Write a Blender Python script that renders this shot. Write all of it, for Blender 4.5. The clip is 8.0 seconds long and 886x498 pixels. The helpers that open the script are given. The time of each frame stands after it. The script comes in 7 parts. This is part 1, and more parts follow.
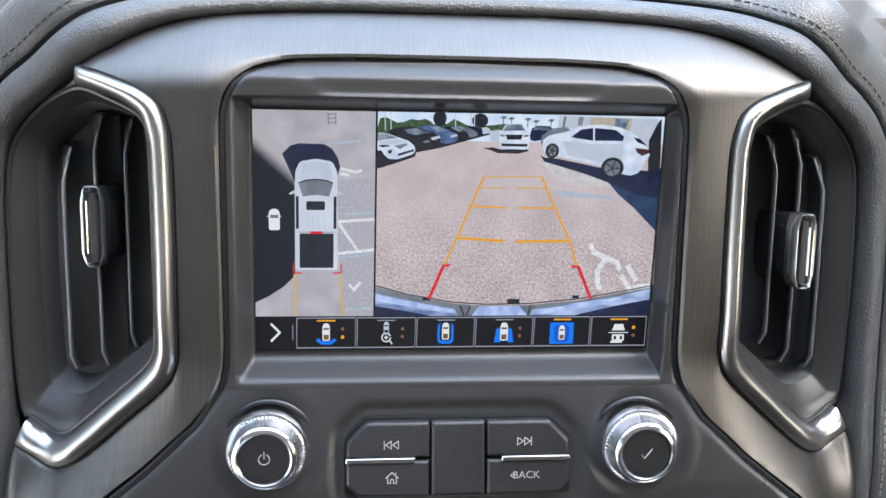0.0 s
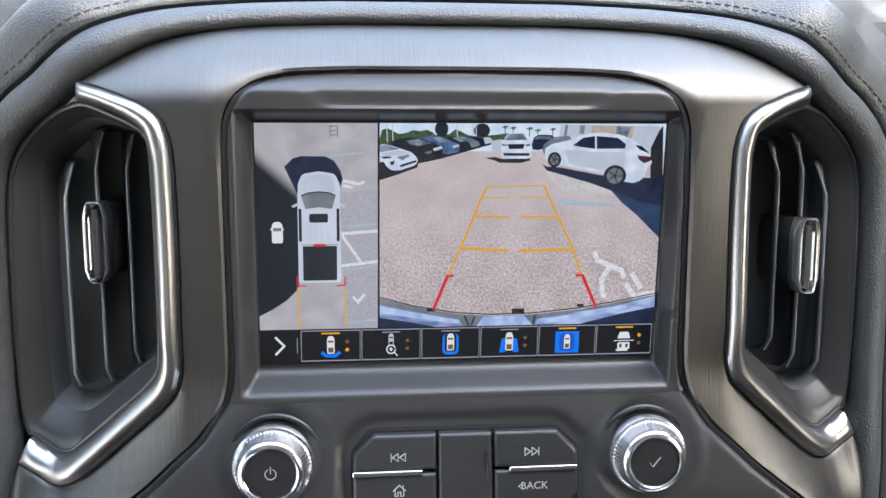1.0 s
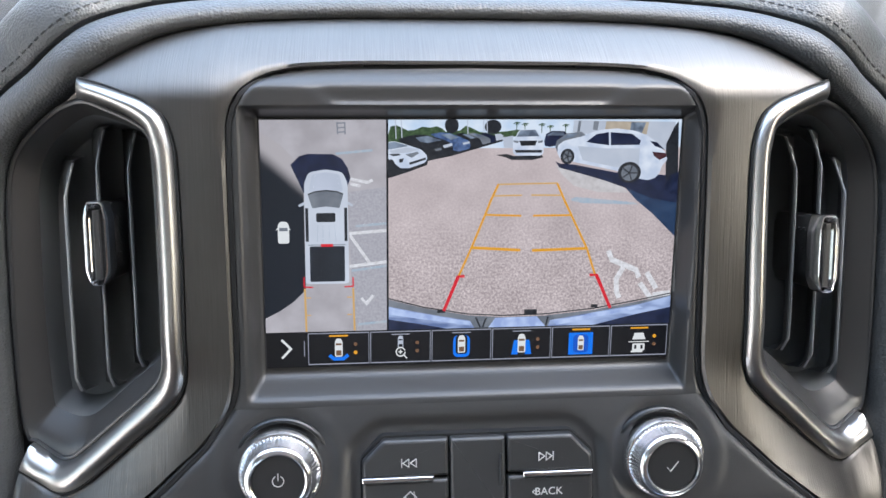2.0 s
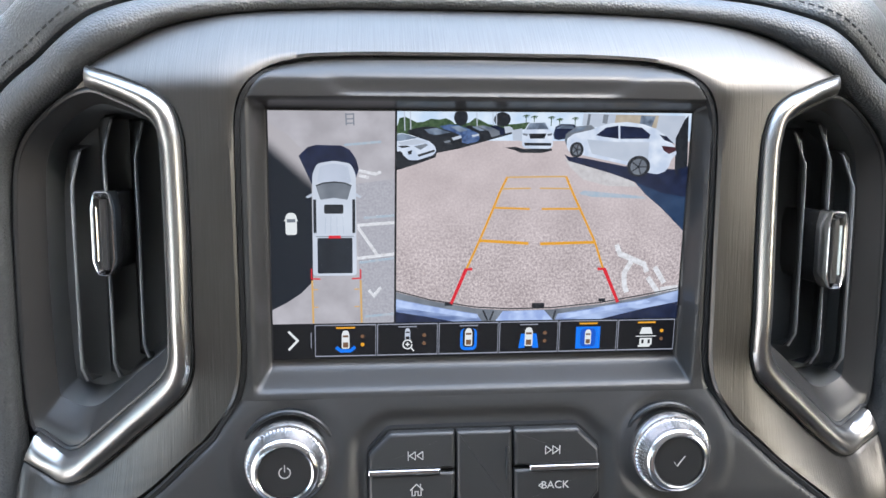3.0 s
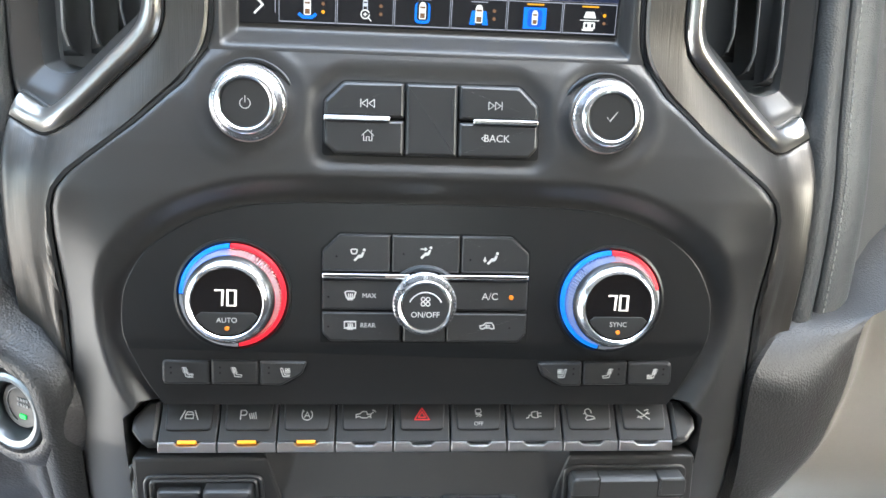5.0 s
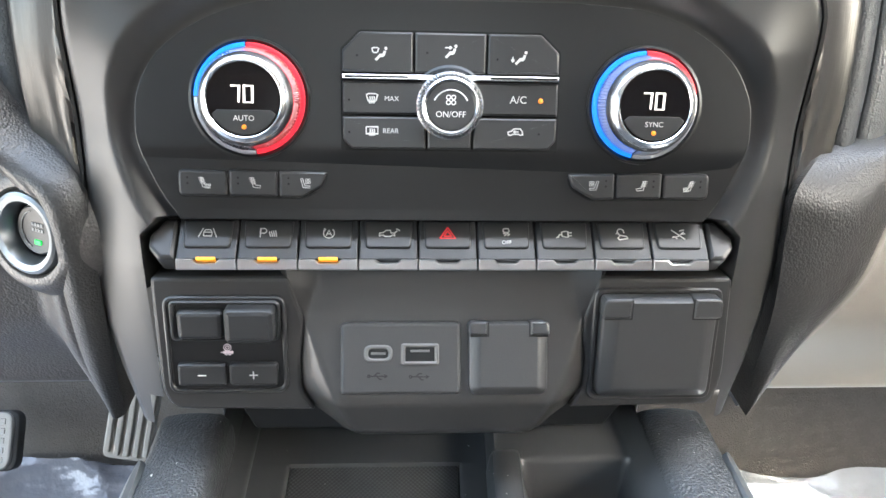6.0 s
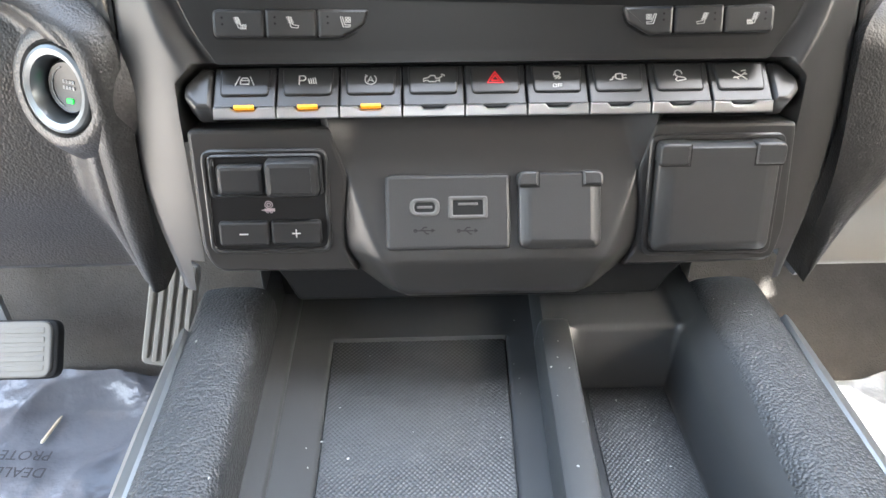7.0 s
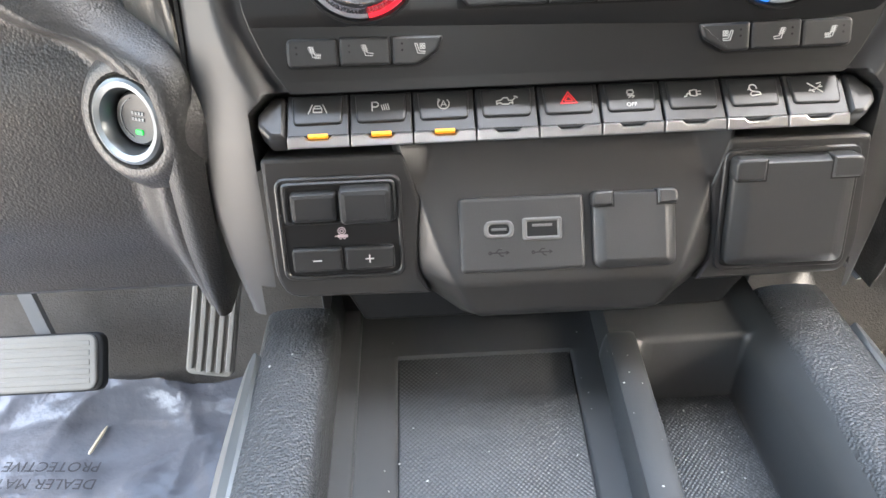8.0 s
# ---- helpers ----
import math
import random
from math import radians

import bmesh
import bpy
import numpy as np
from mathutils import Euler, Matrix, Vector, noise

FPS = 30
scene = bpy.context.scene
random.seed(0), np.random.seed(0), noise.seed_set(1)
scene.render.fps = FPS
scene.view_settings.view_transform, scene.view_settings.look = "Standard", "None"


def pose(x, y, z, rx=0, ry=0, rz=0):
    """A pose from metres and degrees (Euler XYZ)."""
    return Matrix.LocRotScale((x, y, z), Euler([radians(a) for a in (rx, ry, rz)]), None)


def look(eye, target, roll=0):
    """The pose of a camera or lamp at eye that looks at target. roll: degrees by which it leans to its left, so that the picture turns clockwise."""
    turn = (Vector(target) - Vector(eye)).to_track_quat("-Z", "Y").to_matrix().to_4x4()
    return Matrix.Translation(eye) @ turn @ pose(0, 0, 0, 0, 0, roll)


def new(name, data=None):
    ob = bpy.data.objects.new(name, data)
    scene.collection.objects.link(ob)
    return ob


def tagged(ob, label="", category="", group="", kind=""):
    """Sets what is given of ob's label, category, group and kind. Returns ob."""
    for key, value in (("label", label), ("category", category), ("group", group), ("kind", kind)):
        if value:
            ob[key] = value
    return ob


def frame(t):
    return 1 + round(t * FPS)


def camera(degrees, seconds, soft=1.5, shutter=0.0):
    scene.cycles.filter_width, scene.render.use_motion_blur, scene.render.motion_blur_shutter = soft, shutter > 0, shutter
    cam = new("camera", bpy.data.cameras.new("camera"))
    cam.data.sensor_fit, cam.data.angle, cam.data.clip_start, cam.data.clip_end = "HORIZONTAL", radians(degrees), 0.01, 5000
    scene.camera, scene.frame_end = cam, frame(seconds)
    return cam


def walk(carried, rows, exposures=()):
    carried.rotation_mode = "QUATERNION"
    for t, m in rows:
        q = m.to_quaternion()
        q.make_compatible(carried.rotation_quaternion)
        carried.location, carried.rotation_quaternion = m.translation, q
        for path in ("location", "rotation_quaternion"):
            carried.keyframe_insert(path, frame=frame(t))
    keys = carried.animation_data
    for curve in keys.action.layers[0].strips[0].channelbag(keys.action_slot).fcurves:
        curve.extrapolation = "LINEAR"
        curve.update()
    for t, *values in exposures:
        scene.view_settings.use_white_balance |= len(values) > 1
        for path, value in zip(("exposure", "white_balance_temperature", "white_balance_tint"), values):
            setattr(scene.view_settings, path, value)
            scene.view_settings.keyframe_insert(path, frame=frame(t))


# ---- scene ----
cam = camera(60.9, 8.0)
PATH = [
    (0, (-0.034, -0.285, 0.785), (0.138, 1.515, -0.069), 2.5),
    (0.5, (-0.032, -0.287, 0.786), (0.141, 1.52, -0.054), 2.0),
    (1, (-0.036, -0.284, 0.785), (0.139, 1.527, -0.046), 1.6),
    (1.5, (-0.038, -0.278, 0.783), (0.138, 1.533, -0.047), 1.3),
    (3, (-0.044, -0.275, 0.78), (0.137, 1.529, -0.064), 1.9),
    (3.5, (-0.044, -0.286, 0.779), (0.134, 1.508, -0.087), 2.5),
    (4, (-0.038, -0.317, 0.755), (0.145, 1.455, -0.154), 3.4),
    (4.5, (-0.026, -0.344, 0.715), (0.147, 1.43, -0.192), 3.7),
    (4.7, (-0.021, -0.351, 0.695), (0.15, 1.424, -0.21), 3.6),
    (5.8, (-0.022, -0.375, 0.613), (0.111, 1.373, -0.35), 2.5),
    (6, (-0.024, -0.38, 0.597), (0.1, 1.357, -0.388), 2.2),
    (6.5, (-0.029, -0.39, 0.567), (0.051, 1.311, -0.482), 0.7),
    (7, (-0.036, -0.391, 0.549), (0.031, 1.28, -0.547), 0.1),
    (7.5, (-0.04, -0.391, 0.549), (0.008, 1.273, -0.56), -0.7),
    (8, (-0.067, -0.379, 0.564), (-0.018, 1.269, -0.568), -1.8),
]
EXPOSURE = [(0.0, 3.06, 5750, 9), (0.5, 2.97, 5750, 9), (1.5, 2.97, 5750, 9), (3.0, 3.12, 5750, 8), (3.5, 3.1, 5750, 8), (4.0, 3.55, 5780, 6), (4.5, 3.66, 5800, 4), (6.0, 4.12, 5950, 6), (8.0, 4.15, 6250, 9)]
walk(cam, [(t, look(eye, target, roll)) for t, eye, target, roll in PATH], EXPOSURE)

# ---- light ----
world = bpy.data.worlds.new("world")
scene.world = world
world.use_nodes = True
wn = world.node_tree.nodes
sky = wn.new("ShaderNodeTexSky")
sky.sky_type = "NISHITA"
sky.sun_disc = False
sky.air_density, sky.dust_density = 1.6, 8.0
SUN_TO = Vector((0.60, -0.62, 1.0)).normalized()
sky.sun_elevation = math.asin(SUN_TO.z)
sky.sun_rotation = math.atan2(SUN_TO.x, SUN_TO.y)
world.node_tree.links.new(sky.outputs["Color"], wn["Background"].inputs["Color"])
wn["Background"].inputs["Strength"].default_value = 0.15
sun = new("sun", bpy.data.lights.new("sun", "SUN"))
sun.data.energy = 2.2
sun.data.angle = radians(0.5)
sun.data.color = (1.0, 0.95, 0.88)
sun.matrix_world = look(SUN_TO * 10, (0, 0, 0))


def opening_light(name, at, toward, wide, high, power, colour):
    """An added area lamp in one of the cabin's openings, on top of the sky's light."""
    lamp = bpy.data.lights.new(name, "AREA")
    lamp.shape, lamp.size, lamp.size_y, lamp.energy, lamp.color = "RECTANGLE", wide, high, power, colour
    new(name, lamp).matrix_world = look(at, toward)


opening_light("windscreen_fill", (0.0, 0.26, 0.985), (0.0, -0.10, 0.055), 1.35, 0.95, 1.1, (0.86, 0.95, 1.0))
opening_light("doorway_fill", (-0.84, -0.14, 0.36), (0.0, -0.14, 0.42), 0.95, 0.64, 0.55, (1.0, 0.92, 0.85))

# ---- materials ----
GLOW = 0.110  # lamps and screens against daylight


def mat(name, colour, rough=0.5, metal=0.0, grain=0.0, size=0.001, vary=0.12, vary_size=0.02,
        kind="noise", stretch=(1, 1, 1), emit=None, power=0.0, coat=0.0, spec=0.5, rough_vary=0.04):
    """Procedural surface: base colour with two scales of variation, bump of the given grain size in metres."""
    m = bpy.data.materials.new(name)
    m.use_nodes = True
    n, l = m.node_tree.nodes, m.node_tree.links
    b = n["Principled BSDF"]
    b.inputs["Roughness"].default_value = rough
    b.inputs["Metallic"].default_value = metal
    b.inputs["Specular IOR Level"].default_value = spec
    b.inputs["Coat Weight"].default_value = coat
    tc = n.new("ShaderNodeTexCoord")
    mp = n.new("ShaderNodeMapping")
    mp.inputs["Scale"].default_value = stretch
    l.new(tc.outputs["Object"], mp.inputs["Vector"])
    big = n.new("ShaderNodeTexNoise")
    big.inputs["Scale"].default_value = 1.0 / vary_size
    big.inputs["Detail"].default_value = 4
    l.new(tc.outputs["Object"], big.inputs["Vector"])
    fine = n.new("ShaderNodeTexVoronoi" if kind in ("cells", "dots") else "ShaderNodeTexNoise")
    fine.inputs["Scale"].default_value = 1.0 / size
    if kind == "dots":
        mp.inputs["Rotation"].default_value[2] = radians(45)
        fine.inputs["Randomness"].default_value = 0.0
        out = fine.outputs["Distance"]
    elif kind == "cells":
        fine.feature = "F1"
        out = fine.outputs["Distance"]
    else:
        fine.inputs["Detail"].default_value = 3
        out = fine.outputs["Fac"]
    l.new(mp.outputs["Vector"], fine.inputs["Vector"])
    mix = n.new("ShaderNodeMix")
    mix.data_type = "RGBA"
    mix.inputs["A"].default_value = (*[c * (1 - vary) for c in colour], 1)
    mix.inputs["B"].default_value = (*[min(1, c * (1 + vary)) for c in colour], 1)
    add = n.new("ShaderNodeMath")
    add.operation = "MULTIPLY_ADD"
    l.new(out, add.inputs[0])
    add.inputs[1].default_value = 0.5
    half = n.new("ShaderNodeMath")
    half.operation = "MULTIPLY"
    l.new(big.outputs["Fac"], half.inputs[0])
    half.inputs[1].default_value = 0.5
    l.new(half.outputs[0], add.inputs[2])
    l.new(add.outputs[0], mix.inputs["Factor"])
    l.new(mix.outputs["Result"], b.inputs["Base Color"])
    rr = n.new("ShaderNodeMapRange")
    rr.inputs["To Min"].default_value = max(0.02, rough - rough_vary)
    rr.inputs["To Max"].default_value = min(1, rough + rough_vary)
    l.new(big.outputs["Fac"], rr.inputs["Value"])
    l.new(rr.outputs["Result"], b.inputs["Roughness"])
    if grain:
        bump = n.new("ShaderNodeBump")
        bump.inputs["Strength"].default_value = min(1.0, grain)
        bump.inputs["Distance"].default_value = size * 0.5
        if kind in ("cells", "dots"):
            bump.invert = True
        l.new(out, bump.inputs["Height"])
        l.new(bump.outputs["Normal"], b.inputs["Normal"])
    if emit:
        b.inputs["Emission Color"].default_value = (*emit, 1)
        b.inputs["Emission Strength"].default_value = power * GLOW
    return m


PLASTIC = mat("dark_plastic", (0.036, 0.0355, 0.035), 0.33, grain=0.2, size=0.0004, vary=0.1)
PANEL = mat("panel_plastic", (0.012, 0.0125, 0.013), 0.33, grain=0.15, size=0.0004, vary=0.1)
KEY = mat("key_plastic", (0.029, 0.0295, 0.030), 0.33, grain=0.12, size=0.0003, vary=0.08)
GREY = mat("grey_plastic", (0.043, 0.043, 0.043), 0.37, grain=0.4, size=0.0005, vary=0.12)
# Haze over the dark vent throat is put into this lighter grey.
THROAT_HAZE = mat("throat_haze_grey", (0.11, 0.117, 0.12), 0.5, grain=0.1, size=0.0005)
GAP = mat("gap_black", (0.004, 0.004, 0.004), 0.8)
LEATHER = mat("black_leather", (0.058, 0.061, 0.063), 0.40, grain=0.5, size=0.0011, vary=0.2, kind="cells", spec=0.4)
# Lighter copy of the leather: the sky's brightness is put into its colour.
LEATHER_SKYLIT = mat("skylit_leather", (0.064, 0.068, 0.070), 0.38, grain=0.45, size=0.0011, vary=0.2, kind="cells", spec=0.45)
LEATHER_FINE = mat("fine_leather", (0.075, 0.076, 0.076), 0.45, grain=0.4, size=0.0008, vary=0.15, kind="cells", spec=0.3)
ROLL = mat("pebbled_roll", (0.038, 0.037, 0.036), 0.38, grain=0.42, size=0.0012, vary=0.3, kind="cells", spec=0.4)
BOLSTER = mat("pebbled_plastic", (0.050, 0.052, 0.054), 0.36, grain=0.9, size=0.0014, vary=0.35, kind="cells")
METAL = mat("brushed_metal", (0.124, 0.118, 0.111), 0.42, 1.0, grain=0.40, size=0.0006, vary=0.28,
            vary_size=0.03, stretch=(1.0, 0.025, 0.025))
CHROME = mat("chrome", (0.90, 0.90, 0.91), 0.20, 1.0, vary=0.03, rough_vary=0.03)
SOFT_CHROME = mat("soft_chrome", (0.40, 0.39, 0.375), 0.34, 1.0, vary=0.08, rough_vary=0.06)
LIP = mat("satin_lip", (0.62, 0.625, 0.635), 0.34, 1.0, grain=0.05, size=0.0004, vary=0.06)
# Vane black, its colour lifted for the haze in the vent.
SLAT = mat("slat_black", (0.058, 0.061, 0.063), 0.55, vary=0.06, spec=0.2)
# Pale grey for print and for the highlight painted on the vane edges.
GLINT_PRINT = mat("glint_print", (0.24, 0.245, 0.25), 0.40, vary=0.06)
SATIN = mat("satin_chrome", (0.66, 0.66, 0.67), 0.20, 1.0, grain=0.05, size=0.0004, vary=0.06)
SILVER = mat("silver_trim", (0.25, 0.265, 0.275), 0.36, 0.85, grain=0.05, size=0.0005, vary=0.06)
TRAY = mat("tray_plastic", (0.056, 0.058, 0.060), 0.33, grain=0.15, size=0.0006, vary=0.1)
THREAD = mat("black_thread", (0.03, 0.03, 0.032), 0.7, grain=0.3, size=0.0003)
THREAD_PALE = mat("grey_thread", (0.30, 0.30, 0.29), 0.7, grain=0.3, size=0.0003)
WHITE = mat("icon_white", (0.72, 0.72, 0.70), 0.5, vary=0.04, emit=(0.8, 0.8, 0.78), power=0.05)
ICON_GREY = mat("icon_grey", (0.60, 0.60, 0.58), 0.5, vary=0.06)
ICON_DARK = mat("icon_dark", (0.006, 0.006, 0.006), 0.6)
AMBER = mat("amber_light", (0.8, 0.35, 0.02), 0.4, emit=(1.0, 0.29, 0.008), power=0.42)
ORANGE = mat("orange_light", (0.8, 0.25, 0.02), 0.4, emit=(1.0, 0.20, 0.008), power=0.30)
GREEN = mat("green_light", (0.05, 0.7, 0.1), 0.4, emit=(0.02, 0.9, 0.1), power=0.45)
RED_RING = mat("red_ring", (0.6, 0.02, 0.03), 0.3, emit=(0.9, 0.02, 0.04), power=0.55)
BLUE_RING = mat("blue_ring", (0.02, 0.16, 0.7), 0.3, emit=(0.02, 0.22, 0.9), power=0.55)
RED_ICON = mat("red_icon", (0.6, 0.03, 0.03), 0.4, emit=(0.8, 0.03, 0.04), power=0.35)
PINK = mat("pale_pink_print", (0.62, 0.52, 0.55), 0.5)
DIGIT = mat("digit_light", (0.9, 0.8, 0.7), 0.4, emit=(1.0, 0.80, 0.66), power=0.75)
GLOSS = mat("gloss_black", (0.006, 0.006, 0.007), 0.12, vary=0.05, coat=0.3)
RIM_GREY = mat("rim_grey", (0.12, 0.118, 0.115), 0.4, vary=0.06)
CARPET = mat("carpet", (0.105, 0.097, 0.088), 0.95, grain=0.9, size=0.002, vary=0.35, spec=0.1)
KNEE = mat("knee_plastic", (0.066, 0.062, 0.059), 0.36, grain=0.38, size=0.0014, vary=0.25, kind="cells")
PEDAL = mat("worn_rubber", (0.24, 0.23, 0.21), 0.6, grain=0.4, size=0.001, vary=0.15)
RUBBER = mat("black_rubber", (0.012, 0.012, 0.012), 0.6, grain=0.2, size=0.001)
FILM = mat("plastic_film", (0.150, 0.155, 0.175), 0.15, grain=0.25, size=0.02, vary=0.2, vary_size=0.05)
# Same film, lighter: the sun on the passenger floor is put into its colour.
FILM_SUNLIT = mat("sunlit_film", (0.30, 0.31, 0.32), 0.17, grain=0.25, size=0.02, vary=0.1, vary_size=0.05)
INK = mat("film_ink", (0.03, 0.03, 0.035), 0.5)
STRAW = mat("straw", (0.62, 0.54, 0.40), 0.7, grain=0.3, size=0.001)
# Paler than the knee panel: bright light on the glovebox is put into the colour.
GLOVE_LIT = mat("glovebox_lit_plastic", (0.19, 0.18, 0.165), 0.5, grain=0.4, size=0.0008, vary=0.1)
HEADLINER = mat("headliner", (0.40, 0.39, 0.375), 0.9, grain=0.2, size=0.002)
BROWN = mat("brown_seat_leather", (0.16, 0.10, 0.07), 0.5, grain=0.3, size=0.002)
DOOR = mat("door_card", (0.10, 0.085, 0.075), 0.6, grain=0.3, size=0.002)
ASPHALT = mat("asphalt", (0.24, 0.22, 0.20), 0.9, grain=0.5, size=0.01, vary=0.2)
DUST = mat("dust", (0.5, 0.5, 0.48), 0.9)

# ---- building helpers ----


def frame_matrix(tilt, origin):
    """A panel's own axes: u to the right, v up along the panel, w out of it."""
    a = radians(tilt)
    return Matrix(((1, 0, 0, origin[0]),
                   (0, math.sin(a), -math.cos(a), origin[1]),
                   (0, math.cos(a), math.sin(a), origin[2]),
                   (0, 0, 0, 1)))


STACK = frame_matrix(18, (0, 0, 0.6))
LOWER = frame_matrix(12, (0, -0.075, 0.405))
PORTS = frame_matrix(30, (0, -0.088, 0.370))


def finish(name, bm, material, smooth=True, sharp=35):
    if len(bm.verts) < 3000:
        bmesh.ops.remove_doubles(bm, verts=bm.verts, dist=2e-6)
    bmesh.ops.recalc_face_normals(bm, faces=bm.faces)
    me = bpy.data.meshes.new(name)
    lim = radians(sharp)
    for e in bm.edges:
        if len(e.link_faces) == 2 and e.calc_face_angle(0) > lim:
            e.smooth = False
    for f in bm.faces:
        f.smooth = smooth and len(f.verts) < 5
    bm.to_mesh(me)
    bm.free()
    me.materials.append(material)
    return me


def part(name, bm, material, parent=None, label="", at=None, smooth=True, sharp=35):
    """Links a bmesh as one mesh object under a thing or a part."""
    ob = new(name, finish(name, bm, material, smooth, sharp))
    ob.parent = parent
    if at is not None:
        ob.matrix_local = at
    if label:
        tagged(ob, label)
    return ob


def thing(name, at, label, category, group="", kind=""):
    ob = new(name)
    ob.empty_display_size = 0.01
    ob.matrix_world = at
    return tagged(ob, label, category, group, kind)


def fillet(points, radius, steps=5):
    """Rounds the corners of a closed outline. radius: one number or one for each corner."""
    out = []
    n = len(points)
    for i in range(n):
        p = Vector(points[i])
        a, b = Vector(points[i - 1]) - p, Vector(points[(i + 1) % n]) - p
        r = radius[i] if isinstance(radius, (list, tuple)) else radius
        if r <= 0:
            out.append(tuple(p))
            continue
        r = min(r, a.length * 0.49, b.length * 0.49)
        p0, p1 = p + a.normalized() * r, p + b.normalized() * r
        for k in range(steps + 1):
            s = k / steps
            q = p0 * (1 - s) ** 2 + p * 2 * s * (1 - s) + p1 * s ** 2
            out.append((q.x, q.y))
    return out


def box_outline(u0, v0, u1, v1, r=0.001):
    return fillet([(u0, v0), (u1, v0), (u1, v1), (u0, v1)], r)


def inset(outline, d):
    """Moves a counter-clockwise outline inwards by about d."""
    n = len(outline)
    out = []
    for i in range(n):
        p, a, b = Vector(outline[i]), Vector(outline[i - 1]), Vector(outline[(i + 1) % n])
        t = (b - a)
        if t.length < 1e-9:
            out.append(tuple(p))
            continue
        t.normalize()
        q = p + Vector((-t.y, t.x)) * d
        out.append((q.x, q.y))
    for _ in range(8):  # corners tighter than d run into one point
        crossed = False
        for i in range(n):
            j = (i + 1) % n
            ax, ay = outline[j][0] - outline[i][0], outline[j][1] - outline[i][1]
            bx, by = out[j][0] - out[i][0], out[j][1] - out[i][1]
            if ax * bx + ay * by < -1e-14:
                m = ((out[i][0] + out[j][0]) / 2, (out[i][1] + out[j][1]) / 2)
                out[i] = out[j] = m
                crossed = True
        if not crossed:
            break
    return out


def ccw(outline):
    area = sum(outline[i - 1][0] * outline[i][1] - outline[i][0] * outline[i - 1][1] for i in range(len(outline)))
    return outline if area > 0 else outline[::-1]


def loft(rings, closed=True, cap0=False, cap1=False, bm=None):
    """Skins rings of 3D points."""
    bm = bm or bmesh.new()
    rows = [[bm.verts.new(p) for p in r] for r in rings]
    for a, b in zip(rows, rows[1:]):
        n = len(a)
        for i in range(n if closed else n - 1):
            j = (i + 1) % n
            try:
                bm.faces.new((a[i], a[j], b[j], b[i]))
            except ValueError:
                pass
    if cap0:
        bm.faces.new(rows[0][::-1])
    if cap1:
        bm.faces.new(rows[-1])
    return bm


def slab(outline, w0, w1, bevel=0.0008, bm=None, dish=0.0, height=None):
    """A plate on an outline, from w0 up to w1, with rounded upper edges. height: w added at (u, v)."""
    o = ccw(list(outline))
    h = height or (lambda u, v: 0.0)
    ring = lambda d, w: [(u, v, w + h(u, v)) for u, v in (inset(o, d) if d else o)]
    if bevel <= 0:
        rings = [ring(0, w0), ring(0, w1)]
    else:
        rings = [ring(0, w0), ring(0, w1 - bevel), ring(bevel * 0.12, w1 - bevel * 0.6), ring(bevel * 0.4, w1 - bevel * 0.2),
                 ring(bevel, w1)]
    if dish:
        rings.append(ring(bevel + abs(dish) * 1.5, w1 - dish))
    return loft(rings, True, False, True, bm)


def frame_ring(outer, inner, w0, w1, bevel=0.0006):
    """A raised frame between two outlines with the same number of points."""
    o, i = ccw(list(outer)), ccw(list(inner))
    rings = [[(u, v, w0) for u, v in o], [(u, v, w1 - bevel) for u, v in o], [(u, v, w1) for u, v in inset(o, bevel)],
             [(u, v, w1) for u, v in inset(i, -bevel)], [(u, v, w1 - bevel) for u, v in i], [(u, v, w0) for u, v in i]]
    return loft(rings)


def lathe(profile, n=64, centre=(0, 0), cap=True, wave=None, bm=None):
    """Turns (radius, w) round the w axis. wave(k, i): a factor on the radius."""
    rings = []
    for k, (r, w) in enumerate(profile):
        ring = []
        for i in range(n):
            a = 2 * math.pi * i / n
            f = wave(k, i) if wave else 1.0
            ring.append((centre[0] + r * f * math.cos(a), centre[1] + r * f * math.sin(a), w))
        rings.append(ring)
    return loft(rings, True, False, cap, bm)


def strokes(lines, width, w0, w1, bm=None):
    """Raised line drawings: each polyline becomes a ribbon of that width."""
    bm = bm or bmesh.new()
    for pts in lines:
        pts = [Vector(p) for p in pts]
        n = len(pts)
        left, right = [], []
        for i, p in enumerate(pts):
            t = (pts[min(n - 1, i + 1)] - pts[max(0, i - 1)])
            if t.length < 1e-9:
                t = Vector((1, 0))
            t.normalize()
            s = Vector((-t.y, t.x)) * width / 2
            if 0 < i < n - 1:
                c = (pts[i + 1] - p).normalized().dot((p - pts[i - 1]).normalized())
                s *= min(1.6, 1 / math.sqrt(max(0.15, (1 + c) / 2)))
            left.append(p + s)
            right.append(p - s)
        for i in range(n - 1):
            quad = (left[i], right[i], right[i + 1], left[i + 1])
            top = [bm.verts.new((q.x, q.y, w1)) for q in quad]
            low = [bm.verts.new((q.x, q.y, w0)) for q in quad]
            bm.faces.new(top)
            for k in range(4):
                bm.faces.new((top[k], top[(k + 1) % 4], low[(k + 1) % 4], low[k]))
    return bm


def fills(polys, w0, w1, bm=None):
    bm = bm or bmesh.new()
    for poly in polys:
        slab(poly, w0, w1, 0, bm)
    return bm


def arc(c, r, a0, a1, n=14, ry=None):
    ry = ry or r
    return [(c[0] + r * math.cos(radians(a0 + (a1 - a0) * i / n)), c[1] + ry * math.sin(radians(a0 + (a1 - a0) * i / n)))
            for i in range(n + 1)]


def shift(lines, u, v, s=1.0, flip=False):
    return [[((-p[0] if flip else p[0]) * s + u, p[1] * s + v) for p in ln] for ln in lines]


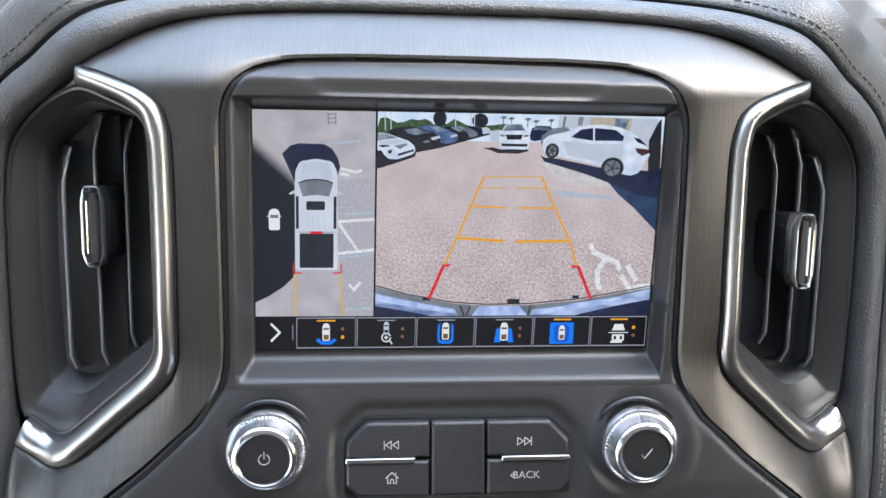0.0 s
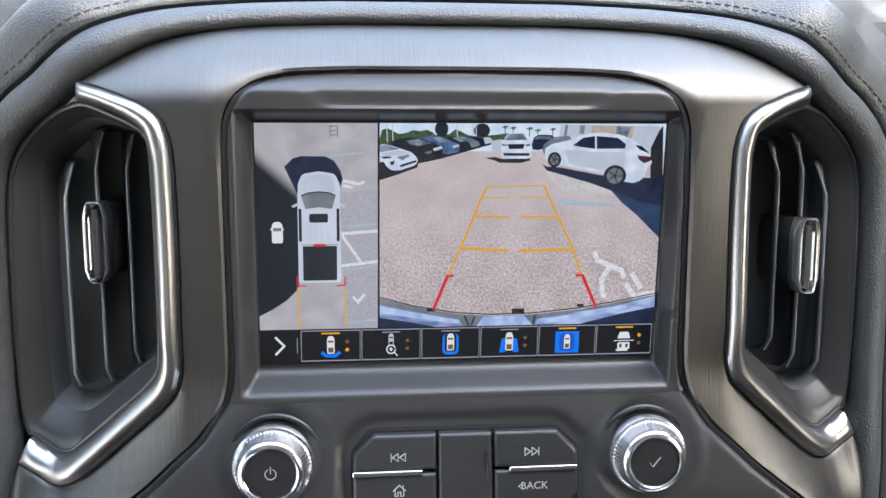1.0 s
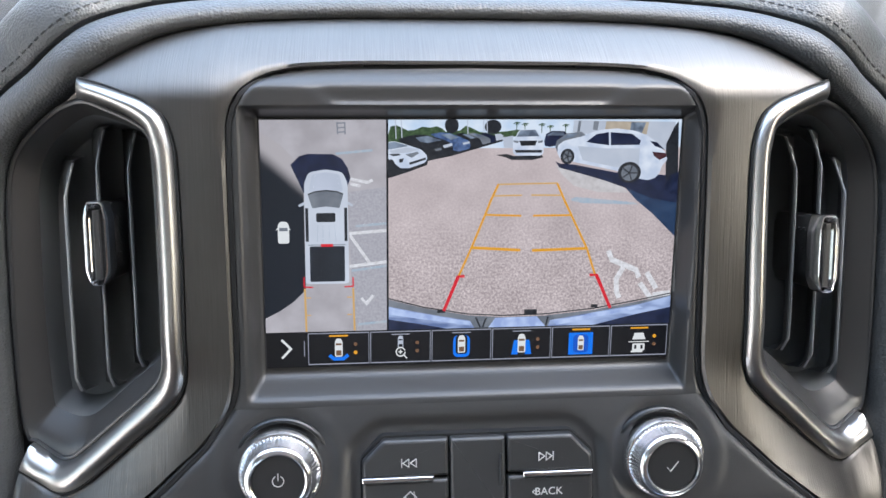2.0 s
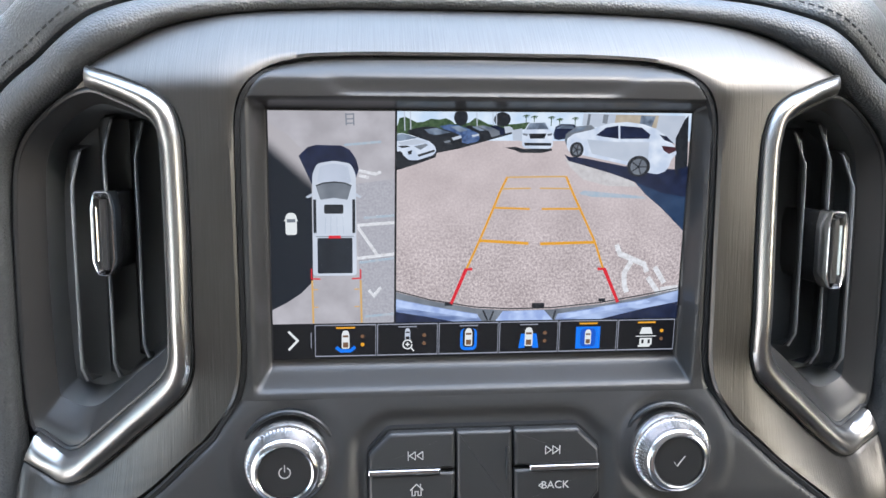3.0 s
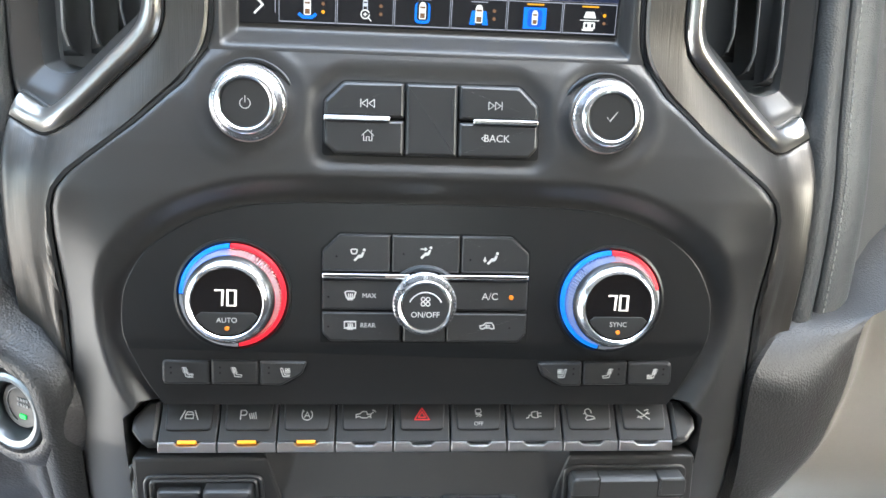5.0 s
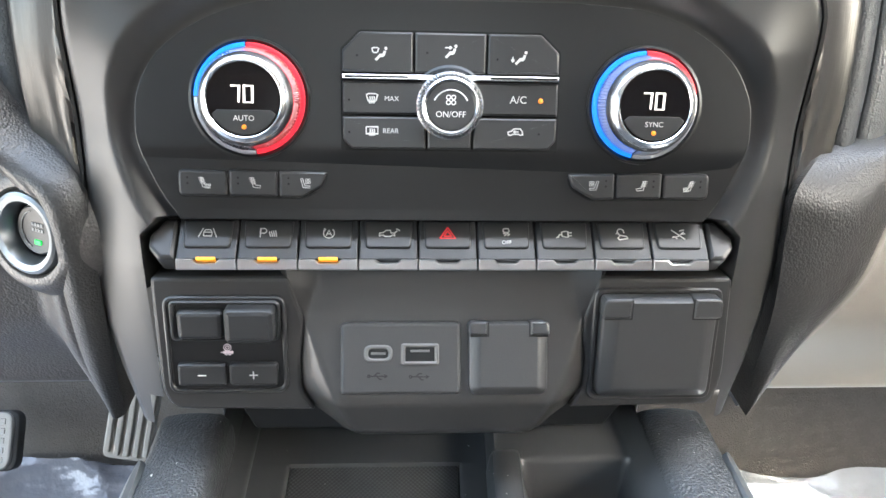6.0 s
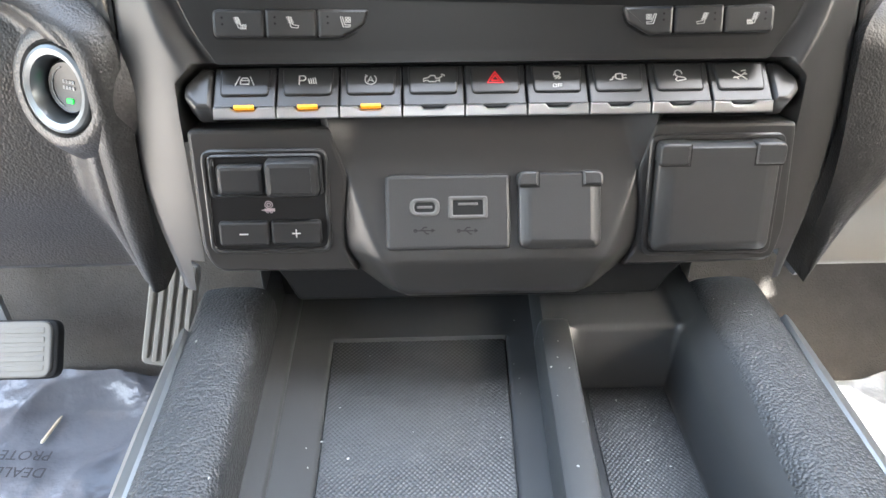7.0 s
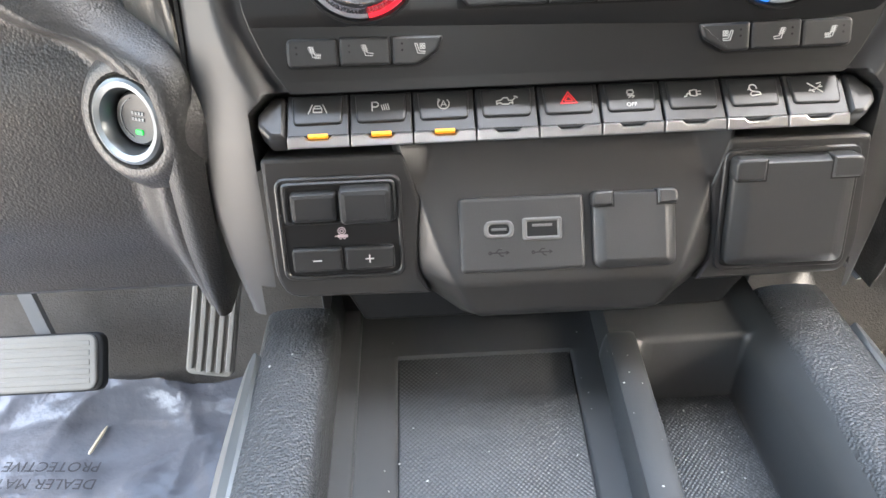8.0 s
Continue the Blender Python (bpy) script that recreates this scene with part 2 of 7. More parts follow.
def words(text, size, material, parent, at, name="lettering", spread=1.0):
    """Flat raised lettering, centred, in the built-in font."""
    cu = bpy.data.curves.new("letters", "FONT")
    cu.body, cu.size, cu.align_x, cu.align_y, cu.extrude = text, size, "CENTER", "CENTER", 0.00006
    cu.resolution_u = 3
    cu.space_character = spread
    tmp = bpy.data.objects.new("letters", cu)
    scene.collection.objects.link(tmp)
    me = bpy.data.meshes.new_from_object(tmp.evaluated_get(bpy.context.evaluated_depsgraph_get()))
    bpy.data.objects.remove(tmp)
    me.materials.clear()
    me.materials.append(material)
    ob = new(name, me)
    ob.parent = parent
    ob.matrix_local = at
    return ob


def lerp_table(table, x):
    if x <= table[0][0]:
        return table[0][1]
    for (a, p), (b, q) in zip(table, table[1:]):
        if x <= b:
            return p + (q - p) * (x - a) / (b - a)
    return table[-1][1]


def smooth(a, b, x):
    t = max(0.0, min(1.0, (x - a) / (b - a)))
    return t * t * (3 - 2 * t)


def spline(points, n):
    """Catmull-Rom through 3D points, n steps a span."""
    p = [Vector(q) for q in points]
    out = []
    for i in range(len(p) - 1):
        a, b, c, d = p[max(0, i - 1)], p[i], p[i + 1], p[min(len(p) - 1, i + 2)]
        for k in range(n):
            t = k / n
            out.append(0.5 * ((2 * b) + (c - a) * t + (2 * a - 5 * b + 4 * c - d) * t * t + (3 * b - a - 3 * c + d) * t ** 3))
    out.append(p[-1])
    return out


def signed(poly, u, v):
    """Distance to an outline, negative inside."""
    best, inside = 9.0, False
    for i in range(len(poly)):
        (ax, ay), (bx, by) = poly[i - 1], poly[i]
        dx, dy = bx - ax, by - ay
        t = max(0.0, min(1.0, ((u - ax) * dx + (v - ay) * dy) / (dx * dx + dy * dy + 1e-15)))
        best = min(best, math.hypot(u - ax - t * dx, v - ay - t * dy))
        if (ay > v) != (by > v) and u < (bx - ax) * (v - ay) / (by - ay) + ax:
            inside = not inside
    return -best if inside else best


def sheet(us, vs, edge, w, skip=None):
    """A height field w(u, v) on the lines us and vs, cut off at |u| = edge(v)."""
    bm = bmesh.new()
    rows = []
    for v in vs:
        e = edge(v)
        rows.append([bm.verts.new((max(-e, min(e, u)), v, w(max(-e, min(e, u)), v))) for u in us])
    for a, b in zip(rows, rows[1:]):
        for i in range(len(us) - 1):
            q = (a[i], a[i + 1], b[i + 1], b[i])
            if (a[i + 1].co - a[i].co).length < 1e-6 and (b[i + 1].co - b[i].co).length < 1e-6:
                continue
            if skip and skip((a[i].co.x + a[i + 1].co.x) / 2, (a[i].co.y + b[i].co.y) / 2):
                continue
            bm.faces.new(q)
    bmesh.ops.remove_doubles(bm, verts=bm.verts, dist=1e-6)
    loose = [v for v in bm.verts if not v.link_faces]
    bmesh.ops.delete(bm, geom=loose, context="VERTS")
    return bm


def span(a, b, step, extra=()):
    n = max(1, round((b - a) / step))
    return sorted(set([round(a + (b - a) * i / n, 5) for i in range(n + 1)] + [round(x, 5) for x in extra]))


def mirror(outline):
    """Closes a half outline that runs from the top middle down the right side."""
    return list(outline) + [(-u, v) for u, v in reversed(outline) if u > 1e-6]

# ---- cabin shell ----


def wall(name, corners, holes, thick, material, label):
    """A flat wall through four corners with rectangular openings, given in shares of its width and height."""
    a, b, c, d = [Vector(p) for p in corners]
    n = (b - a).cross(d - a).normalized() * thick
    xs = sorted({0.0, 1.0, *[h[0] for h in holes], *[h[2] for h in holes]})
    ys = sorted({0.0, 1.0, *[h[1] for h in holes], *[h[3] for h in holes]})
    at = lambda s, t: (a * (1 - s) + b * s) * (1 - t) + (d * (1 - s) + c * s) * t
    bm = bmesh.new()
    for x0, x1 in zip(xs, xs[1:]):
        for y0, y1 in zip(ys, ys[1:]):
            mx, my = (x0 + x1) / 2, (y0 + y1) / 2
            if any(h[0] < mx < h[2] and h[1] < my < h[3] for h in holes):
                continue
            q = [at(x0, y0), at(x1, y0), at(x1, y1), at(x0, y1)]
            lo, hi = [bm.verts.new(p) for p in q], [bm.verts.new(p + n) for p in q]
            bm.faces.new(lo)
            bm.faces.new(hi[::-1])
            for k in range(4):
                bm.faces.new((lo[k], hi[k], hi[(k + 1) % 4], lo[(k + 1) % 4]))
    bmesh.ops.remove_doubles(bm, verts=bm.verts, dist=1e-5)
    return tagged(part(name, bm, material, smooth=False), label, "wall", kind="structure")


# unseen shell; its openings and browns are set for the light they give
wall("ceiling", [(-0.85, -1.7, 1.18), (0.85, -1.7, 1.18), (0.85, -0.18, 1.18), (-0.85, -0.18, 1.18)],
     [], 0.03, HEADLINER,
     "pale grey cloth headliner of the cabin")
wall("wall_rear", [(-0.85, -1.7, -0.06), (0.85, -1.7, -0.06), (0.85, -1.7, 1.18), (-0.85, -1.7, 1.18)],
     [(0.40, 0.78, 0.60, 0.92)], 0.03, BROWN, "brown rear wall of the cabin with its rear window opening")
wall("wall_passenger", [(0.85, -1.7, -0.06), (0.85, 0.75, -0.06), (0.85, 0.75, 1.18), (0.85, -1.7, 1.18)],
     [(0.36, 0.56, 0.58, 0.86)], 0.04, DOOR, "brown door wall with a window opening")
wall("wall_driver", [(-0.85, -1.7, -0.06), (-0.85, 0.75, -0.06), (-0.85, 0.75, 1.18), (-0.85, -1.7, 1.18)],
     [(0.14, 0.62, 0.32, 0.90), (0.42, 0.04, 0.86, 0.74)], -0.04, DOOR, "brown door wall with an open doorway")
wall("wall_firewall", [(-0.85, 0.75, -0.06), (0.85, 0.75, -0.06), (0.85, 0.75, 0.70), (-0.85, 0.75, 0.70)], [], 0.03, CARPET,
     "dark firewall behind the dashboard")
wall("wall_bench", [(-0.75, -1.1, -0.02), (0.75, -1.1, -0.02), (0.75, -1.3, 0.75), (-0.75, -1.3, 0.75)], [], 0.08, BROWN,
     "plain brown leather seat back behind the camera")

bm = bmesh.new()
bmesh.ops.create_grid(bm, x_segments=1, y_segments=1, size=400, matrix=Matrix.Translation((0, 0, -0.75)))
tagged(part("ground", bm, ASPHALT), "grey asphalt lot outside the cabin", "ground", kind="structure")

# ---- centre stack face and display housing ----
EDGE = [(-0.36, 0.153), (-0.304, 0.154), (-0.285, 0.158), (-0.26, 0.165), (-0.235, 0.170), (-0.20, 0.172), (-0.155, 0.169), (-0.115, 0.1688), (-0.092, 0.168), (-0.084, 0.1672),
        (-0.076, 0.1645), (-0.0685, 0.1585), (-0.0465, 0.1305), (-0.028, 0.1105), (-0.0115, 0.1), (-0.004, 0.0982), (0.005, 0.0975),
        (0.03, 0.0977), (0.0717, 0.0978), (0.095, 0.0977), (0.103, 0.0972), (0.109, 0.0955), (0.1145, 0.0922), (0.1185, 0.0875), (0.1215, 0.0825),
        (0.1237, 0.0745), (0.1249, 0.066), (0.1258, 0.045), (0.126, 0.0)]


def stack_edge(v):
    return lerp_table(EDGE, v)


CLIMATE = mirror([(q.x, q.y) for q in spline([(u, v, 0) for u, v in [(0.0, -0.0797), (0.06, -0.0799), (0.087, -0.0826), (0.1095, -0.0905), (0.1275, -0.1035), (0.1365, -0.119),
                  (0.1385, -0.131), (0.138, -0.143), (0.132, -0.162), (0.122, -0.1775)]], 3)])
AUDIO = fillet([(-0.0475, -0.0578), (0.0475, -0.0578), (0.0485, -0.034), (0.0395, -0.0257), (-0.0395, -0.0257), (-0.0485, -0.034)], 0.003)
FACE_W = [(-0.36, -0.02), (-0.30, -0.012), (-0.20, 0.013), (-0.155, 0.02), (-0.10, 0.0255), (-0.075, 0.0255), (-0.055, 0.0235), (-0.035, 0.0195),
          (-0.020, 0.0150), (-0.0135, 0.0125)]
KNOBS = [(-0.0798, -0.037), (0.0798, -0.038)]


def face_w(u, v):
    w = lerp_table(FACE_W, v)
    a = abs(u)
    e = stack_edge(v)
    if v < -0.06:
        w -= 0.020 * smooth(0.132, 0.182, a) * smooth(-0.06, -0.14, v)
    w -= 0.0025 * smooth(0.004, 0.0, e - a)
    d = signed(CLIMATE, u, v)
    if v > -0.19:
        w -= 0.0085 * smooth(0.014, 0.0005, d)
    d = signed(AUDIO, u, v)
    w -= 0.0027 * smooth(0.0095, 0.0015, d)
    for k in KNOBS:
        r = math.hypot(u - k[0], v - k[1])
        w -= 0.0013 * smooth(0.0240, 0.0185, r) - 0.0004 * smooth(0.029, 0.0255, r) * smooth(0.0215, 0.0240, r)
    if v < -0.17 and a < 0.1412:
        edge = 0.1318 + 0.0068 * smooth(-0.178, -0.1865, v)
        w -= 0.03 * smooth(-0.1765, -0.1812, v) * smooth(edge + 0.0030, edge - 0.0004, a)
    return w


close = [0.1295 + 0.0006 * k for k in range(24)]
bm = sheet(span(-0.175, 0.175, 0.0016, close + [-u for u in close]), span(-0.290, -0.0135, 0.0016, [-0.1755 - 0.0006 * k for k in range(24)]), stack_edge, face_w,
           lambda u, v: (v < -0.212 and abs(u) < 0.1415) or (v < -0.272 and abs(u) < 0.1500))
tagged(part("stack_face", bm, PLASTIC),
       "matt dark grey moulded plastic face of the centre stack", "dashboard panel", kind="structure").matrix_world = STACK

SCREEN = (0.0873, -0.0004, 0.1046)


def housing_w(u, v):
    a = abs(u)
    w = 0.0118
    w -= 0.002 * smooth(0.0022, 0.0, stack_edge(v) - a) + 0.0080 * smooth(0.116, 0.126, v)
    right = 0.0926 - 0.0040 * (1 - v / 0.1046) if u > 0 else 0.0873
    side = smooth(right + 0.0004, right + (0.0042 if u > 0 else 0.0066), a)
    low = smooth(SCREEN[1] - 0.0012, SCREEN[1] - 0.0118, v)
    high = smooth(SCREEN[2] + 0.0005, SCREEN[2] + 0.0050, v)
    w = -0.0006 + (w + 0.0006) * max(side, low, high)
    brow = smooth(0.062, 0.052, a - (v - 0.1115) * 1.3) * smooth(0.1098, 0.1112, v) * smooth(0.1235, 0.1135, v)
    return w - 0.0011 * brow + 0.0007 * smooth(-0.008, -0.0135, v)


bm = sheet(span(-0.099, 0.099, 0.0016, (-0.0873, -0.0879, -0.0941, 0.0889, 0.0900, 0.0911, 0.0920, 0.0927, 0.0935, 0.0945, 0.0955, 0.0963)),
           span(-0.0135, 0.126, 0.0014, (-0.0004, -0.0016, 0.1046, 0.1051, 0.1096, 0.1098, 0.1235, 0.1245, 0.1252, 0.1256)), stack_edge, housing_w)
display = thing("infotainment_display", STACK, "lit touch screen in dark housing showing a parking camera view", "display")
part("housing", bm, PLASTIC, display, "dark grey plastic screen surround", sharp=60)

# dark gap line between the face and the metal trim
gap = [(stack_edge(v), v) for v in span(-0.10, 0.1255, 0.003)]

# ---- brushed metal trim ----
TRIM = [((0.0, 0.1266, 0.012), (0.0, 0.1490, -0.020)), ((0.025, 0.1265, 0.012), (0.030, 0.1489, -0.020)), ((0.0455, 0.1264, 0.012), (0.055, 0.1486, -0.0195)),
        ((0.0665, 0.1255, 0.012), (0.085, 0.1470, -0.017)), ((0.0755, 0.1242, 0.012), (0.102, 0.1450, -0.014)),
        ((0.0838, 0.1218, 0.0122), (0.118, 0.1420, -0.010)), ((0.089, 0.1188, 0.0125), (0.131, 0.1375, -0.006)),
        ((0.0935, 0.1147, 0.013), (0.144, 0.1300, -0.002)), ((0.0966, 0.1092, 0.0133), (0.1565, 0.1212, -0.001)),
        ((0.0982, 0.103, 0.0136), (0.1480, 0.1185, 0.002)), ((0.0986, 0.097, 0.014), (0.1370, 0.1148, 0.005)), ((0.0986, 0.092, 0.014), (0.1290, 0.1115, 0.009)),
        ((0.0987, 0.085, 0.014), (0.1225, 0.1060, 0.012)), ((0.0987, 0.077, 0.014), (0.1192, 0.0970, 0.0135)), ((0.0987, 0.068, 0.014), (0.1180, 0.0860, 0.014)),
        ((0.0986, 0.045, 0.014), (0.1172, 0.050, 0.014)),
        ((0.0985, 0.020, 0.014), (0.1174, 0.020, 0.0138)), ((0.0985, 0.004, 0.014), (0.1176, 0.004, 0.013)), ((0.1, -0.008, 0.0145), (0.1190, -0.004, 0.0125)),
        ((0.104, -0.0175, 0.015), (0.1220, -0.0105, 0.0115)), ((0.112, -0.0282, 0.0158), (0.1300, -0.0185, 0.009)), ((0.1212, -0.0365, 0.0165), (0.141, -0.028, 0.006)),
        ((0.1315, -0.0460, 0.017), (0.1540, -0.0395, 0.003)), ((0.1455, -0.0570, 0.0175), (0.1655, -0.0484, 0.0)), ((0.1595, -0.0680, 0.018), (0.1730, -0.0522, -0.002)),
        ((0.1655, -0.0755, 0.018), (0.1795, -0.0530, -0.004)), ((0.1682, -0.0835, 0.0175), (0.1865, -0.0505, -0.006)), ((0.169, -0.092, 0.017), (0.1955, -0.0455, -0.010)),
        ((0.1697, -0.105, 0.0155), (0.1990, -0.0600, -0.012)), ((0.1698, -0.118, 0.014), (0.1988, -0.0850, -0.013)), ((0.17, -0.155, 0.010), (0.1972, -0.130, -0.015)),
        ((0.1705, -0.172, 0.004), (0.1968, -0.147, -0.018))]


INNER = spline([t[0] for t in TRIM], 3)
INNER_W = [(-0.20, -0.001), (-0.155, 0.0048), (-0.13, 0.0100), (-0.105, 0.0150), (-0.0685, 0.0178), (-0.028, 0.0158), (0.0, 0.0142), (0.126, 0.0135)]


OUTWARD = [(0.118, 0.12), (0.13, 0.30), (0.141, 0.45), (0.154, 0.63), (0.166, 0.78), (0.175, 0.88), (0.182, 0.86), (0.19, 0.74), (0.1955, 0.64), (0.2, 0.66)]


def trim_w(u, v):
    """Height of the metal arch: flat beside the screen, rolled back towards its top and outer edges."""
    a = abs(u)
    d = min(math.hypot(a - q.x, v - q.y) for q in INNER)
    w = lerp_table(INNER_W, v)
    w -= 0.033 * (max(0.0, v - 0.1110) / 0.038) ** 1.7
    w -= 0.010 * (max(0.0, a - 0.100) / 0.056) ** 1.6 * smooth(0.03, 0.09, v)
    w -= d * lerp_table(OUTWARD, a) * smooth(0.018, -0.012, v)
    return w


def trim_mesh():
    a = spline([p[0] for p in TRIM], 4)
    b = spline([p[1] for p in TRIM], 4)
    rows = []
    for p, q in zip(a, b):
        ring = []
        n = 16
        for k in range(n + 1):
            x = p.lerp(q, k / n)
            x.z = trim_w(x.x, x.y) - (0.0011 if k in (0, n) else 0.0)
            ring.append(x)
        ring.insert(0, ring[0] + Vector((0, 0, -0.012)))
        ring.append(ring[-1] + Vector((0, 0, -0.012)))
        rows.append(ring)
    full = [[Vector((-x.x, x.y, x.z)) for x in r] for r in reversed(rows[1:])] + rows
    return loft(full, closed=False)


trim = part("metal_trim", trim_mesh(), METAL)
trim.matrix_world = STACK
tagged(trim, "brushed grey metal arch framing the screen and vents", "dash trim")

# black strip standing in for the shadow gap along the trim's inner edge
lip = [Vector((stack_edge(v), v, (face_w(stack_edge(v) - 0.002, v) if v < -0.0135 else 0.0112 - 0.0078 * smooth(0.114, 0.126, v)))) for v in span(-0.20, 0.1262, 0.002)] + [
    Vector((u, 0.1262, 0.0034)) for u in span(0.0, 0.044, 0.006)[::-1]]
rows = []
for i, p in enumerate(lip):
    t = lip[min(len(lip) - 1, i + 1)] - lip[max(0, i - 1)]
    nrm = Vector((t.y, -t.x, 0)).normalized()
    rows.append([p - nrm * 0.0016 + Vector((0, 0, -0.002)), p - nrm * 0.0011 + Vector((0, 0, 0.0006)), p + nrm * 0.0006 + Vector((0, 0, 0.0006)), p + nrm * 0.0011 + Vector((0, 0, -0.003))])
rows += [[Vector((-x.x, x.y, x.z)) for x in r] for r in rows[-2::-1]]
tagged(part("trim_gap_strip", loft(rows, closed=False), GAP), "black strip for the shadow gap along the inner edge of the trim", "seal", kind="structure").matrix_world = STACK

# backing behind the seams
bm = loft([[(x * s, v, -0.004) for x, v in gap] for s in (-1.03, 1.03)], closed=False)
tagged(part("stack_backing", bm, GAP), "black backing behind the trim joints", "backing", kind="structure").matrix_world = STACK

# ---- leather dash surround ----
RIM = [(0.0, 0.1492, -0.022), (0.030, 0.1491, -0.022), (0.055, 0.1488, -0.0215), (0.085, 0.1472, -0.019), (0.102, 0.1452, -0.016), (0.118, 0.1422, -0.012), (0.131, 0.1378, -0.008),
       (0.144, 0.1303, -0.004), (0.1568, 0.1214, -0.004), (0.170, 0.1115, -0.009), (0.1815, 0.1035, -0.0125), (0.1905, 0.0945, -0.0155), (0.196, 0.084, -0.018),
       (0.1985, 0.065, -0.02), (0.1995, 0.03, -0.02), (0.1993, -0.01, -0.019), (0.1990, -0.045, -0.017), (0.1995, -0.07, -0.016),
       (0.1988, -0.105, -0.017), (0.1972, -0.135, -0.019), (0.1968, -0.152, -0.021)]
PAD_TOP = [(0.0, -0.006), (0.0005, 0.0015), (0.003, 0.0035), (0.006, 0.0025), (0.009, -0.001), (0.0115, -0.0065), (0.0128, -0.0135), (0.0132, -0.0215)]
PAD_SIDE = [(0.0, -0.006), (0.0006, 0.0010), (0.003, 0.0045), (0.007, 0.0055), (0.0115, 0.004), (0.0155, 0.0005), (0.0173, -0.0035), (0.0178, -0.0110)]
OUT_TOP = [(0.0140, -0.0215), (0.0150, -0.0152), (0.0190, -0.0165), (0.0250, -0.0205), (0.0320, -0.0275), (0.0375, -0.0370), (0.0390, -0.0440)]
OUT_SIDE = [(0.0186, -0.0110), (0.0198, -0.0042), (0.0245, -0.0036), (0.0320, -0.0052), (0.0395, -0.0092), (0.0440, -0.0145), (0.0450, -0.022)]


def rim_path(n=6):
    return spline(RIM, n)


def surround(top, side):
    path = rim_path()
    rows = []
    for i, p in enumerate(path):
        t = path[min(len(path) - 1, i + 1)] - path[max(0, i - 1)]
        nrm = Vector((-t.y, t.x)).normalized() * -1
        if nrm.dot(Vector((p.x, p.y - 0.03))) < 0:
            nrm = -nrm
        k = smooth(0.126, 0.149, p.y)
        ring = []
        for (d0, h0), (d1, h1) in zip(side, top):
            d, h = d0 + (d1 - d0) * k, h0 + (h1 - h0) * k
            ring.append(Vector((p.x + nrm.x * d, p.y + nrm.y * d, p.z + h)))
        fine = spline(ring, 3)
        rows.append(fine)
    return [[Vector((-x.x, x.y, x.z)) for x in r] for r in reversed(rows[1:])] + rows


dash = thing("dashboard", STACK, "padded black leather dashboard surround with stitched seams", "dashboard", kind="structure")
part("inner_pad", loft(surround(PAD_TOP, PAD_SIDE), closed=False), LEATHER, dash, "rolled grained leather pad round the stack")
outer = surround(OUT_TOP, OUT_SIDE)
part("outer_pad", loft(outer, closed=False), LEATHER_SKYLIT, dash, "grained leather dash cover")
seam = [(r[0] + r[-1] * 0) for r in outer]
part("seam_groove", loft([[p + Vector((0, 0, -0.0012)), p + (r[3] - r[0]) * 0.25 + Vector((0, 0, -0.0006))] for p, r in zip(seam, outer)], closed=False), GAP, dash)


def stitches(rows, keep, step, long):
    """Short raised threads along the outer side of the seam."""
    line = [r[6] for r in rows]
    bm = bmesh.new()
    walked, nxt = 0.0, 0.0
    for i in range(1, len(line)):
        a, b = line[i - 1], line[i]
        seg = (b - a).length
        while nxt < walked + seg:
            p = a.lerp(b, (nxt - walked) / seg)
            if keep(p):
                t = (b - a).normalized()
                s = Vector((-t.y, t.x, 0)).normalized() * 0.00032
                up = Vector((0, 0, 0.0006))
                q = [p - t * long / 2 - s, p - t * long / 2 + s, p + t * long / 2 + s, p + t * long / 2 - s]
                lo = [bm.verts.new(x - up) for x in q]
                hi = [bm.verts.new(x + up * 0.7 + (p - x) * 0.2) for x in q]
                bm.faces.new(hi)
                for k in range(4):
                    bm.faces.new((lo[k], lo[(k + 1) % 4], hi[(k + 1) % 4], hi[k]))
            nxt += step
        walked += seg
    return bm


tagged(part("stitching", stitches(outer, lambda p: p.y > 0.06, 0.0042, 0.0030), THREAD, dash, "dark seam stitching"), kind="stuff")
tagged(part("stitching", stitches(outer, lambda p: p.y <= 0.06, 0.0042, 0.0030), THREAD_PALE, dash, "pale grey seam stitching"), kind="stuff")

# dash top that runs from the stitched surround to the windscreen
bm = bmesh.new()
last = [STACK @ r[-1] for r in outer]
ring1 = [Vector((p.x * 1.01, p.y + 0.004, p.z + 0.004)) for p in last]
ring2 = [Vector((p.x * 1.12, p.y + 0.03 + 0.012 * (1 - min(1, abs(p.x) / 0.25)), p.z + 0.010)) for p in last]
ring3 = [Vector((p.x * 1.5, p.y + 0.10, p.z + 0.014)) for p in last]
ring4 = [Vector((p.x * 3.6, max(0.62, p.y + 0.3), 0.735)) for p in last]
loft([last, ring1, ring2, ring3, ring4], closed=False, bm=bm)
tagged(part("dash_top", bm, LEATHER_FINE), "fine grained black dash top below the windscreen", "dashboard", kind="structure")
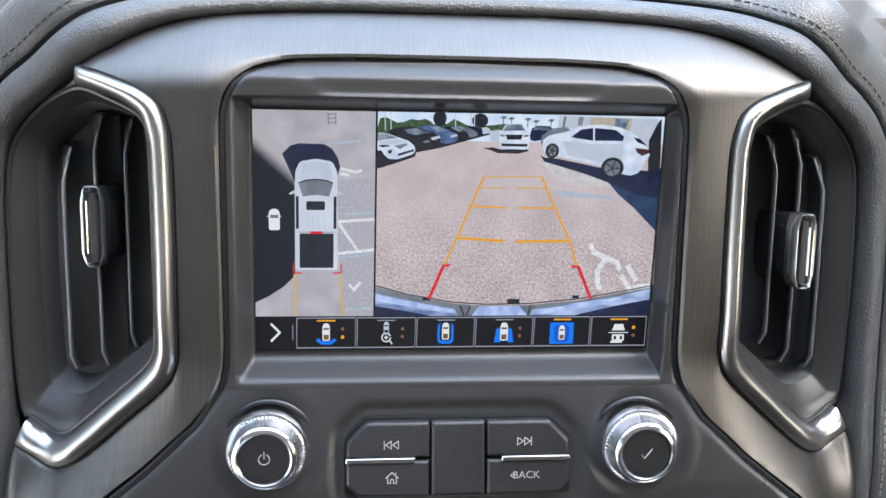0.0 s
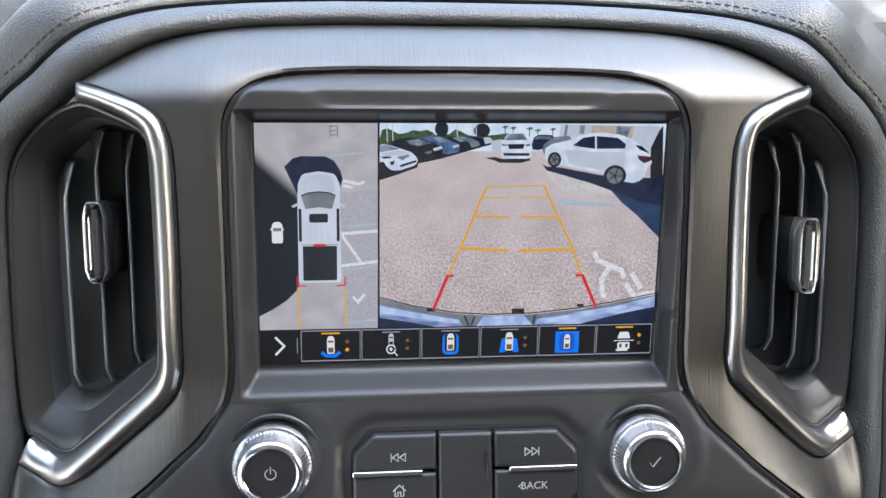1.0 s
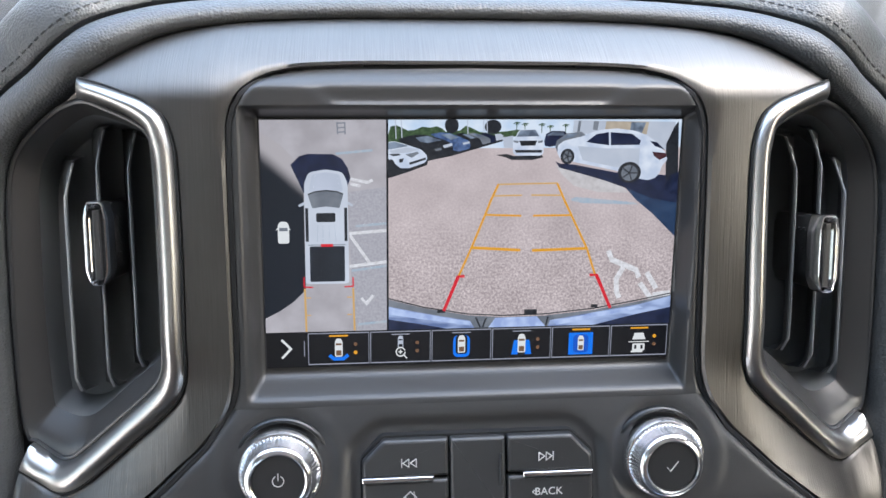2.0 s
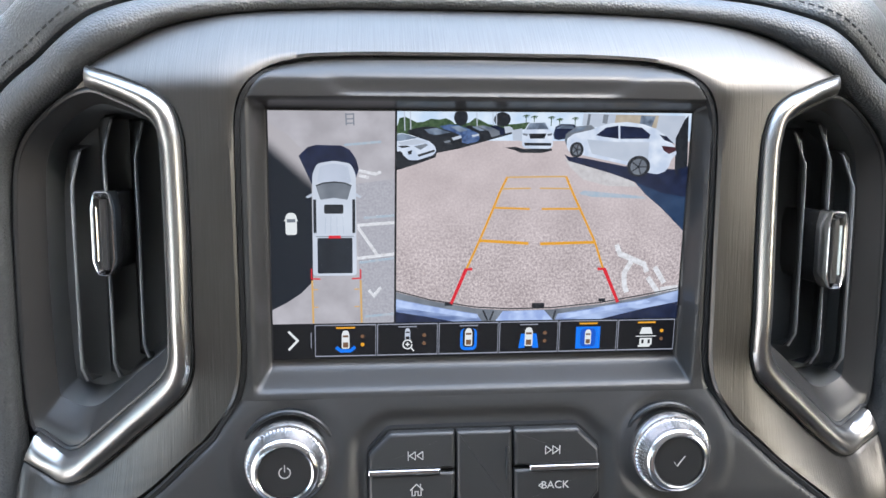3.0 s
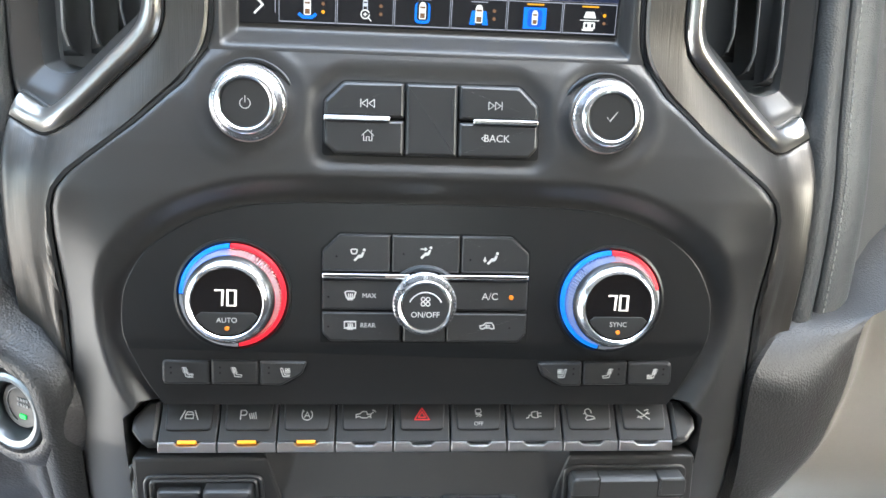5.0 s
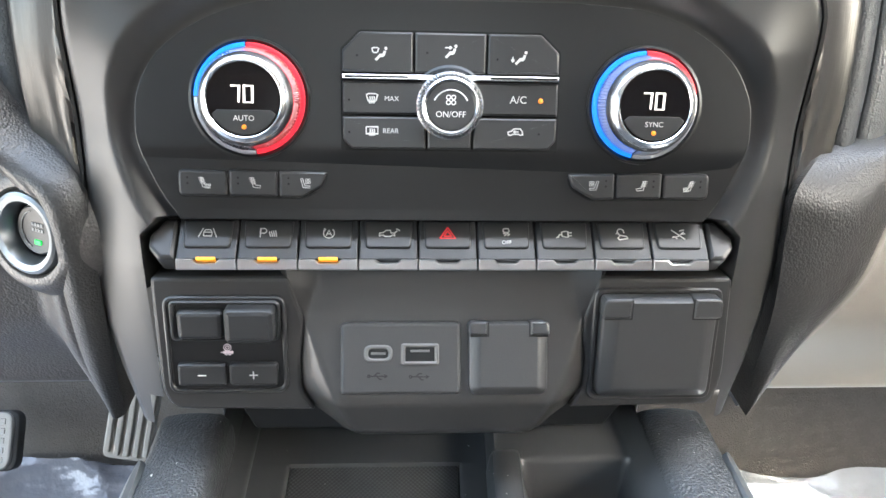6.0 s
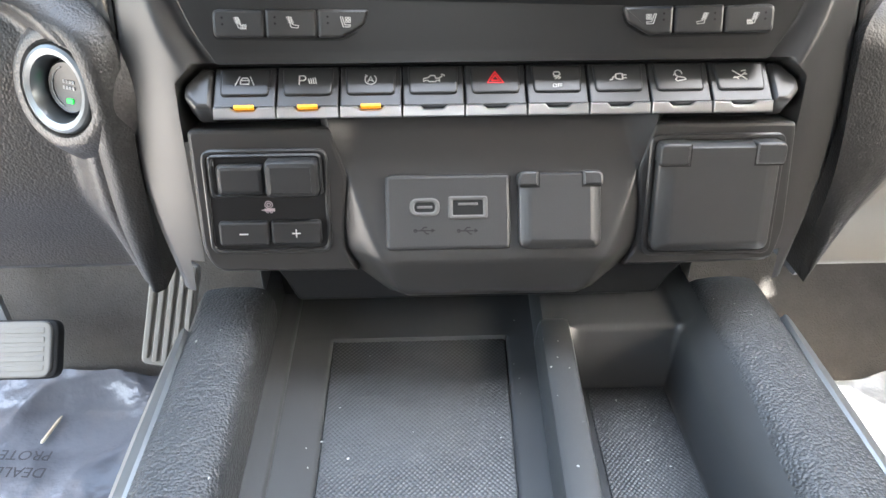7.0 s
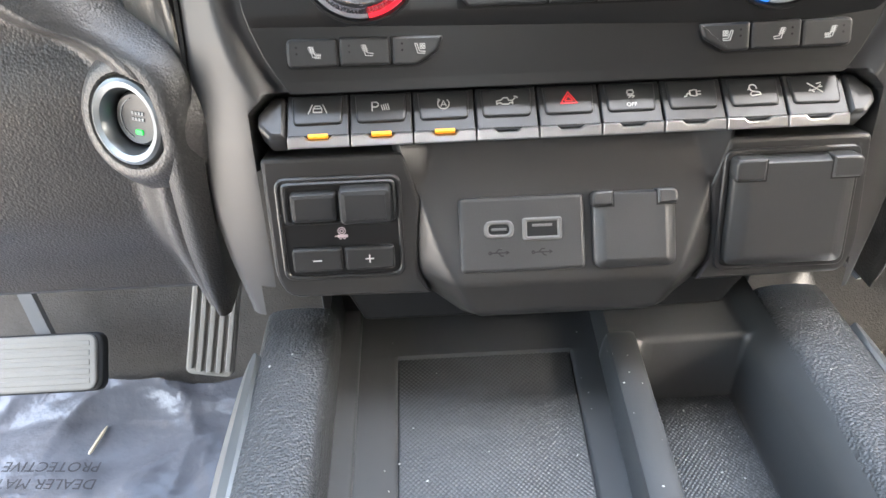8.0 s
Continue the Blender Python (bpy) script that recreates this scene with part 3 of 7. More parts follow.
# ---- air vents ----
VENT_W = [(0.124, 0.009), (0.136, 0.005), (0.155, -0.001), (0.17, -0.0065), (0.199, -0.0175)]
CHROME_OUT = [(0.1580, 0.1208, 0.0), (0.1480, 0.1181, 0.003), (0.1372, 0.1142, 0.006), (0.1294, 0.1108, 0.0098), (0.1231, 0.1056, 0.013), (0.1198, 0.0968, 0.0145), (0.1186, 0.0860, 0.015),
              (0.1178, 0.050, 0.015), (0.1180, 0.020, 0.0148), (0.1182, 0.004, 0.014), (0.1196, -0.0036, 0.0135), (0.1226, -0.0098, 0.0125),
              (0.1305, -0.0177, 0.010), (0.1415, -0.0272, 0.007), (0.1545, -0.0387, 0.004), (0.1655, -0.0475, 0.001), (0.1730, -0.0514, -0.001), (0.1795, -0.0522, -0.003),
              (0.1865, -0.0497, -0.005), (0.1958, -0.0446, -0.009)]
CHROME_IN = [(0.1590, 0.1135, -0.0035), (0.1505, 0.1112, -0.001), (0.1420, 0.1082, 0.0015), (0.1352, 0.1048, 0.005), (0.1300, 0.1003, 0.008), (0.1280, 0.0930, 0.0095), (0.1270, 0.0840, 0.010),
             (0.1265, 0.050, 0.010), (0.1267, 0.020, 0.0098), (0.1270, 0.007, 0.009), (0.1285, 0.001, 0.0085), (0.1310, -0.0040, 0.0075),
             (0.1375, -0.0106, 0.005), (0.1475, -0.0194, 0.002), (0.1585, -0.0292, -0.001), (0.1675, -0.0368, -0.004), (0.1735, -0.0404, -0.006), (0.1785, -0.0410, -0.008),
             (0.1840, -0.0384, -0.0095), (0.1915, -0.0345, -0.0125)]


def chrome_strip(s):
    a = spline([(u, v, trim_w(u, v) + 0.0012) for u, v, w in CHROME_OUT], 4)
    b = spline([(q[0], q[1], trim_w(p[0], p[1]) - 0.0012) for p, q in zip(CHROME_OUT, CHROME_IN)], 4)
    rows = []
    n = 10
    for i, (p, q) in enumerate(zip(a, b)):
        end = min(1.0, i / 2.5, (len(a) - 1 - i) / 2.5)
        ring = [Vector((p.x, p.y, p.z - 0.006))]
        for k in range(n + 1):
            t = k / n
            x = p.lerp(q, t)
            x.z += 0.0040 * math.sin(math.pi * t) ** 0.8 * (0.35 + 0.65 * math.sqrt(end)) - 0.0006
            ring.append(x)
        ring.append(Vector((q.x, q.y, q.z - 0.008)))
        rows.append([Vector((s * x.x, x.y, x.z)) for x in ring])
    return loft(rows, closed=False, cap0=True, cap1=True)


VENT_OUT = [(0.158, 0.1140), (0.170, 0.1108), (0.1815, 0.1030), (0.1905, 0.0940), (0.1957, 0.0835), (0.1982, 0.065), (0.1992, 0.03), (0.1990, -0.01),
            (0.1965, -0.033), (0.1905, -0.0358), (0.1840, -0.0394), (0.1785, -0.0420), (0.1733, -0.0414), (0.1675, -0.0378), (0.1475, -0.0206), (0.1365, -0.0112), (0.1290, -0.0030),
            (0.1264, 0.007), (0.1259, 0.046), (0.1264, 0.090), (0.129, 0.1000), (0.1345, 0.1048), (0.1465, 0.1102)]
VENT_IN = [(0.1570, 0.1075), (0.166, 0.1045), (0.1745, 0.0985), (0.1815, 0.0905), (0.1850, 0.080), (0.1862, 0.062), (0.1868, 0.03), (0.1860, -0.005),
           (0.1850, -0.0185), (0.1835, -0.0215), (0.1770, -0.0238), (0.1715, -0.0245), (0.1660, -0.0232), (0.1600, -0.0190), (0.1480, -0.0085), (0.1400, -0.0018), (0.1340, 0.0035),
           (0.1310, 0.011), (0.1302, 0.046), (0.1306, 0.088), (0.1322, 0.0960), (0.1375, 0.1010), (0.1470, 0.1050)]


def smooth_loop(pts, n=3):
    k = len(pts)
    ring = spline([(u, v, 0) for u, v in pts[-2:] + pts + pts[:2]], n)
    return [(q.x, q.y) for q in ring[2 * n:(k + 2) * n]]


VENT_OUT, VENT_IN = smooth_loop(VENT_OUT), smooth_loop(VENT_IN)


def vent_bowl(s):
    out, inn = VENT_OUT, VENT_IN
    wv = lambda u: lerp_table(VENT_W, u)
    ring = lambda pts, dw, f=1.0: [(s * (0.16 + (u - 0.16) * f), 0.035 + (v - 0.035) * f, wv(u) + dw) for u, v in pts]
    mid = [((a[0] + b[0]) / 2, (a[1] + b[1]) / 2) for a, b in zip(out, inn)]
    near = [(a[0] * 0.82 + b[0] * 0.18, a[1] * 0.82 + b[1] * 0.18) for a, b in zip(out, inn)]
    lip = [(a[0] * 0.12 + b[0] * 0.88, a[1] * 0.12 + b[1] * 0.88) for a, b in zip(out, inn)]
    return loft([ring(out, -0.010), ring(out, -0.0035), ring(near, -0.0028), ring(mid, -0.0062), ring(lip, -0.0110), ring(inn, -0.0125)])


def vent_throat(s):
    wv = lambda u: lerp_table(VENT_W, u)
    rings = [[(s * u, v, wv(u) - 0.0124) for u, v in VENT_IN], [(s * (0.16 + (u - 0.16) * 0.97), 0.035 + (v - 0.035) * 0.97, -0.030) for u, v in VENT_IN],
             [(s * (0.16 + (u - 0.16) * 0.9), 0.035 + (v - 0.035) * 0.93, -0.038) for u, v in VENT_IN]]
    return loft(rings, cap1=True)


def slat_mesh(u, v0, v1, lean, front):
    """A thin upright vane whose front edge draws back at both ends."""
    prof = [(v0, front - 0.022), (v0 + 0.002, front - 0.009), (v0 + 0.008, front - 0.001), (v0 + 0.016, front), ((v0 + v1) / 2, front + 0.0005), (v1 - 0.018, front - 0.0005), (v1 - 0.008, front - 0.004),
            (v1 - 0.002, front - 0.011), (v1, front - 0.022)]
    bm = bmesh.new()
    th = 0.00065
    rows = [[(u - th, v, w) for v, w in prof], [(u - th * 0.5, v, w + 0.0006) for v, w in prof], [(u + th * 0.5, v, w + 0.0006) for v, w in prof], [(u + th, v, w) for v, w in prof]]
    left = [(u - th + lean * 0.5, v, -0.036) for v, w in prof]
    right = [(u + th + lean * 0.5, v, -0.036) for v, w in prof]
    return loft([left, *rows, right], closed=False, bm=bm)


def tab_outline(c, hw, hh, s):
    return fillet([(c[0] + x * hw, c[1] + y * hh) for x, y in ((-0.5, -1), (0.5, -1), (1, -0.66), (1, 0.60), (0.66, 1), (-0.66, 1), (-1, 0.60), (-1, -0.66))], 0.0016, 3)


def tab_loop(c, hw, hh, s, w1):
    """A polished loop: rounded outside, its cheeks falling to the slot in the middle."""
    o = ccw(tab_outline(c, hw, hh, s))
    slot = ccw(fillet([(c[0] + x * hw * 0.27, c[1] + y * hh) for x, y in ((-1, -0.9), (1, -0.9), (1, -0.62), (1, 0.58), (1, 0.80), (-1, 0.80), (-1, 0.58), (-1, -0.62))], 0.0004, 3))
    at = lambda pts, w: [(u, v, w) for u, v in pts]
    blend = lambda k: [((1 - k) * a[0] + k * b[0], (1 - k) * a[1] + k * b[1]) for a, b in zip(o, slot)]
    return loft([at(o, w1 - 0.009), at(o, w1 - 0.0024), at(blend(0.05), w1 - 0.0011), at(blend(0.16), w1 - 0.0002), at(blend(0.30), w1), at(blend(0.42), w1 - 0.0006),
                 at(blend(0.55), w1 - 0.0022), at(slot, w1 - 0.0034), at(slot, w1 - 0.006)])


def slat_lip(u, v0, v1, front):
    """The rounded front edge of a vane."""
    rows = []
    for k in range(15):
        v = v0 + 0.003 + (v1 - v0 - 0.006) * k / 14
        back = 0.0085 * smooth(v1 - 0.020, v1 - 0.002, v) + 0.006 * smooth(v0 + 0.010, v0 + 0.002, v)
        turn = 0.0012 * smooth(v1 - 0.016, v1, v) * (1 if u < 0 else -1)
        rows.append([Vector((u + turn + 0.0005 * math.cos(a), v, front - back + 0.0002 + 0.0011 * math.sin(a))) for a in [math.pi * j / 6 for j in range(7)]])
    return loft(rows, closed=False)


def joint_strip(s):
    """Black shadow line between the trim and the chrome strip."""
    a = spline([(u, v, trim_w(u, v)) for u, v, w in CHROME_OUT], 4)
    rows = []
    for i, p in enumerate(a):
        t = a[min(len(a) - 1, i + 1)] - a[max(0, i - 1)]
        nrm = Vector((t.y, -t.x, 0)).normalized() * -1
        if nrm.dot(Vector((0.17 - p.x, 0.035 - p.y, 0))) > 0:
            nrm = -nrm
        rows.append([Vector((s * q.x, q.y, q.z)) for q in (p + nrm * 0.0012 + Vector((0, 0, -0.003)), p + nrm * 0.0009 + Vector((0, 0, 0.0005)),
                                                           p - nrm * 0.0006 + Vector((0, 0, 0.0006)), p - nrm * 0.0008 + Vector((0, 0, -0.004)))])
    return loft(rows, closed=False)


def air_vent(s, slats, tab, front):
    v = thing("air_vent", STACK, "black slatted air vent with chrome edge and chrome tab", "air vent", "dash air vents")
    part("chrome_edge", chrome_strip(s), SOFT_CHROME, v, "polished chrome strip")
    part("edge_joint", joint_strip(s), GAP, v)
    part("surround", vent_bowl(s), PLASTIC, v, "dark grey plastic bowl", sharp=50)
    part("throat", vent_throat(s), THROAT_HAZE, v)
    rows = []
    for i in range(len(VENT_OUT)):
        p, a, b = Vector(VENT_OUT[i]), Vector(VENT_OUT[i - 1]), Vector(VENT_OUT[(i + 1) % len(VENT_OUT)])
        t = (b - a).normalized()
        n = Vector((-t.y, t.x)) * (1 if (Vector((0.16, 0.035)) - p).dot(Vector((-t.y, t.x))) > 0 else -1)
        rows.append([(s * (p.x + n.x * (0.0017 + 0.0011 * math.cos(q))), p.y + n.y * (0.0017 + 0.0011 * math.cos(q)), lerp_table(VENT_W, p.x) - 0.0026 + 0.0011 * math.sin(q)) for q in [math.pi * 2 * j / 8 for j in range(8)]])
    part("rim_bead", loft(rows + rows[:1]), KEY, v)
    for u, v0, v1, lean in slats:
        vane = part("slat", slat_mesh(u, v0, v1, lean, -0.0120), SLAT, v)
        # the gloss along the vane's edge is in this pale colour
        part("front_edge", slat_lip(u, v0, v1, -0.0112), GLINT_PRINT, vane)
    c, hw, hh = tab
    body = part("tab", slab([(c[0] + (p[0] - c[0]) * 0.9, c[1] + (p[1] - c[1]) * 0.95) for p in tab_outline(c, hw, hh, s)], -0.045, front - 0.006, 0.001), KEY, v, "black grip with dimples and chrome rim")
    part("chrome_rim", tab_loop(c, hw, hh, s, front), CHROME, body, "polished chrome loop")
    part("slot_bar", slab(box_outline(c[0] - hw * 0.26, c[1] - hh * 0.86, c[0] + hw * 0.26, c[1] + hh * 0.78, 0.0006), front - 0.006, front - 0.0012, 0.0006), PLASTIC, body)
    bm = bmesh.new()
    for i in range(5):
        for j in range(9):
            m = Matrix.Translation((c[0] - s * hw * 0.86, c[1] - hh * 0.50 + hh * 0.13 * j + hh * 0.06 * (i % 2), front - 0.0115 - 0.0020 * i))
            bmesh.ops.create_icosphere(bm, subdivisions=1, radius=0.00055, matrix=m)
    tagged(part("dimples", bm, KEY, body), kind="stuff")
    return v


air_vent(-1, [(-0.1698, -0.0150, 0.0905, -0.019), (-0.1561, -0.0135, 0.1045, -0.019), (-0.1433, -0.0050, 0.1030, -0.018)], ((-0.1552, 0.0542), 0.0050, 0.0178), -0.002)
air_vent(1, [(0.1514, -0.0060, 0.1000, 0.024), (0.1631, -0.0150, 0.1035, 0.025), (0.1753, -0.0180, 0.0900, 0.026)], ((0.1616, 0.0448), 0.0052, 0.0178), 0.001)

# ---- line drawings for the keys, in millimetres ----
MM = 0.001
SEAT = [[(-2.3, 2.3), (-1.1, -1.9), (1.9, -2.0), (2.2, -1.2), (-0.3, -1.0), (-1.4, 2.4), (-2.3, 2.3)]]
CUSHION = [[(-2.0, 2.6), (-0.9, -1.9), (2.2, -2.2), (2.6, -1.2), (0.0, -0.8), (-0.9, 2.6), (-2.0, 2.6)]]
BACK_HEAT = [[(-2.9 + 0.25 * k, 2.3 - 0.75 * k), (-2.1 + 0.25 * k, 2.6 - 0.75 * k), (-1.2 + 0.25 * k, 2.0 - 0.75 * k), (-0.3 + 0.25 * k, 2.4 - 0.75 * k)] for k in range(4)]
SEAT_HEAT = [[(0.1 + 0.75 * k, -0.3), (0.4 + 0.75 * k, -1.1), (0.0 + 0.75 * k, -1.9), (0.3 + 0.75 * k, -2.6)] for k in range(4)]
FAN_BLADES = [arc((0.75, 0.75), 0.62, 0, 360, 10), arc((-0.75, 0.75), 0.62, 0, 360, 10), arc((0.75, -0.75), 0.62, 0, 360, 10), arc((-0.75, -0.75), 0.62, 0, 360, 10)]
MAN = [[(2.1, 1.3), (1.5, -0.4), (-0.4, -0.5), (-1.9, -2.1)], [(1.6, 1.3), (1.1, 0.0), (-0.4, -0.1)], [(1.3, -0.75), (-0.1, -0.85), (-1.5, -2.3)], arc((2.2, 2.2), 0.35, 0, 360, 8)]
SHIELD = [[(-2.2, 1.5), (-1.2, 1.9), (1.2, 1.9), (2.2, 1.5), (1.5, -0.8), (0.9, -1.2), (-0.9, -1.2), (-1.5, -0.8), (-2.2, 1.5)]]
RISE = [[(-0.8 + 0.8 * k, -1.9), (-1.05 + 0.8 * k, -1.0), (-0.6 + 0.8 * k, -0.2), (-0.8 + 0.8 * k, 0.9)] for k in range(3)]
ICONS = {
    "previous": [[(-2.7, 1.5), (-2.7, -1.5)], [(-0.3, 1.4), (-2.3, 0), (-0.3, -1.4), (-0.3, 1.4)], [(2.2, 1.4), (0.2, 0), (2.2, -1.4), (2.2, 1.4)]],
    "next": [[(2.7, 1.5), (2.7, -1.5)], [(0.3, 1.4), (2.3, 0), (0.3, -1.4), (0.3, 1.4)], [(-2.2, 1.4), (-0.2, 0), (-2.2, -1.4), (-2.2, 1.4)]],
    "home": [[(-2.2, -0.1), (0, 2.0), (2.2, -0.1)], [(-1.5, 0.3), (-1.5, -1.9), (-0.5, -1.9), (-0.5, -0.5), (0.5, -0.5), (0.5, -1.9), (1.5, -1.9), (1.5, 0.3)], [(1.3, 1.2), (1.3, 2.0)]],
    "power": [arc((0, 0), 2.0, 115, 425, 20), [(0, 2.9), (0, 0.2)]],
    "check": [[(-2.0, -0.2), (-0.8, -1.8), (2.2, 2.0)]],
    "back": [[(-4.6, 0), (-3.3, 1.0), (-3.3, -1.0), (-4.6, 0)]],
    "screen_man": MAN + shift(SHIELD, -1.9, 1.3, 0.6),
    "face_man": MAN + [[(-2.0, 1.6), (0.4, 1.6)], [(-0.3, 2.2), (0.5, 1.6), (-0.3, 1.0)]],
    "feet_man": MAN + [[(-2.9, 0.6), (-2.9, -1.2)], [(-3.5, -0.5), (-2.9, -1.3), (-2.3, -0.5)]],
    "defrost": SHIELD + RISE,
    "rear_defrost": [[(-2.3, 1.6), (2.3, 1.6), (2.3, -1.1), (-2.3, -1.1), (-2.3, 1.6)]] + RISE,
    "recirculate": [[(-2.9, -0.8), (-3.0, 0.2), (-1.6, 0.6), (-0.6, 1.5), (1.9, 1.5), (2.7, 0.4), (2.9, -0.8), (1.9, -1.0), (1.2, -0.6), (-1.0, -0.6), (-1.8, -1.1), (-2.9, -0.8)],
                    [(-0.6, 0.3), (1.2, 0.3)], [(-0.1, 0.8), (-0.7, 0.3), (-0.1, -0.2)]],
    "seat_back_heat": CUSHION + BACK_HEAT + SEAT_HEAT,
    "seat_heat": CUSHION + BACK_HEAT,
    "seat_fan": SEAT + shift(FAN_BLADES, 1.1, 1.1, 0.85),
    "fan": FAN_BLADES,
    "lane": [[(-3.3, -1.8), (-1.8, 1.8)], [(3.3, -1.8), (1.8, 1.8)], [(-1.5, -1.3), (-1.5, 0.1), (-0.9, 1.2), (0.9, 1.2), (1.5, 0.1), (1.5, -1.3), (-1.5, -1.3)], [(-1.3, 0.2), (1.3, 0.2)]],
    "park": [[(-3.0, -1.8), (-3.0, 1.8), (-1.4, 1.8), (-0.8, 1.2), (-0.8, 0.5), (-1.4, -0.1), (-3.0, -0.1)]] + [[(0.2 + 0.75 * k, 0.6 + 0.15 * k), (0.75 + 0.75 * k, -1.5)] for k in range(4)],
    "auto_stop": [arc((0, 0), 2.0, 130, 410, 20), [(-1.0, -1.0), (0, 1.2), (1.0, -1.0)], [(-0.6, -0.3), (0.6, -0.3)], [(-1.9, 2.0), (-1.3, 1.5), (-2.1, 1.0)]],
    "tailgate": [[(-3.4, -1.2), (-3.4, 0.1), (-1.9, 0.4), (-0.9, 1.3), (0.6, 1.3), (0.9, 0.2), (2.0, 0.2)], [(-3.4, -1.2), (-2.8, -0.7), (-1.9, -0.7), (-1.4, -1.2), (0.8, -1.2), (1.3, -0.7), (1.9, -0.7), (2.2, -1.2), (2.2, 0.2), (3.3, 1.2)], arc((3.0, 0.6), 1.2, 20, 100, 6)],
    "hazard": [[(-2.9, -1.9), (0, 2.6), (2.9, -1.9), (-2.9, -1.9)], [(-1.4, -1.0), (0, 1.2), (1.4, -1.0), (-1.4, -1.0)]],
    "traction": [[(-0.9, 2.2), (0.9, 2.2), (1.2, 1.2), (0.7, 0.6), (-0.7, 0.6), (-1.2, 1.2), (-0.9, 2.2)], [(-1.2, 0.3), (0.3, -0.2), (-0.8, -0.8)], [(0.2, 0.3), (1.3, -0.2), (0.5, -0.8)]],
    "outlet": [[(-3.2, -1.4), (-2.2, -1.2), (-1.9, -0.2), (-0.9, -0.2)], [(-0.9, -0.9), (-0.9, 0.9), (0.4, 1.2), (1.5, 1.2), (1.5, -1.2), (0.4, -1.2), (-0.9, -0.9)], [(1.5, 0.6), (3.0, 0.6)], [(1.5, -0.6), (3.0, -0.6)]],
    "descent": [arc((-0.3, 1.0), 1.3, -20, 260, 12), [(-2.2, 0.2), (-1.4, 0.9), (-1.1, -0.1)], [(-1.6, -1.6), (-0.6, -0.4), (1.8, -0.8), (2.2, -1.6), (1.4, -1.8), (-0.9, -2.2), (-1.6, -1.6)]],
    "lamps_off": [[(-2.6, 2.0), (2.4, -2.0)], [(-2.6, -1.2), (0.0, -0.6), (2.2, 1.2)], [(0.6, 1.6), (2.4, 2.0)], [(1.0, 0.3), (2.6, 0.4)], [(-2.2, -0.6), (-0.6, -1.7)]],
    "trailer": [arc((0, 1.0), 1.5, 0, 360, 16), arc((0, 1.0), 0.75, 0, 360, 12), [(-2.9, -1.2), (2.4, -1.2)], [(-1.7, -0.8), (2.3, -0.8), (2.3, -1.6), (-1.7, -1.6), (-1.7, -0.8)], arc((-0.6, -2.0), 0.45, 0, 360, 8), arc((0.9, -2.0), 0.45, 0, 360, 8)],
    "usb": [[(-3.6, 0), (3.0, 0)], [(2.3, 0.6), (3.4, 0), (2.3, -0.6)], [(-1.6, 0), (-0.4, 1.2), (0.8, 1.2)], [(-0.6, 0), (0.6, -1.2), (1.4, -1.2)], arc((-3.6, 0), 0.5, 0, 360, 8)],
}


def icon(name, u, v, w, parent, material=ICON_GREY, scale=1.0, width=0.42, flip=False, at=None, height=0.00012):
    lines = shift(ICONS[name], u / MM, v / MM, scale, flip)
    lines = [[(p[0] * MM, p[1] * MM) for p in ln] for ln in lines]
    ob = part("icon", strokes(lines, width * scale * MM, w - 0.0002, w + height), material, parent, smooth=False)
    if at is not None:
        ob.matrix_local = at
    return ob


# ---- audio knobs and keys ----


def control_knob(c, mark):
    k = thing("control_knob", STACK @ Matrix.Translation((c[0], c[1], 0)), "round knurled chrome knob with a matt black cap", "knob", "audio knobs")
    part("base_ring", lathe([(0.0202, 0.012), (0.0202, 0.0158), (0.0196, 0.0164), (0.0185, 0.0162), (0.0180, 0.0150)], 72, cap=False), PANEL, k, "black ring at the knob's foot")
    part("skirt", lathe([(0.0170, 0.014), (0.0174, 0.0200), (0.0173, 0.0224), (0.0166, 0.0236), (0.0160, 0.0238)], 96, cap=False), CHROME, k, "chrome skirt")
    part("knurled_band", lathe([(0.0160, 0.0234), (0.0160, 0.0240), (0.0137, 0.0292), (0.0134, 0.0293)], 240, cap=False,
                               wave=lambda j, i: 1.0 - (0.055 if (i // 2) % 2 and j in (1, 2) else 0.0)), CHROME, k, "fluted chrome band", smooth=False)
    part("rim", lathe([(0.0137, 0.0288), (0.0135, 0.0302), (0.0125, 0.0314), (0.0112, 0.0318), (0.0106, 0.0313), (0.0105, 0.0300)], 96, cap=False), CHROME, k)
    cap = part("cap", lathe([(0.0105, 0.0285), (0.0104, 0.0305), (0.0100, 0.0309), (0.0085, 0.0310)], 64), KEY, k, "matt black cap")
    icon(mark, 0, 0, 0.0310, cap, ICON_GREY, 1.1, 0.34)
    return k


control_knob(KNOBS[0], "power")
control_knob(KNOBS[1], "check")

CRYSTAL = mat("fluted_clear_plastic", (0.52, 0.53, 0.57), 0.20, 0.6, vary=0.05, coat=0.4)
# Ring light through the clear band, put into tint and a weak glow.
CRYSTAL_RED = mat("fluted_red_glow", (0.55, 0.49, 0.50), 0.20, 0.5, vary=0.05, coat=0.4, emit=(0.9, 0.06, 0.08), power=0.03)
CRYSTAL_BLUE = mat("fluted_blue_glow", (0.47, 0.49, 0.57), 0.20, 0.5, vary=0.05, coat=0.4, emit=(0.06, 0.16, 0.9), power=0.03)
audio = thing("audio_keys", STACK, "cluster of matt black audio keys with chrome dividing bars", "button cluster")
AU_TILT = lambda u, v: (-0.035 - v) * 0.105


part("bed", slab(fillet([(-0.0480, -0.0586), (0.0495, -0.0586), (0.0495, -0.0335), (0.0405, -0.0251), (-0.0393, -0.0251), (-0.0480, -0.0338)], 0.002), 0.012, 0.0190, 0.0, height=AU_TILT), GAP, audio)


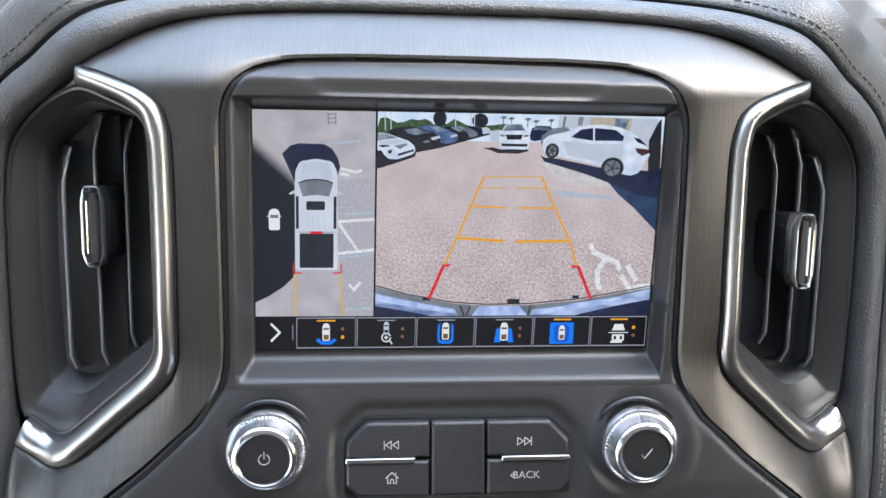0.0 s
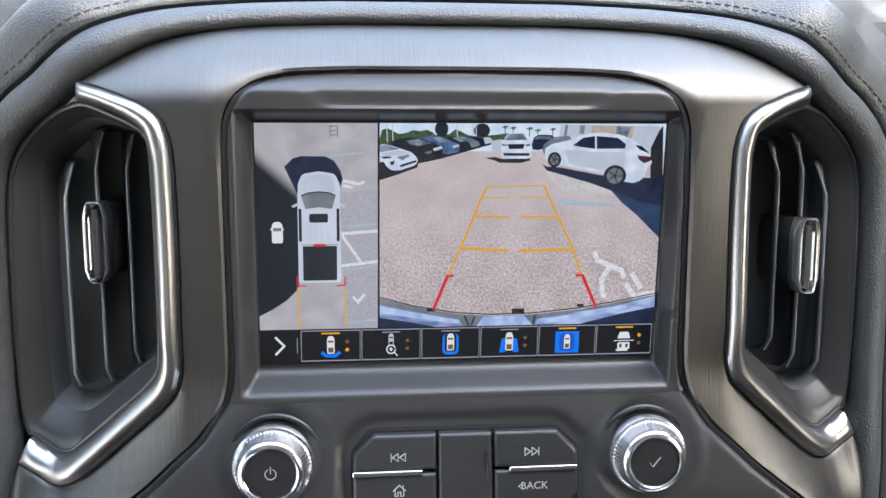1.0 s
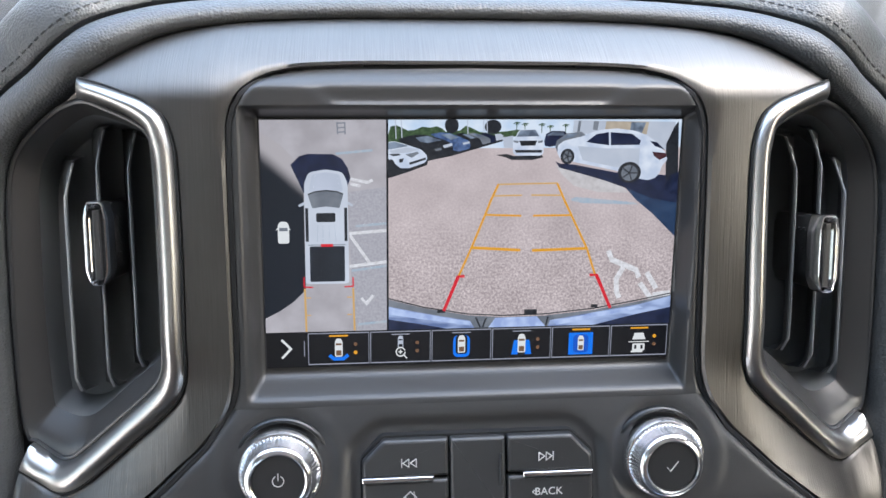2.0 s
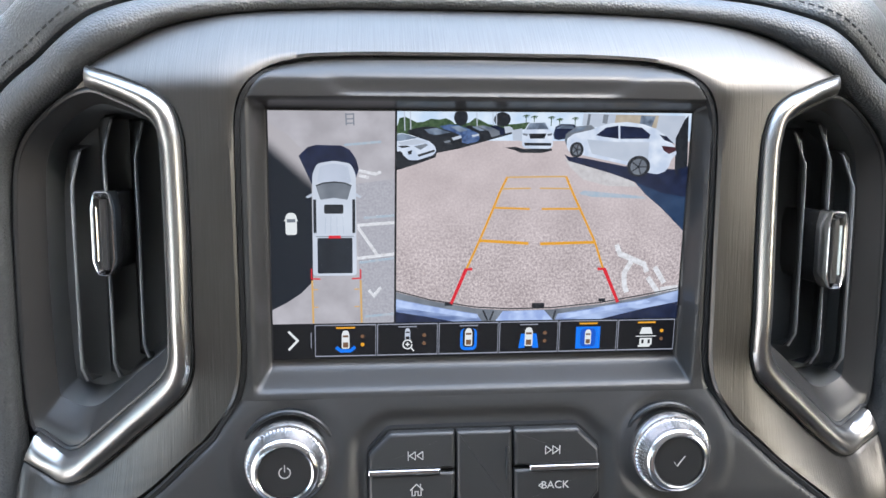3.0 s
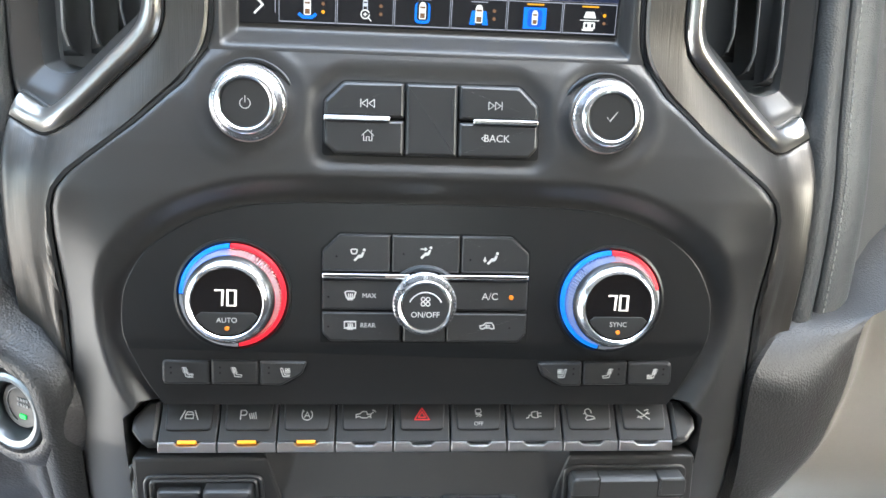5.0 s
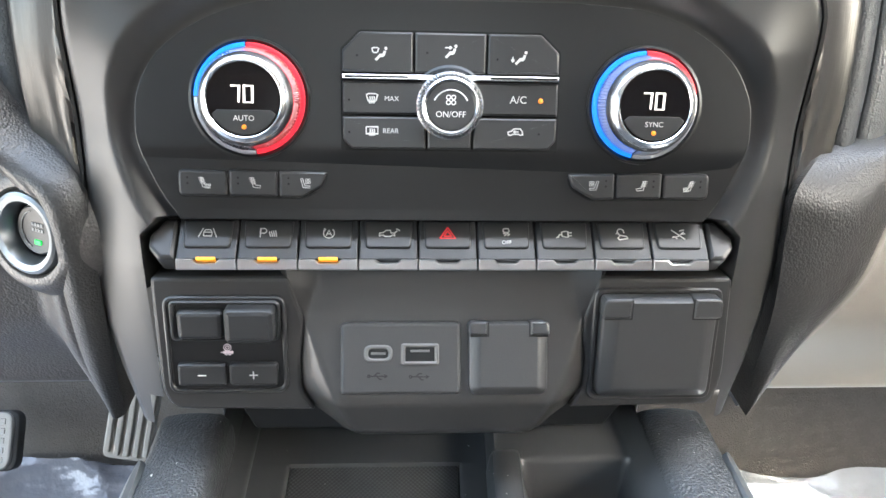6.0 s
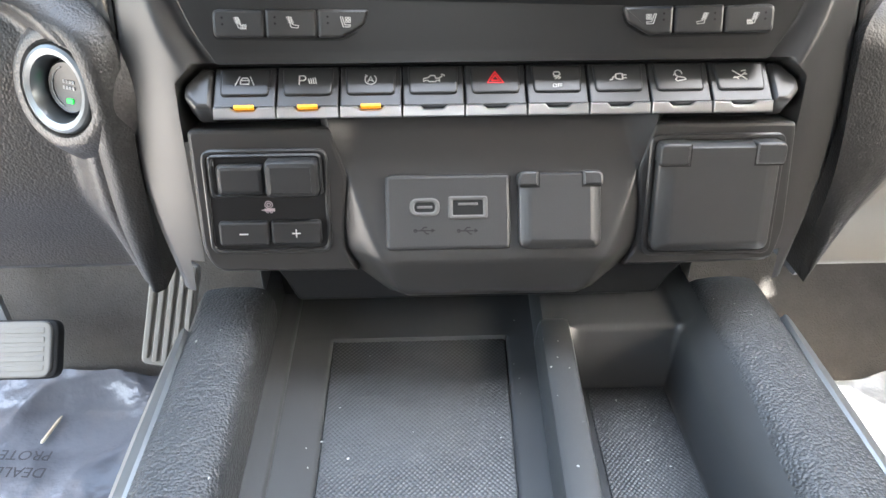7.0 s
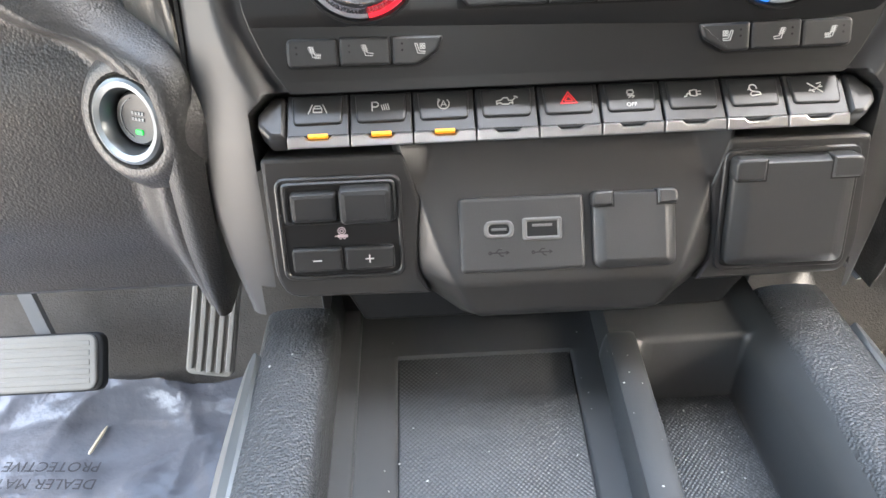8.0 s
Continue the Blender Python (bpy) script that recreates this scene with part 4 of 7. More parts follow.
def audio_key(outline, mark=None, at=(0, 0), text=None):
    k = part("key", slab(fillet(outline, 0.0012), 0.012, 0.0224, 0.0017, height=AU_TILT), KEY, audio)
    w = 0.0226 + AU_TILT(0, at[1])
    if mark:
        icon(mark, at[0], at[1], w + 0.0002, k, ICON_GREY, 1.22, 0.30)
    if text:
        words(text, 0.0046, ICON_GREY, k, Matrix.Translation((at[0] + 0.0012, at[1], w + 0.0002)))
    return k


audio_key([(-0.0472, -0.0413), (-0.0118, -0.0413), (-0.0118, -0.0259), (-0.0385, -0.0259), (-0.0472, -0.0345)], "previous", (-0.0278, -0.0352))
audio_key([(-0.0472, -0.0423), (-0.0118, -0.0423), (-0.0118, -0.0578), (-0.0420, -0.0578), (-0.0472, -0.0530)], "home", (-0.0278, -0.0492))
audio_key([(-0.0112, -0.0578), (0.0120, -0.0578), (0.0120, -0.0259), (-0.0112, -0.0259)])
audio_key([(0.0126, -0.0413), (0.0487, -0.0413), (0.0487, -0.0345), (0.0400, -0.0259), (0.0126, -0.0259)], "next", (0.0285, -0.0346))
audio_key([(0.0126, -0.0423), (0.0487, -0.0423), (0.0487, -0.0530), (0.0445, -0.0578), (0.0126, -0.0578)], "back", (0.0285, -0.0492), "BACK")
for a, b in ((-0.0474, -0.0180), (0.0190, 0.0486)):
    part("chrome_bar", slab(box_outline(a, -0.0430, b, -0.0407, 0.0005), 0.020, 0.0241, 0.0007), SATIN, audio, "slim satin chrome bar")
part("pad_rim", strokes([[(0.0098, -0.0325), (0.0094, -0.0500), (0.0080, -0.0528), (-0.0075, -0.0530)]], 0.0007, 0.0225, 0.0236), KEY, audio)

# ---- climate panel ----
climate = thing("climate_panel", STACK, "black plastic climate control panel set into the stack", "control panel")
SEAT_DROP = lambda u, v: -0.0045 * smooth(-0.143, -0.160, v)
part("plate", slab(inset(ccw(CLIMATE), 0.0004), 0.010, 0.0198, 0.0005, height=SEAT_DROP), PANEL, climate)


def plate_grid():
    us, vs = span(-0.139, 0.139, 0.003), span(-0.1772, -0.0801, 0.002)
    half = [(u, v) for u, v in CLIMATE if u >= 0]
    table = sorted((v, u) for u, v in half)
    return sheet(us, vs, lambda v: max(0.0005, lerp_table(table, v) - 0.0012) if v < -0.0803 else 0.055, lambda u, v: 0.0199 + SEAT_DROP(u, v))


part("face", plate_grid(), PANEL, climate)


part("bed", slab(fillet([(-0.0486, -0.1450), (0.0484, -0.1450), (0.0484, -0.1008), (0.0396, -0.0929), (-0.0404, -0.0929), (-0.0486, -0.1008)], 0.001), 0.014, 0.0204, 0.0), GAP, climate)


def climate_key(outline, mark=None, at=(0, 0), text=None, dx=0.0, size=0.0030, flip=False):
    k = part("key", slab(fillet(inset(ccw(outline), 0.0002), 0.0009), 0.014, 0.0227, 0.0010), KEY, climate)
    if mark:
        icon(mark, at[0], at[1], 0.0229, k, ICON_GREY, 1.12, 0.50, flip)
        part("lamp", lathe([(0.0005, 0.0220), (0.0005, 0.0229), (0.0002, 0.0229)], 10, (at[0] + (0.0105 if mark == "recirculate" else -0.0100), at[1] - 0.0006)), GAP, k)
    if text:
        words(text, size, ICON_GREY, k, Matrix.Translation((at[0] + dx, at[1], 0.0228)))
    return k


climate_key([(-0.0478, -0.1110), (-0.0168, -0.1110), (-0.0168, -0.0937), (-0.0400, -0.0937), (-0.0478, -0.1015)], "screen_man", (-0.0312, -0.1033))
climate_key([(-0.0162, -0.1110), (0.0152, -0.1110), (0.0152, -0.0937), (-0.0162, -0.0937)], "face_man", (-0.0008, -0.1018))
climate_key([(0.0158, -0.1110), (0.0476, -0.1110), (0.0476, -0.1015), (0.0392, -0.0937), (0.0158, -0.0937)], "feet_man", (0.0300, -0.1040))
climate_key([(-0.0478, -0.1291), (-0.0100, -0.1291), (-0.0100, -0.1145), (-0.0478, -0.1145)], "defrost", (-0.0348, -0.1222), "MAX", 0.0086)
climate_key([(-0.0478, -0.1400), (-0.0478, -0.1298), (-0.0110, -0.1298), (-0.0110, -0.1442), (-0.0440, -0.1442)], "rear_defrost", (-0.0348, -0.1362), "REAR", 0.0082)
climate_key([(0.0100, -0.1291), (0.0476, -0.1291), (0.0476, -0.1145), (0.0100, -0.1145)], None, (0.0298, -0.1220), "A/C", 0.0, 0.0046)
climate_key([(0.0100, -0.1442), (0.0440, -0.1442), (0.0476, -0.1400), (0.0476, -0.1298), (0.0100, -0.1298)], "recirculate", (0.0290, -0.1362))
climate_key([(-0.0104, -0.1442), (0.0094, -0.1442), (0.0094, -0.1330), (-0.0104, -0.1330)])
part("chrome_bar", slab(box_outline(-0.0478, -0.1140, 0.0476, -0.1117, 0.0004), 0.018, 0.0240, 0.0006), SATIN, climate, "slim satin chrome bar")
for a, b in ((-0.0466, -0.0190), (0.0172, 0.0464)):
    part("bar_inlay", slab(box_outline(a, -0.1132, b, -0.1124, 0.0002), 0.022, 0.02405, 0.0), GAP, climate)
part("knob_hood", strokes([arc((-0.0008, -0.1250), 0.0166, 42, 138, 18)], 0.0022, 0.0222, 0.0236), KEY, climate)
part("indicator", lathe([(0.0012, 0.022), (0.0011, 0.0231), (0.0004, 0.0233)], 16, (0.0398, -0.1222)), ORANGE, climate, "lit amber lamp")

fan = thing("fan_knob", STACK @ Matrix.Translation((-0.0008, -0.1248, 0)), "chrome fan speed knob with black printed face", "knob")
part("skirt", lathe([(0.0140, 0.018), (0.0148, 0.0240), (0.0147, 0.0268), (0.0140, 0.0277)], 96, cap=False), CHROME, fan)
part("knurled_band", lathe([(0.0141, 0.0276), (0.0143, 0.0279), (0.0125, 0.0322), (0.0120, 0.0322)], 200, cap=False,
                           wave=lambda j, i: 1.0 - (0.035 if (i // 2) % 2 and j in (1, 2) else 0.0)), CHROME, fan, "fluted chrome band", smooth=False)
part("rim", lathe([(0.0125, 0.0318), (0.0122, 0.0330), (0.0115, 0.0335), (0.0108, 0.0331), (0.0107, 0.0320)], 72, cap=False), CHROME, fan)
cap = part("cap", lathe([(0.0107, 0.031), (0.0106, 0.0327), (0.0100, 0.0330)], 56), KEY, fan, "black printed face")
icon("fan", 0.0, 0.0026, 0.0331, cap, WHITE, 1.45, 0.30)
words("ON/OFF", 0.0036, WHITE, cap, Matrix.Translation((0, -0.0036, 0.0331)))
part("arc_mark", strokes([arc((0, -0.001), 0.0078, 25, 155, 24)], 0.0006, 0.0328, 0.0332), WHITE, cap)


def temperature_dial(c, text, split, blue, red):
    d = thing("temperature_dial", STACK @ Matrix.Translation((c[0], c[1], 0)), "chrome temperature dial lit red and blue, its display reading seventy", "dial", "climate dials")
    part("base_ring", lathe([(0.0268, 0.017), (0.0264, 0.0206), (0.0252, 0.0210), (0.0243, 0.0198)], 72, cap=False), PANEL, d)
    for nm, a0, a1, m in (("blue_ring", split, blue, BLUE_RING), ("red_ring", red, split, RED_RING), ("clear_ring", blue, red + 360, CRYSTAL)):
        rings = []
        for r, w in ((0.0240, 0.0185), (0.0240, 0.0212), (0.0235, 0.0219), (0.0222, 0.0222), (0.0220, 0.0205)):
            rings.append([(x, y, w) for x, y in arc((0, 0), r, a0 + 0.6, a1 - 0.6, 48)])
        part(nm, loft(rings, closed=False), m, d, "lit coloured ring")
    for a0, a1, m in ((split, blue, CRYSTAL_BLUE), (red, split, CRYSTAL_RED), (blue, red + 360, CRYSTAL)):
        n = max(8, round((a1 - a0) / 2.0))
        rings = []
        for j, (r, w) in enumerate(((0.0221, 0.0205), (0.0221, 0.0224), (0.0202, 0.0284), (0.0196, 0.0286))):
            rings.append([(r * f * math.cos(q), r * f * math.sin(q), w) for q, f in
                          ((radians(a0 + (a1 - a0) * i / n), 1.0 - (0.055 if i % 2 and j in (1, 2) else 0.0)) for i in range(n + 1))])
        part("fluted_band", loft(rings, closed=False), m, d, "fluted clear band", smooth=False)
    part("rim", lathe([(0.0201, 0.0284), (0.0199, 0.0302), (0.0192, 0.0322), (0.0181, 0.0341), (0.0168, 0.0354), (0.0160, 0.0357), (0.0155, 0.0352), (0.0154, 0.0335)], 96, cap=False), CHROME, d, "polished chrome rim")
    face = part("display_face", lathe([(0.0154, 0.032), (0.0154, 0.0347), (0.0100, 0.0348)], 72), GLOSS, d, "gloss black display")
    digits = strokes([[(-0.0052, 0.0055), (-0.0016, 0.0055), (-0.0020, -0.0013)],
                      [(0.0004, 0.0055), (0.0039, 0.0055), (0.0037, -0.0013), (0.0003, -0.0013), (0.0004, 0.0060)]], 0.0008, 0.0346, 0.0350)
    part("digits", digits, DIGIT, face, "glowing digits of the number 70", smooth=False)
    key = part("lower_key", slab(ccw([p for p in arc((0, 0), 0.0147, 205, 335, 24)] + [(0.0112, -0.0044), (-0.0112, -0.0044)]), 0.034, 0.0353, 0.0004), KEY, d)
    words(text, 0.0032, ICON_GREY, key, Matrix.Translation((0, -0.0079, 0.0354)))
    part("indicator", lathe([(0.0010, 0.035), (0.0010, 0.0356), (0.0003, 0.0358)], 14, (0, -0.0115)), ORANGE, key, "lit orange lamp")
    return d


temperature_dial((-0.0880, -0.1232), "AUTO", 92, 178, -84)
temperature_dial((0.0876, -0.1236), "SYNC", 92, 258, 14)

# seat heating keys
SEAT_FRAME = STACK @ Matrix.Translation((0, 0, 0.0005))


def seat_keys(s, marks):
    b = thing("seat_key_bank", SEAT_FRAME, "row of three black seat heating and cooling keys", "button bank", "seat key banks")
    cols = [0.1215, 0.0992, 0.0770, 0.0545]
    bed = [(0.1219, -0.1669), (0.1219, -0.1537), (0.0538, -0.1543), (0.0560, -0.1622), (0.0660, -0.1678)]
    part("bed", slab(fillet(ccw([(s * u, v) for u, v in bed]), 0.003), 0.010, 0.0160, 0.0), GAP, b)
    for i, mark in enumerate(marks):
        a, c = cols[i] - 0.0003, cols[i + 1] + 0.0003
        pts = [(a, -0.1662), (a, -0.1542), (c, -0.1548), (c, -0.1662)]
        if i == 2:
            pts = [(a, -0.1665), (a, -0.1546), (c, -0.1550), (c + 0.0022, -0.1612), (c + 0.0120, -0.1668)]
        o = ccw([(s * u, v) for u, v in pts])
        soft = [0.0030 if i == 0 and abs(abs(u) - a) < 1e-6 else 0.0014 for u, v in o]
        k = part("key", slab(fillet(o, soft), 0.010, 0.0188, 0.0013), KEY, b)
        icon(mark, s * (a + c) / 2 + 0.001, -0.1602, 0.0192, k, ICON_GREY, 0.95, 0.24, s > 0)
        for v in (-0.1578, -0.1604):
            part("lamp", lathe([(0.0005, 0.0180), (0.0005, 0.0189), (0.0002, 0.0189)], 10, (s * (a + c) / 2 + s * 0.0066, v)), GAP, k)


seat_keys(-1, ("seat_back_heat", "seat_heat", "seat_fan"))
seat_keys(1, ("seat_back_heat", "seat_heat", "seat_fan"))
# ---- switch row ----
ROW = STACK @ Matrix.Translation((0, -0.179, 0.005)) @ Matrix.Rotation(radians(-35.7), 4, "X")
bank = thing("switch_bank", STACK, "row of nine black switches with chrome lower lips", "switch bank")
PITCH, FIRST = 0.02789, -0.1252
KEY_AT = STACK.inverted() @ ROW


def switch(i, mark, lit, red=False):
    u = FIRST + PITCH * (i + 0.5)
    a = PITCH / 2 - 0.0004
    k = part("switch", slab(fillet([(u - a, -0.0205), (u + a, -0.0205), (u + a, 0.0), (u - a, 0.0)], 0.0006), -0.008, 0.0, 0.0007), KEY, bank, at=KEY_AT)
    b = a - 0.0022
    pad = fillet([(u - b + 0.0007, -0.0150), (u + b - 0.0007, -0.0150), (u + b, -0.0010), (u - b, -0.0010)], [0.0022, 0.0022, 0.0008, 0.0008])
    part("pad", slab(pad, -0.001, 0.0011, 0.0009), KEY, k)
    m = RED_ICON if red else ICON_GREY
    icon(mark, u, -0.0076, 0.0012, k, m, 1.26, 0.38)
    if mark == "traction":
        words("OFF", 0.0027, ICON_GREY, k, Matrix.Translation((u, -0.0121, 0.0013)))
    inv = KEY_AT.inverted()
    lip = [(u - a, -0.2008), (u + a, -0.2008), (u + a, -0.1955), (u + 0.0062, -0.1955), (u + 0.0042, -0.1973), (u - 0.0042, -0.1973), (u - 0.0062, -0.1955), (u - a, -0.1955)]
    part("lip", slab(lip, 0.010, 0.0176, 0.0008), LIP, k, "satin chrome lip", at=inv)
    if lit:
        part("indicator", slab(box_outline(u - 0.0044, -0.0212, u + 0.0044, -0.0196, 0.0004), -0.001, 0.0009, 0.0003), AMBER, k, "lit amber bar")
    return k


for i, (mark, lit) in enumerate((("lane", 1), ("park", 1), ("auto_stop", 1), ("tailgate", 0), ("hazard", 0), ("traction", 0), ("outlet", 0), ("descent", 0), ("lamps_off", 0))):
    switch(i, mark, lit, mark == "hazard")
for s, e in ((-1, -FIRST), (1, FIRST + PITCH * 9)):
    o = ccw([(s * u, v) for u, v in ((e + 0.0004, -0.0205), (e + 0.0075, -0.0205), (e + 0.0128, -0.0145), (e + 0.0128, -0.0085), (e + 0.0060, 0.0), (e + 0.0004, 0.0))])
    part("end_cap", slab(fillet(o, 0.0015), -0.012, 0.0004, 0.0022), PLASTIC, bank, "plain dark plastic end cap", at=KEY_AT)
part("shelf", slab(box_outline(-0.137, -0.2065, 0.137, -0.176, 0.003), -0.03, -0.004, 0.0), GAP, bank)

# ---- lower panel ----
lower = thing("lower_panel", LOWER, "dark plastic lower stack panel with a raised middle pod", "dashboard panel", kind="structure")
INNER = [(0.0640, -0.0675), (0.0705, -0.0560), (0.0700, -0.0380), (0.0674, -0.0205), (0.0705, -0.0110), (0.0748, 0.0030)]
LEFT_BLOCK = fillet([(-0.1392, 0.0030), (-0.1385, -0.0560), (-0.1330, -0.0665)] + [(-u, v) for u, v in INNER], [0.003, 0.006, 0.006, 0.002, 0.004, 0.006, 0.004, 0.006, 0.002])
RIGHT_BLOCK = fillet([(0.1405, 0.0030), (0.1425, -0.0500), (0.1385, -0.0665)] + INNER, [0.003, 0.006, 0.006, 0.002, 0.004, 0.006, 0.004, 0.006, 0.002])
part("side_block", slab(LEFT_BLOCK, -0.035, 0.0, 0.0020), PLASTIC, lower)
part("side_block", slab(RIGHT_BLOCK, -0.035, 0.0, 0.0020), PLASTIC, lower)


def pod_mesh():
    """The middle face leans out of the panel towards its foot: sunk between the blocks above, proud of them below."""
    #        v, face edge, face w, block edge, block w
    shape = [(0.0100, 0.0612, -0.0099, 0.0768, -0.0032), (0.0030, 0.0622, -0.0076, 0.0752, -0.0012), (-0.0060, 0.0636, -0.0046, 0.0726, -0.0012), (-0.0140, 0.0654, -0.0020, 0.0700, -0.0012),
             (-0.0190, 0.0668, -0.0006, 0.0682, -0.0012), (-0.0220, 0.0668, 0.0005, 0.0684, -0.0014), (-0.0300, 0.0642, 0.0031, 0.0696, -0.0020), (-0.0400, 0.0608, 0.0064, 0.0706, -0.0020), (-0.0480, 0.0579, 0.0090, 0.0706, -0.0020),
             (-0.0550, 0.0550, 0.0112, 0.0698, -0.0022), (-0.0572, 0.0538, 0.0118, 0.0690, -0.0024), (-0.0590, 0.0528, 0.0120, 0.0682, -0.0026), (-0.0608, 0.0518, 0.0116, 0.0673, -0.0028), (-0.0680, 0.0490, 0.0092, 0.0630, -0.004),
             (-0.0740, 0.0462, 0.0070, 0.0560, -0.004), (-0.0775, 0.0430, 0.0055, 0.0490, 0.001), (-0.0800, 0.0410, 0.0025, 0.0440, -0.001), (-0.0830, 0.0400, -0.0060, 0.0420, -0.008), (-0.0860, 0.0400, -0.030, 0.0410, -0.031)]
    rows = []
    for v, e, w, b, z in shape:
        half = [(b + 0.004, z - 0.006), (b + 0.0008, z - 0.0006), (b, z)] + [(b + (e - b) * k, z + (w - z) * k) for k in (0.12, 0.5, 0.86)] + [(e - 0.0002, w - (w - z) * 0.05), (e - 0.0014, w), (e - 0.004, w)]
        rows.append([(-u, v, h) for u, h in half] + [(u, v, h) for u, h in half[::-1]])
    return loft(rows, closed=False)


part("pod", pod_mesh(), PLASTIC, lower, sharp=50)
# darker plastic than the panel: the shade under it is put into the skirt
part("skirt", slab(fillet([(-0.140, -0.074), (-0.117, -0.074), (-0.108, -0.084), (-0.101, -0.0985), (0.094, -0.0985), (0.101, -0.088), (0.114, -0.074), (0.140, -0.074), (0.144, -0.058), (-0.144, -0.058)], 0.003), -0.060, -0.034, 0.002), PANEL, lower)
part("back_panel", slab(fillet([(-0.078, -0.062), (0.078, -0.062), (0.070, 0.003), (-0.070, 0.003)], 0.003), -0.035, -0.0075, 0.001), PLASTIC, lower)

# trailer brake controller
brake = thing("trailer_brake_controller", LOWER, "black trailer brake controller with slide lever and plus and minus keys", "controller")
FR_OUT = box_outline(-0.1340, -0.0568, -0.0765, -0.0060, 0.0055)
FR_IN = box_outline(-0.1318, -0.0546, -0.0787, -0.0082, 0.0042)
part("frame", frame_ring(FR_OUT, FR_IN, -0.002, 0.0016, 0.0007), KEY, brake)
part("face", slab(FR_IN, -0.003, 0.0004, 0.0002), PANEL, brake)
rec = part("slide_track", frame_ring(box_outline(-0.1312, -0.0288, -0.0792, -0.0080, 0.003), box_outline(-0.1285, -0.0268, -0.0812, -0.0100, 0.002), 0.0, 0.0022, 0.0009), KEY, brake)
part("slide_lever", slab(box_outline(-0.1272, -0.0268, -0.1056, -0.0125, 0.0026), 0.0, 0.0052, 0.0024), KEY, brake)
part("slide_lever", slab(box_outline(-0.1046, -0.0274, -0.0806, -0.0098, 0.0032), 0.0, 0.0095, 0.0030), KEY, brake)
for u0, u1, sign in ((-0.1290, -0.1057, "-"), (-0.1045, -0.0812, "+")):
    k = part("key", slab(box_outline(u0, -0.0518, u1, -0.0402, 0.0018), 0.0, 0.0036, 0.0013), KEY, brake)
    m = (u0 + u1) / 2
    lines = [[(m - 0.0020, -0.0460), (m + 0.0020, -0.0460)]] + ([[(m, -0.0480), (m, -0.0440)]] if sign == "+" else [])
    part("sign", strokes(lines, 0.0006, 0.0034, 0.0038), WHITE, k, smooth=False)
icon("trailer", -0.1052, -0.0338, 0.0006, brake, PINK, 1.15, 0.30)

# ports and socket covers
usb = thing("usb_plate", PORTS, "grained grey plastic plate with two charging ports", "socket plate")
part("plate", slab(box_outline(-0.0505, -0.0168, 0.0074, 0.0181, 0.0026), -0.006, 0.0034, 0.0018), GREY, usb)
for c, a, b, r in (((-0.0324, 0.0031), 0.0070, 0.0042, 0.0040), ((-0.0124, 0.0027), 0.0092, 0.0053, 0.0016)):
    out = box_outline(c[0] - a, c[1] - b, c[0] + a, c[1] + b, r)
    inn = box_outline(c[0] - a + 0.0022, c[1] - b + 0.0019, c[0] + a - 0.0022, c[1] + b - 0.0019, max(0.0004, r - 0.0018))
    f = part("port", frame_ring(out, inn, 0.001, 0.0041, 0.0006), RIM_GREY, usb, "pale grey port rim")
    part("opening", slab(inn, 0.0, 0.0035, 0.0), GAP, f)
    rise = 0.0016 if r < 0.002 else 0.0
    part("tongue", slab(box_outline(c[0] - a * 0.50, c[1] + rise - 0.0006, c[0] + a * 0.50, c[1] + rise + 0.0006, 0.0002), 0.002, 0.0037, 0.0002), RIM_GREY, f)
    icon("usb", c[0], c[1] - 0.0108, 0.0034, usb, ICON_DARK, 1.25, 0.42)


def socket_cover(at, u0, v0, u1, v1, hinge, depth, label):
    t = thing("socket_cover", at, label, "socket cover", "socket covers")
    w = u1 - u0
    g = v1 - hinge - 0.0006
    q = w * 0.235
    f = 1.0 if w > 0.045 else 0.72
    ring = lambda d, h: [(u, v, h) for u, v in box_outline(u0 + d * f, v0 + d * f * 0.8, u1 - d * f, v1 - d * f * 0.25, max(0.0008, 0.0048 - d * 0.6))]
    part("lid", loft([ring(0, -0.004), ring(0, depth - 0.0046 * f), ring(0.0004, depth - 0.0036 * f), ring(0.0012, depth - 0.0029 * f), ring(0.0052, depth - 0.0008 * f), ring(0.0064, depth - 0.0002), ring(0.0078, depth)], cap1=True), GREY, t)
    for a, b in ((u0 - 0.0006, u0 + q), (u1 - q, u1 + 0.0006)):
        rr = [0.0008, 0.0022, 0.0035, 0.0008] if b > (u0 + u1) / 2 else [0.0022, 0.0008, 0.0008, 0.0035]
        part("slit", slab([(a - 0.0005, g - 0.0005), (b - 0.001, g - 0.0005), (b - 0.001, v1), (a - 0.0005, v1)] if b > (u0 + u1) / 2 else [(a + 0.001, g - 0.0005), (b + 0.0005, g - 0.0005), (b + 0.0005, v1), (a + 0.001, v1)], -0.004, depth + 0.00008, 0.0), GAP, t)
        part("hinge", slab(fillet([(a, g), (b, g), (b, v1 + 0.0006), (a, v1 + 0.0006)], rr), -0.004, depth + 0.0009, 0.0014), GREY, t)
    return t


socket_cover(PORTS, 0.0112, -0.0172, 0.0496, 0.0183, 0.0060, 0.0062, "closed small grey plastic power socket cover with hinge tabs")
big = socket_cover(LOWER, 0.0757, -0.0585, 0.1330, -0.0052, 0.0092, 0.0085, "closed large grey plastic outlet cover with hinge tabs")
part("well", frame_ring(box_outline(0.0725, -0.0620, 0.1362, -0.0020, 0.005), box_outline(0.0750, -0.0595, 0.1337, -0.0045, 0.004), -0.002, 0.0015, 0.0006), PLASTIC, big)

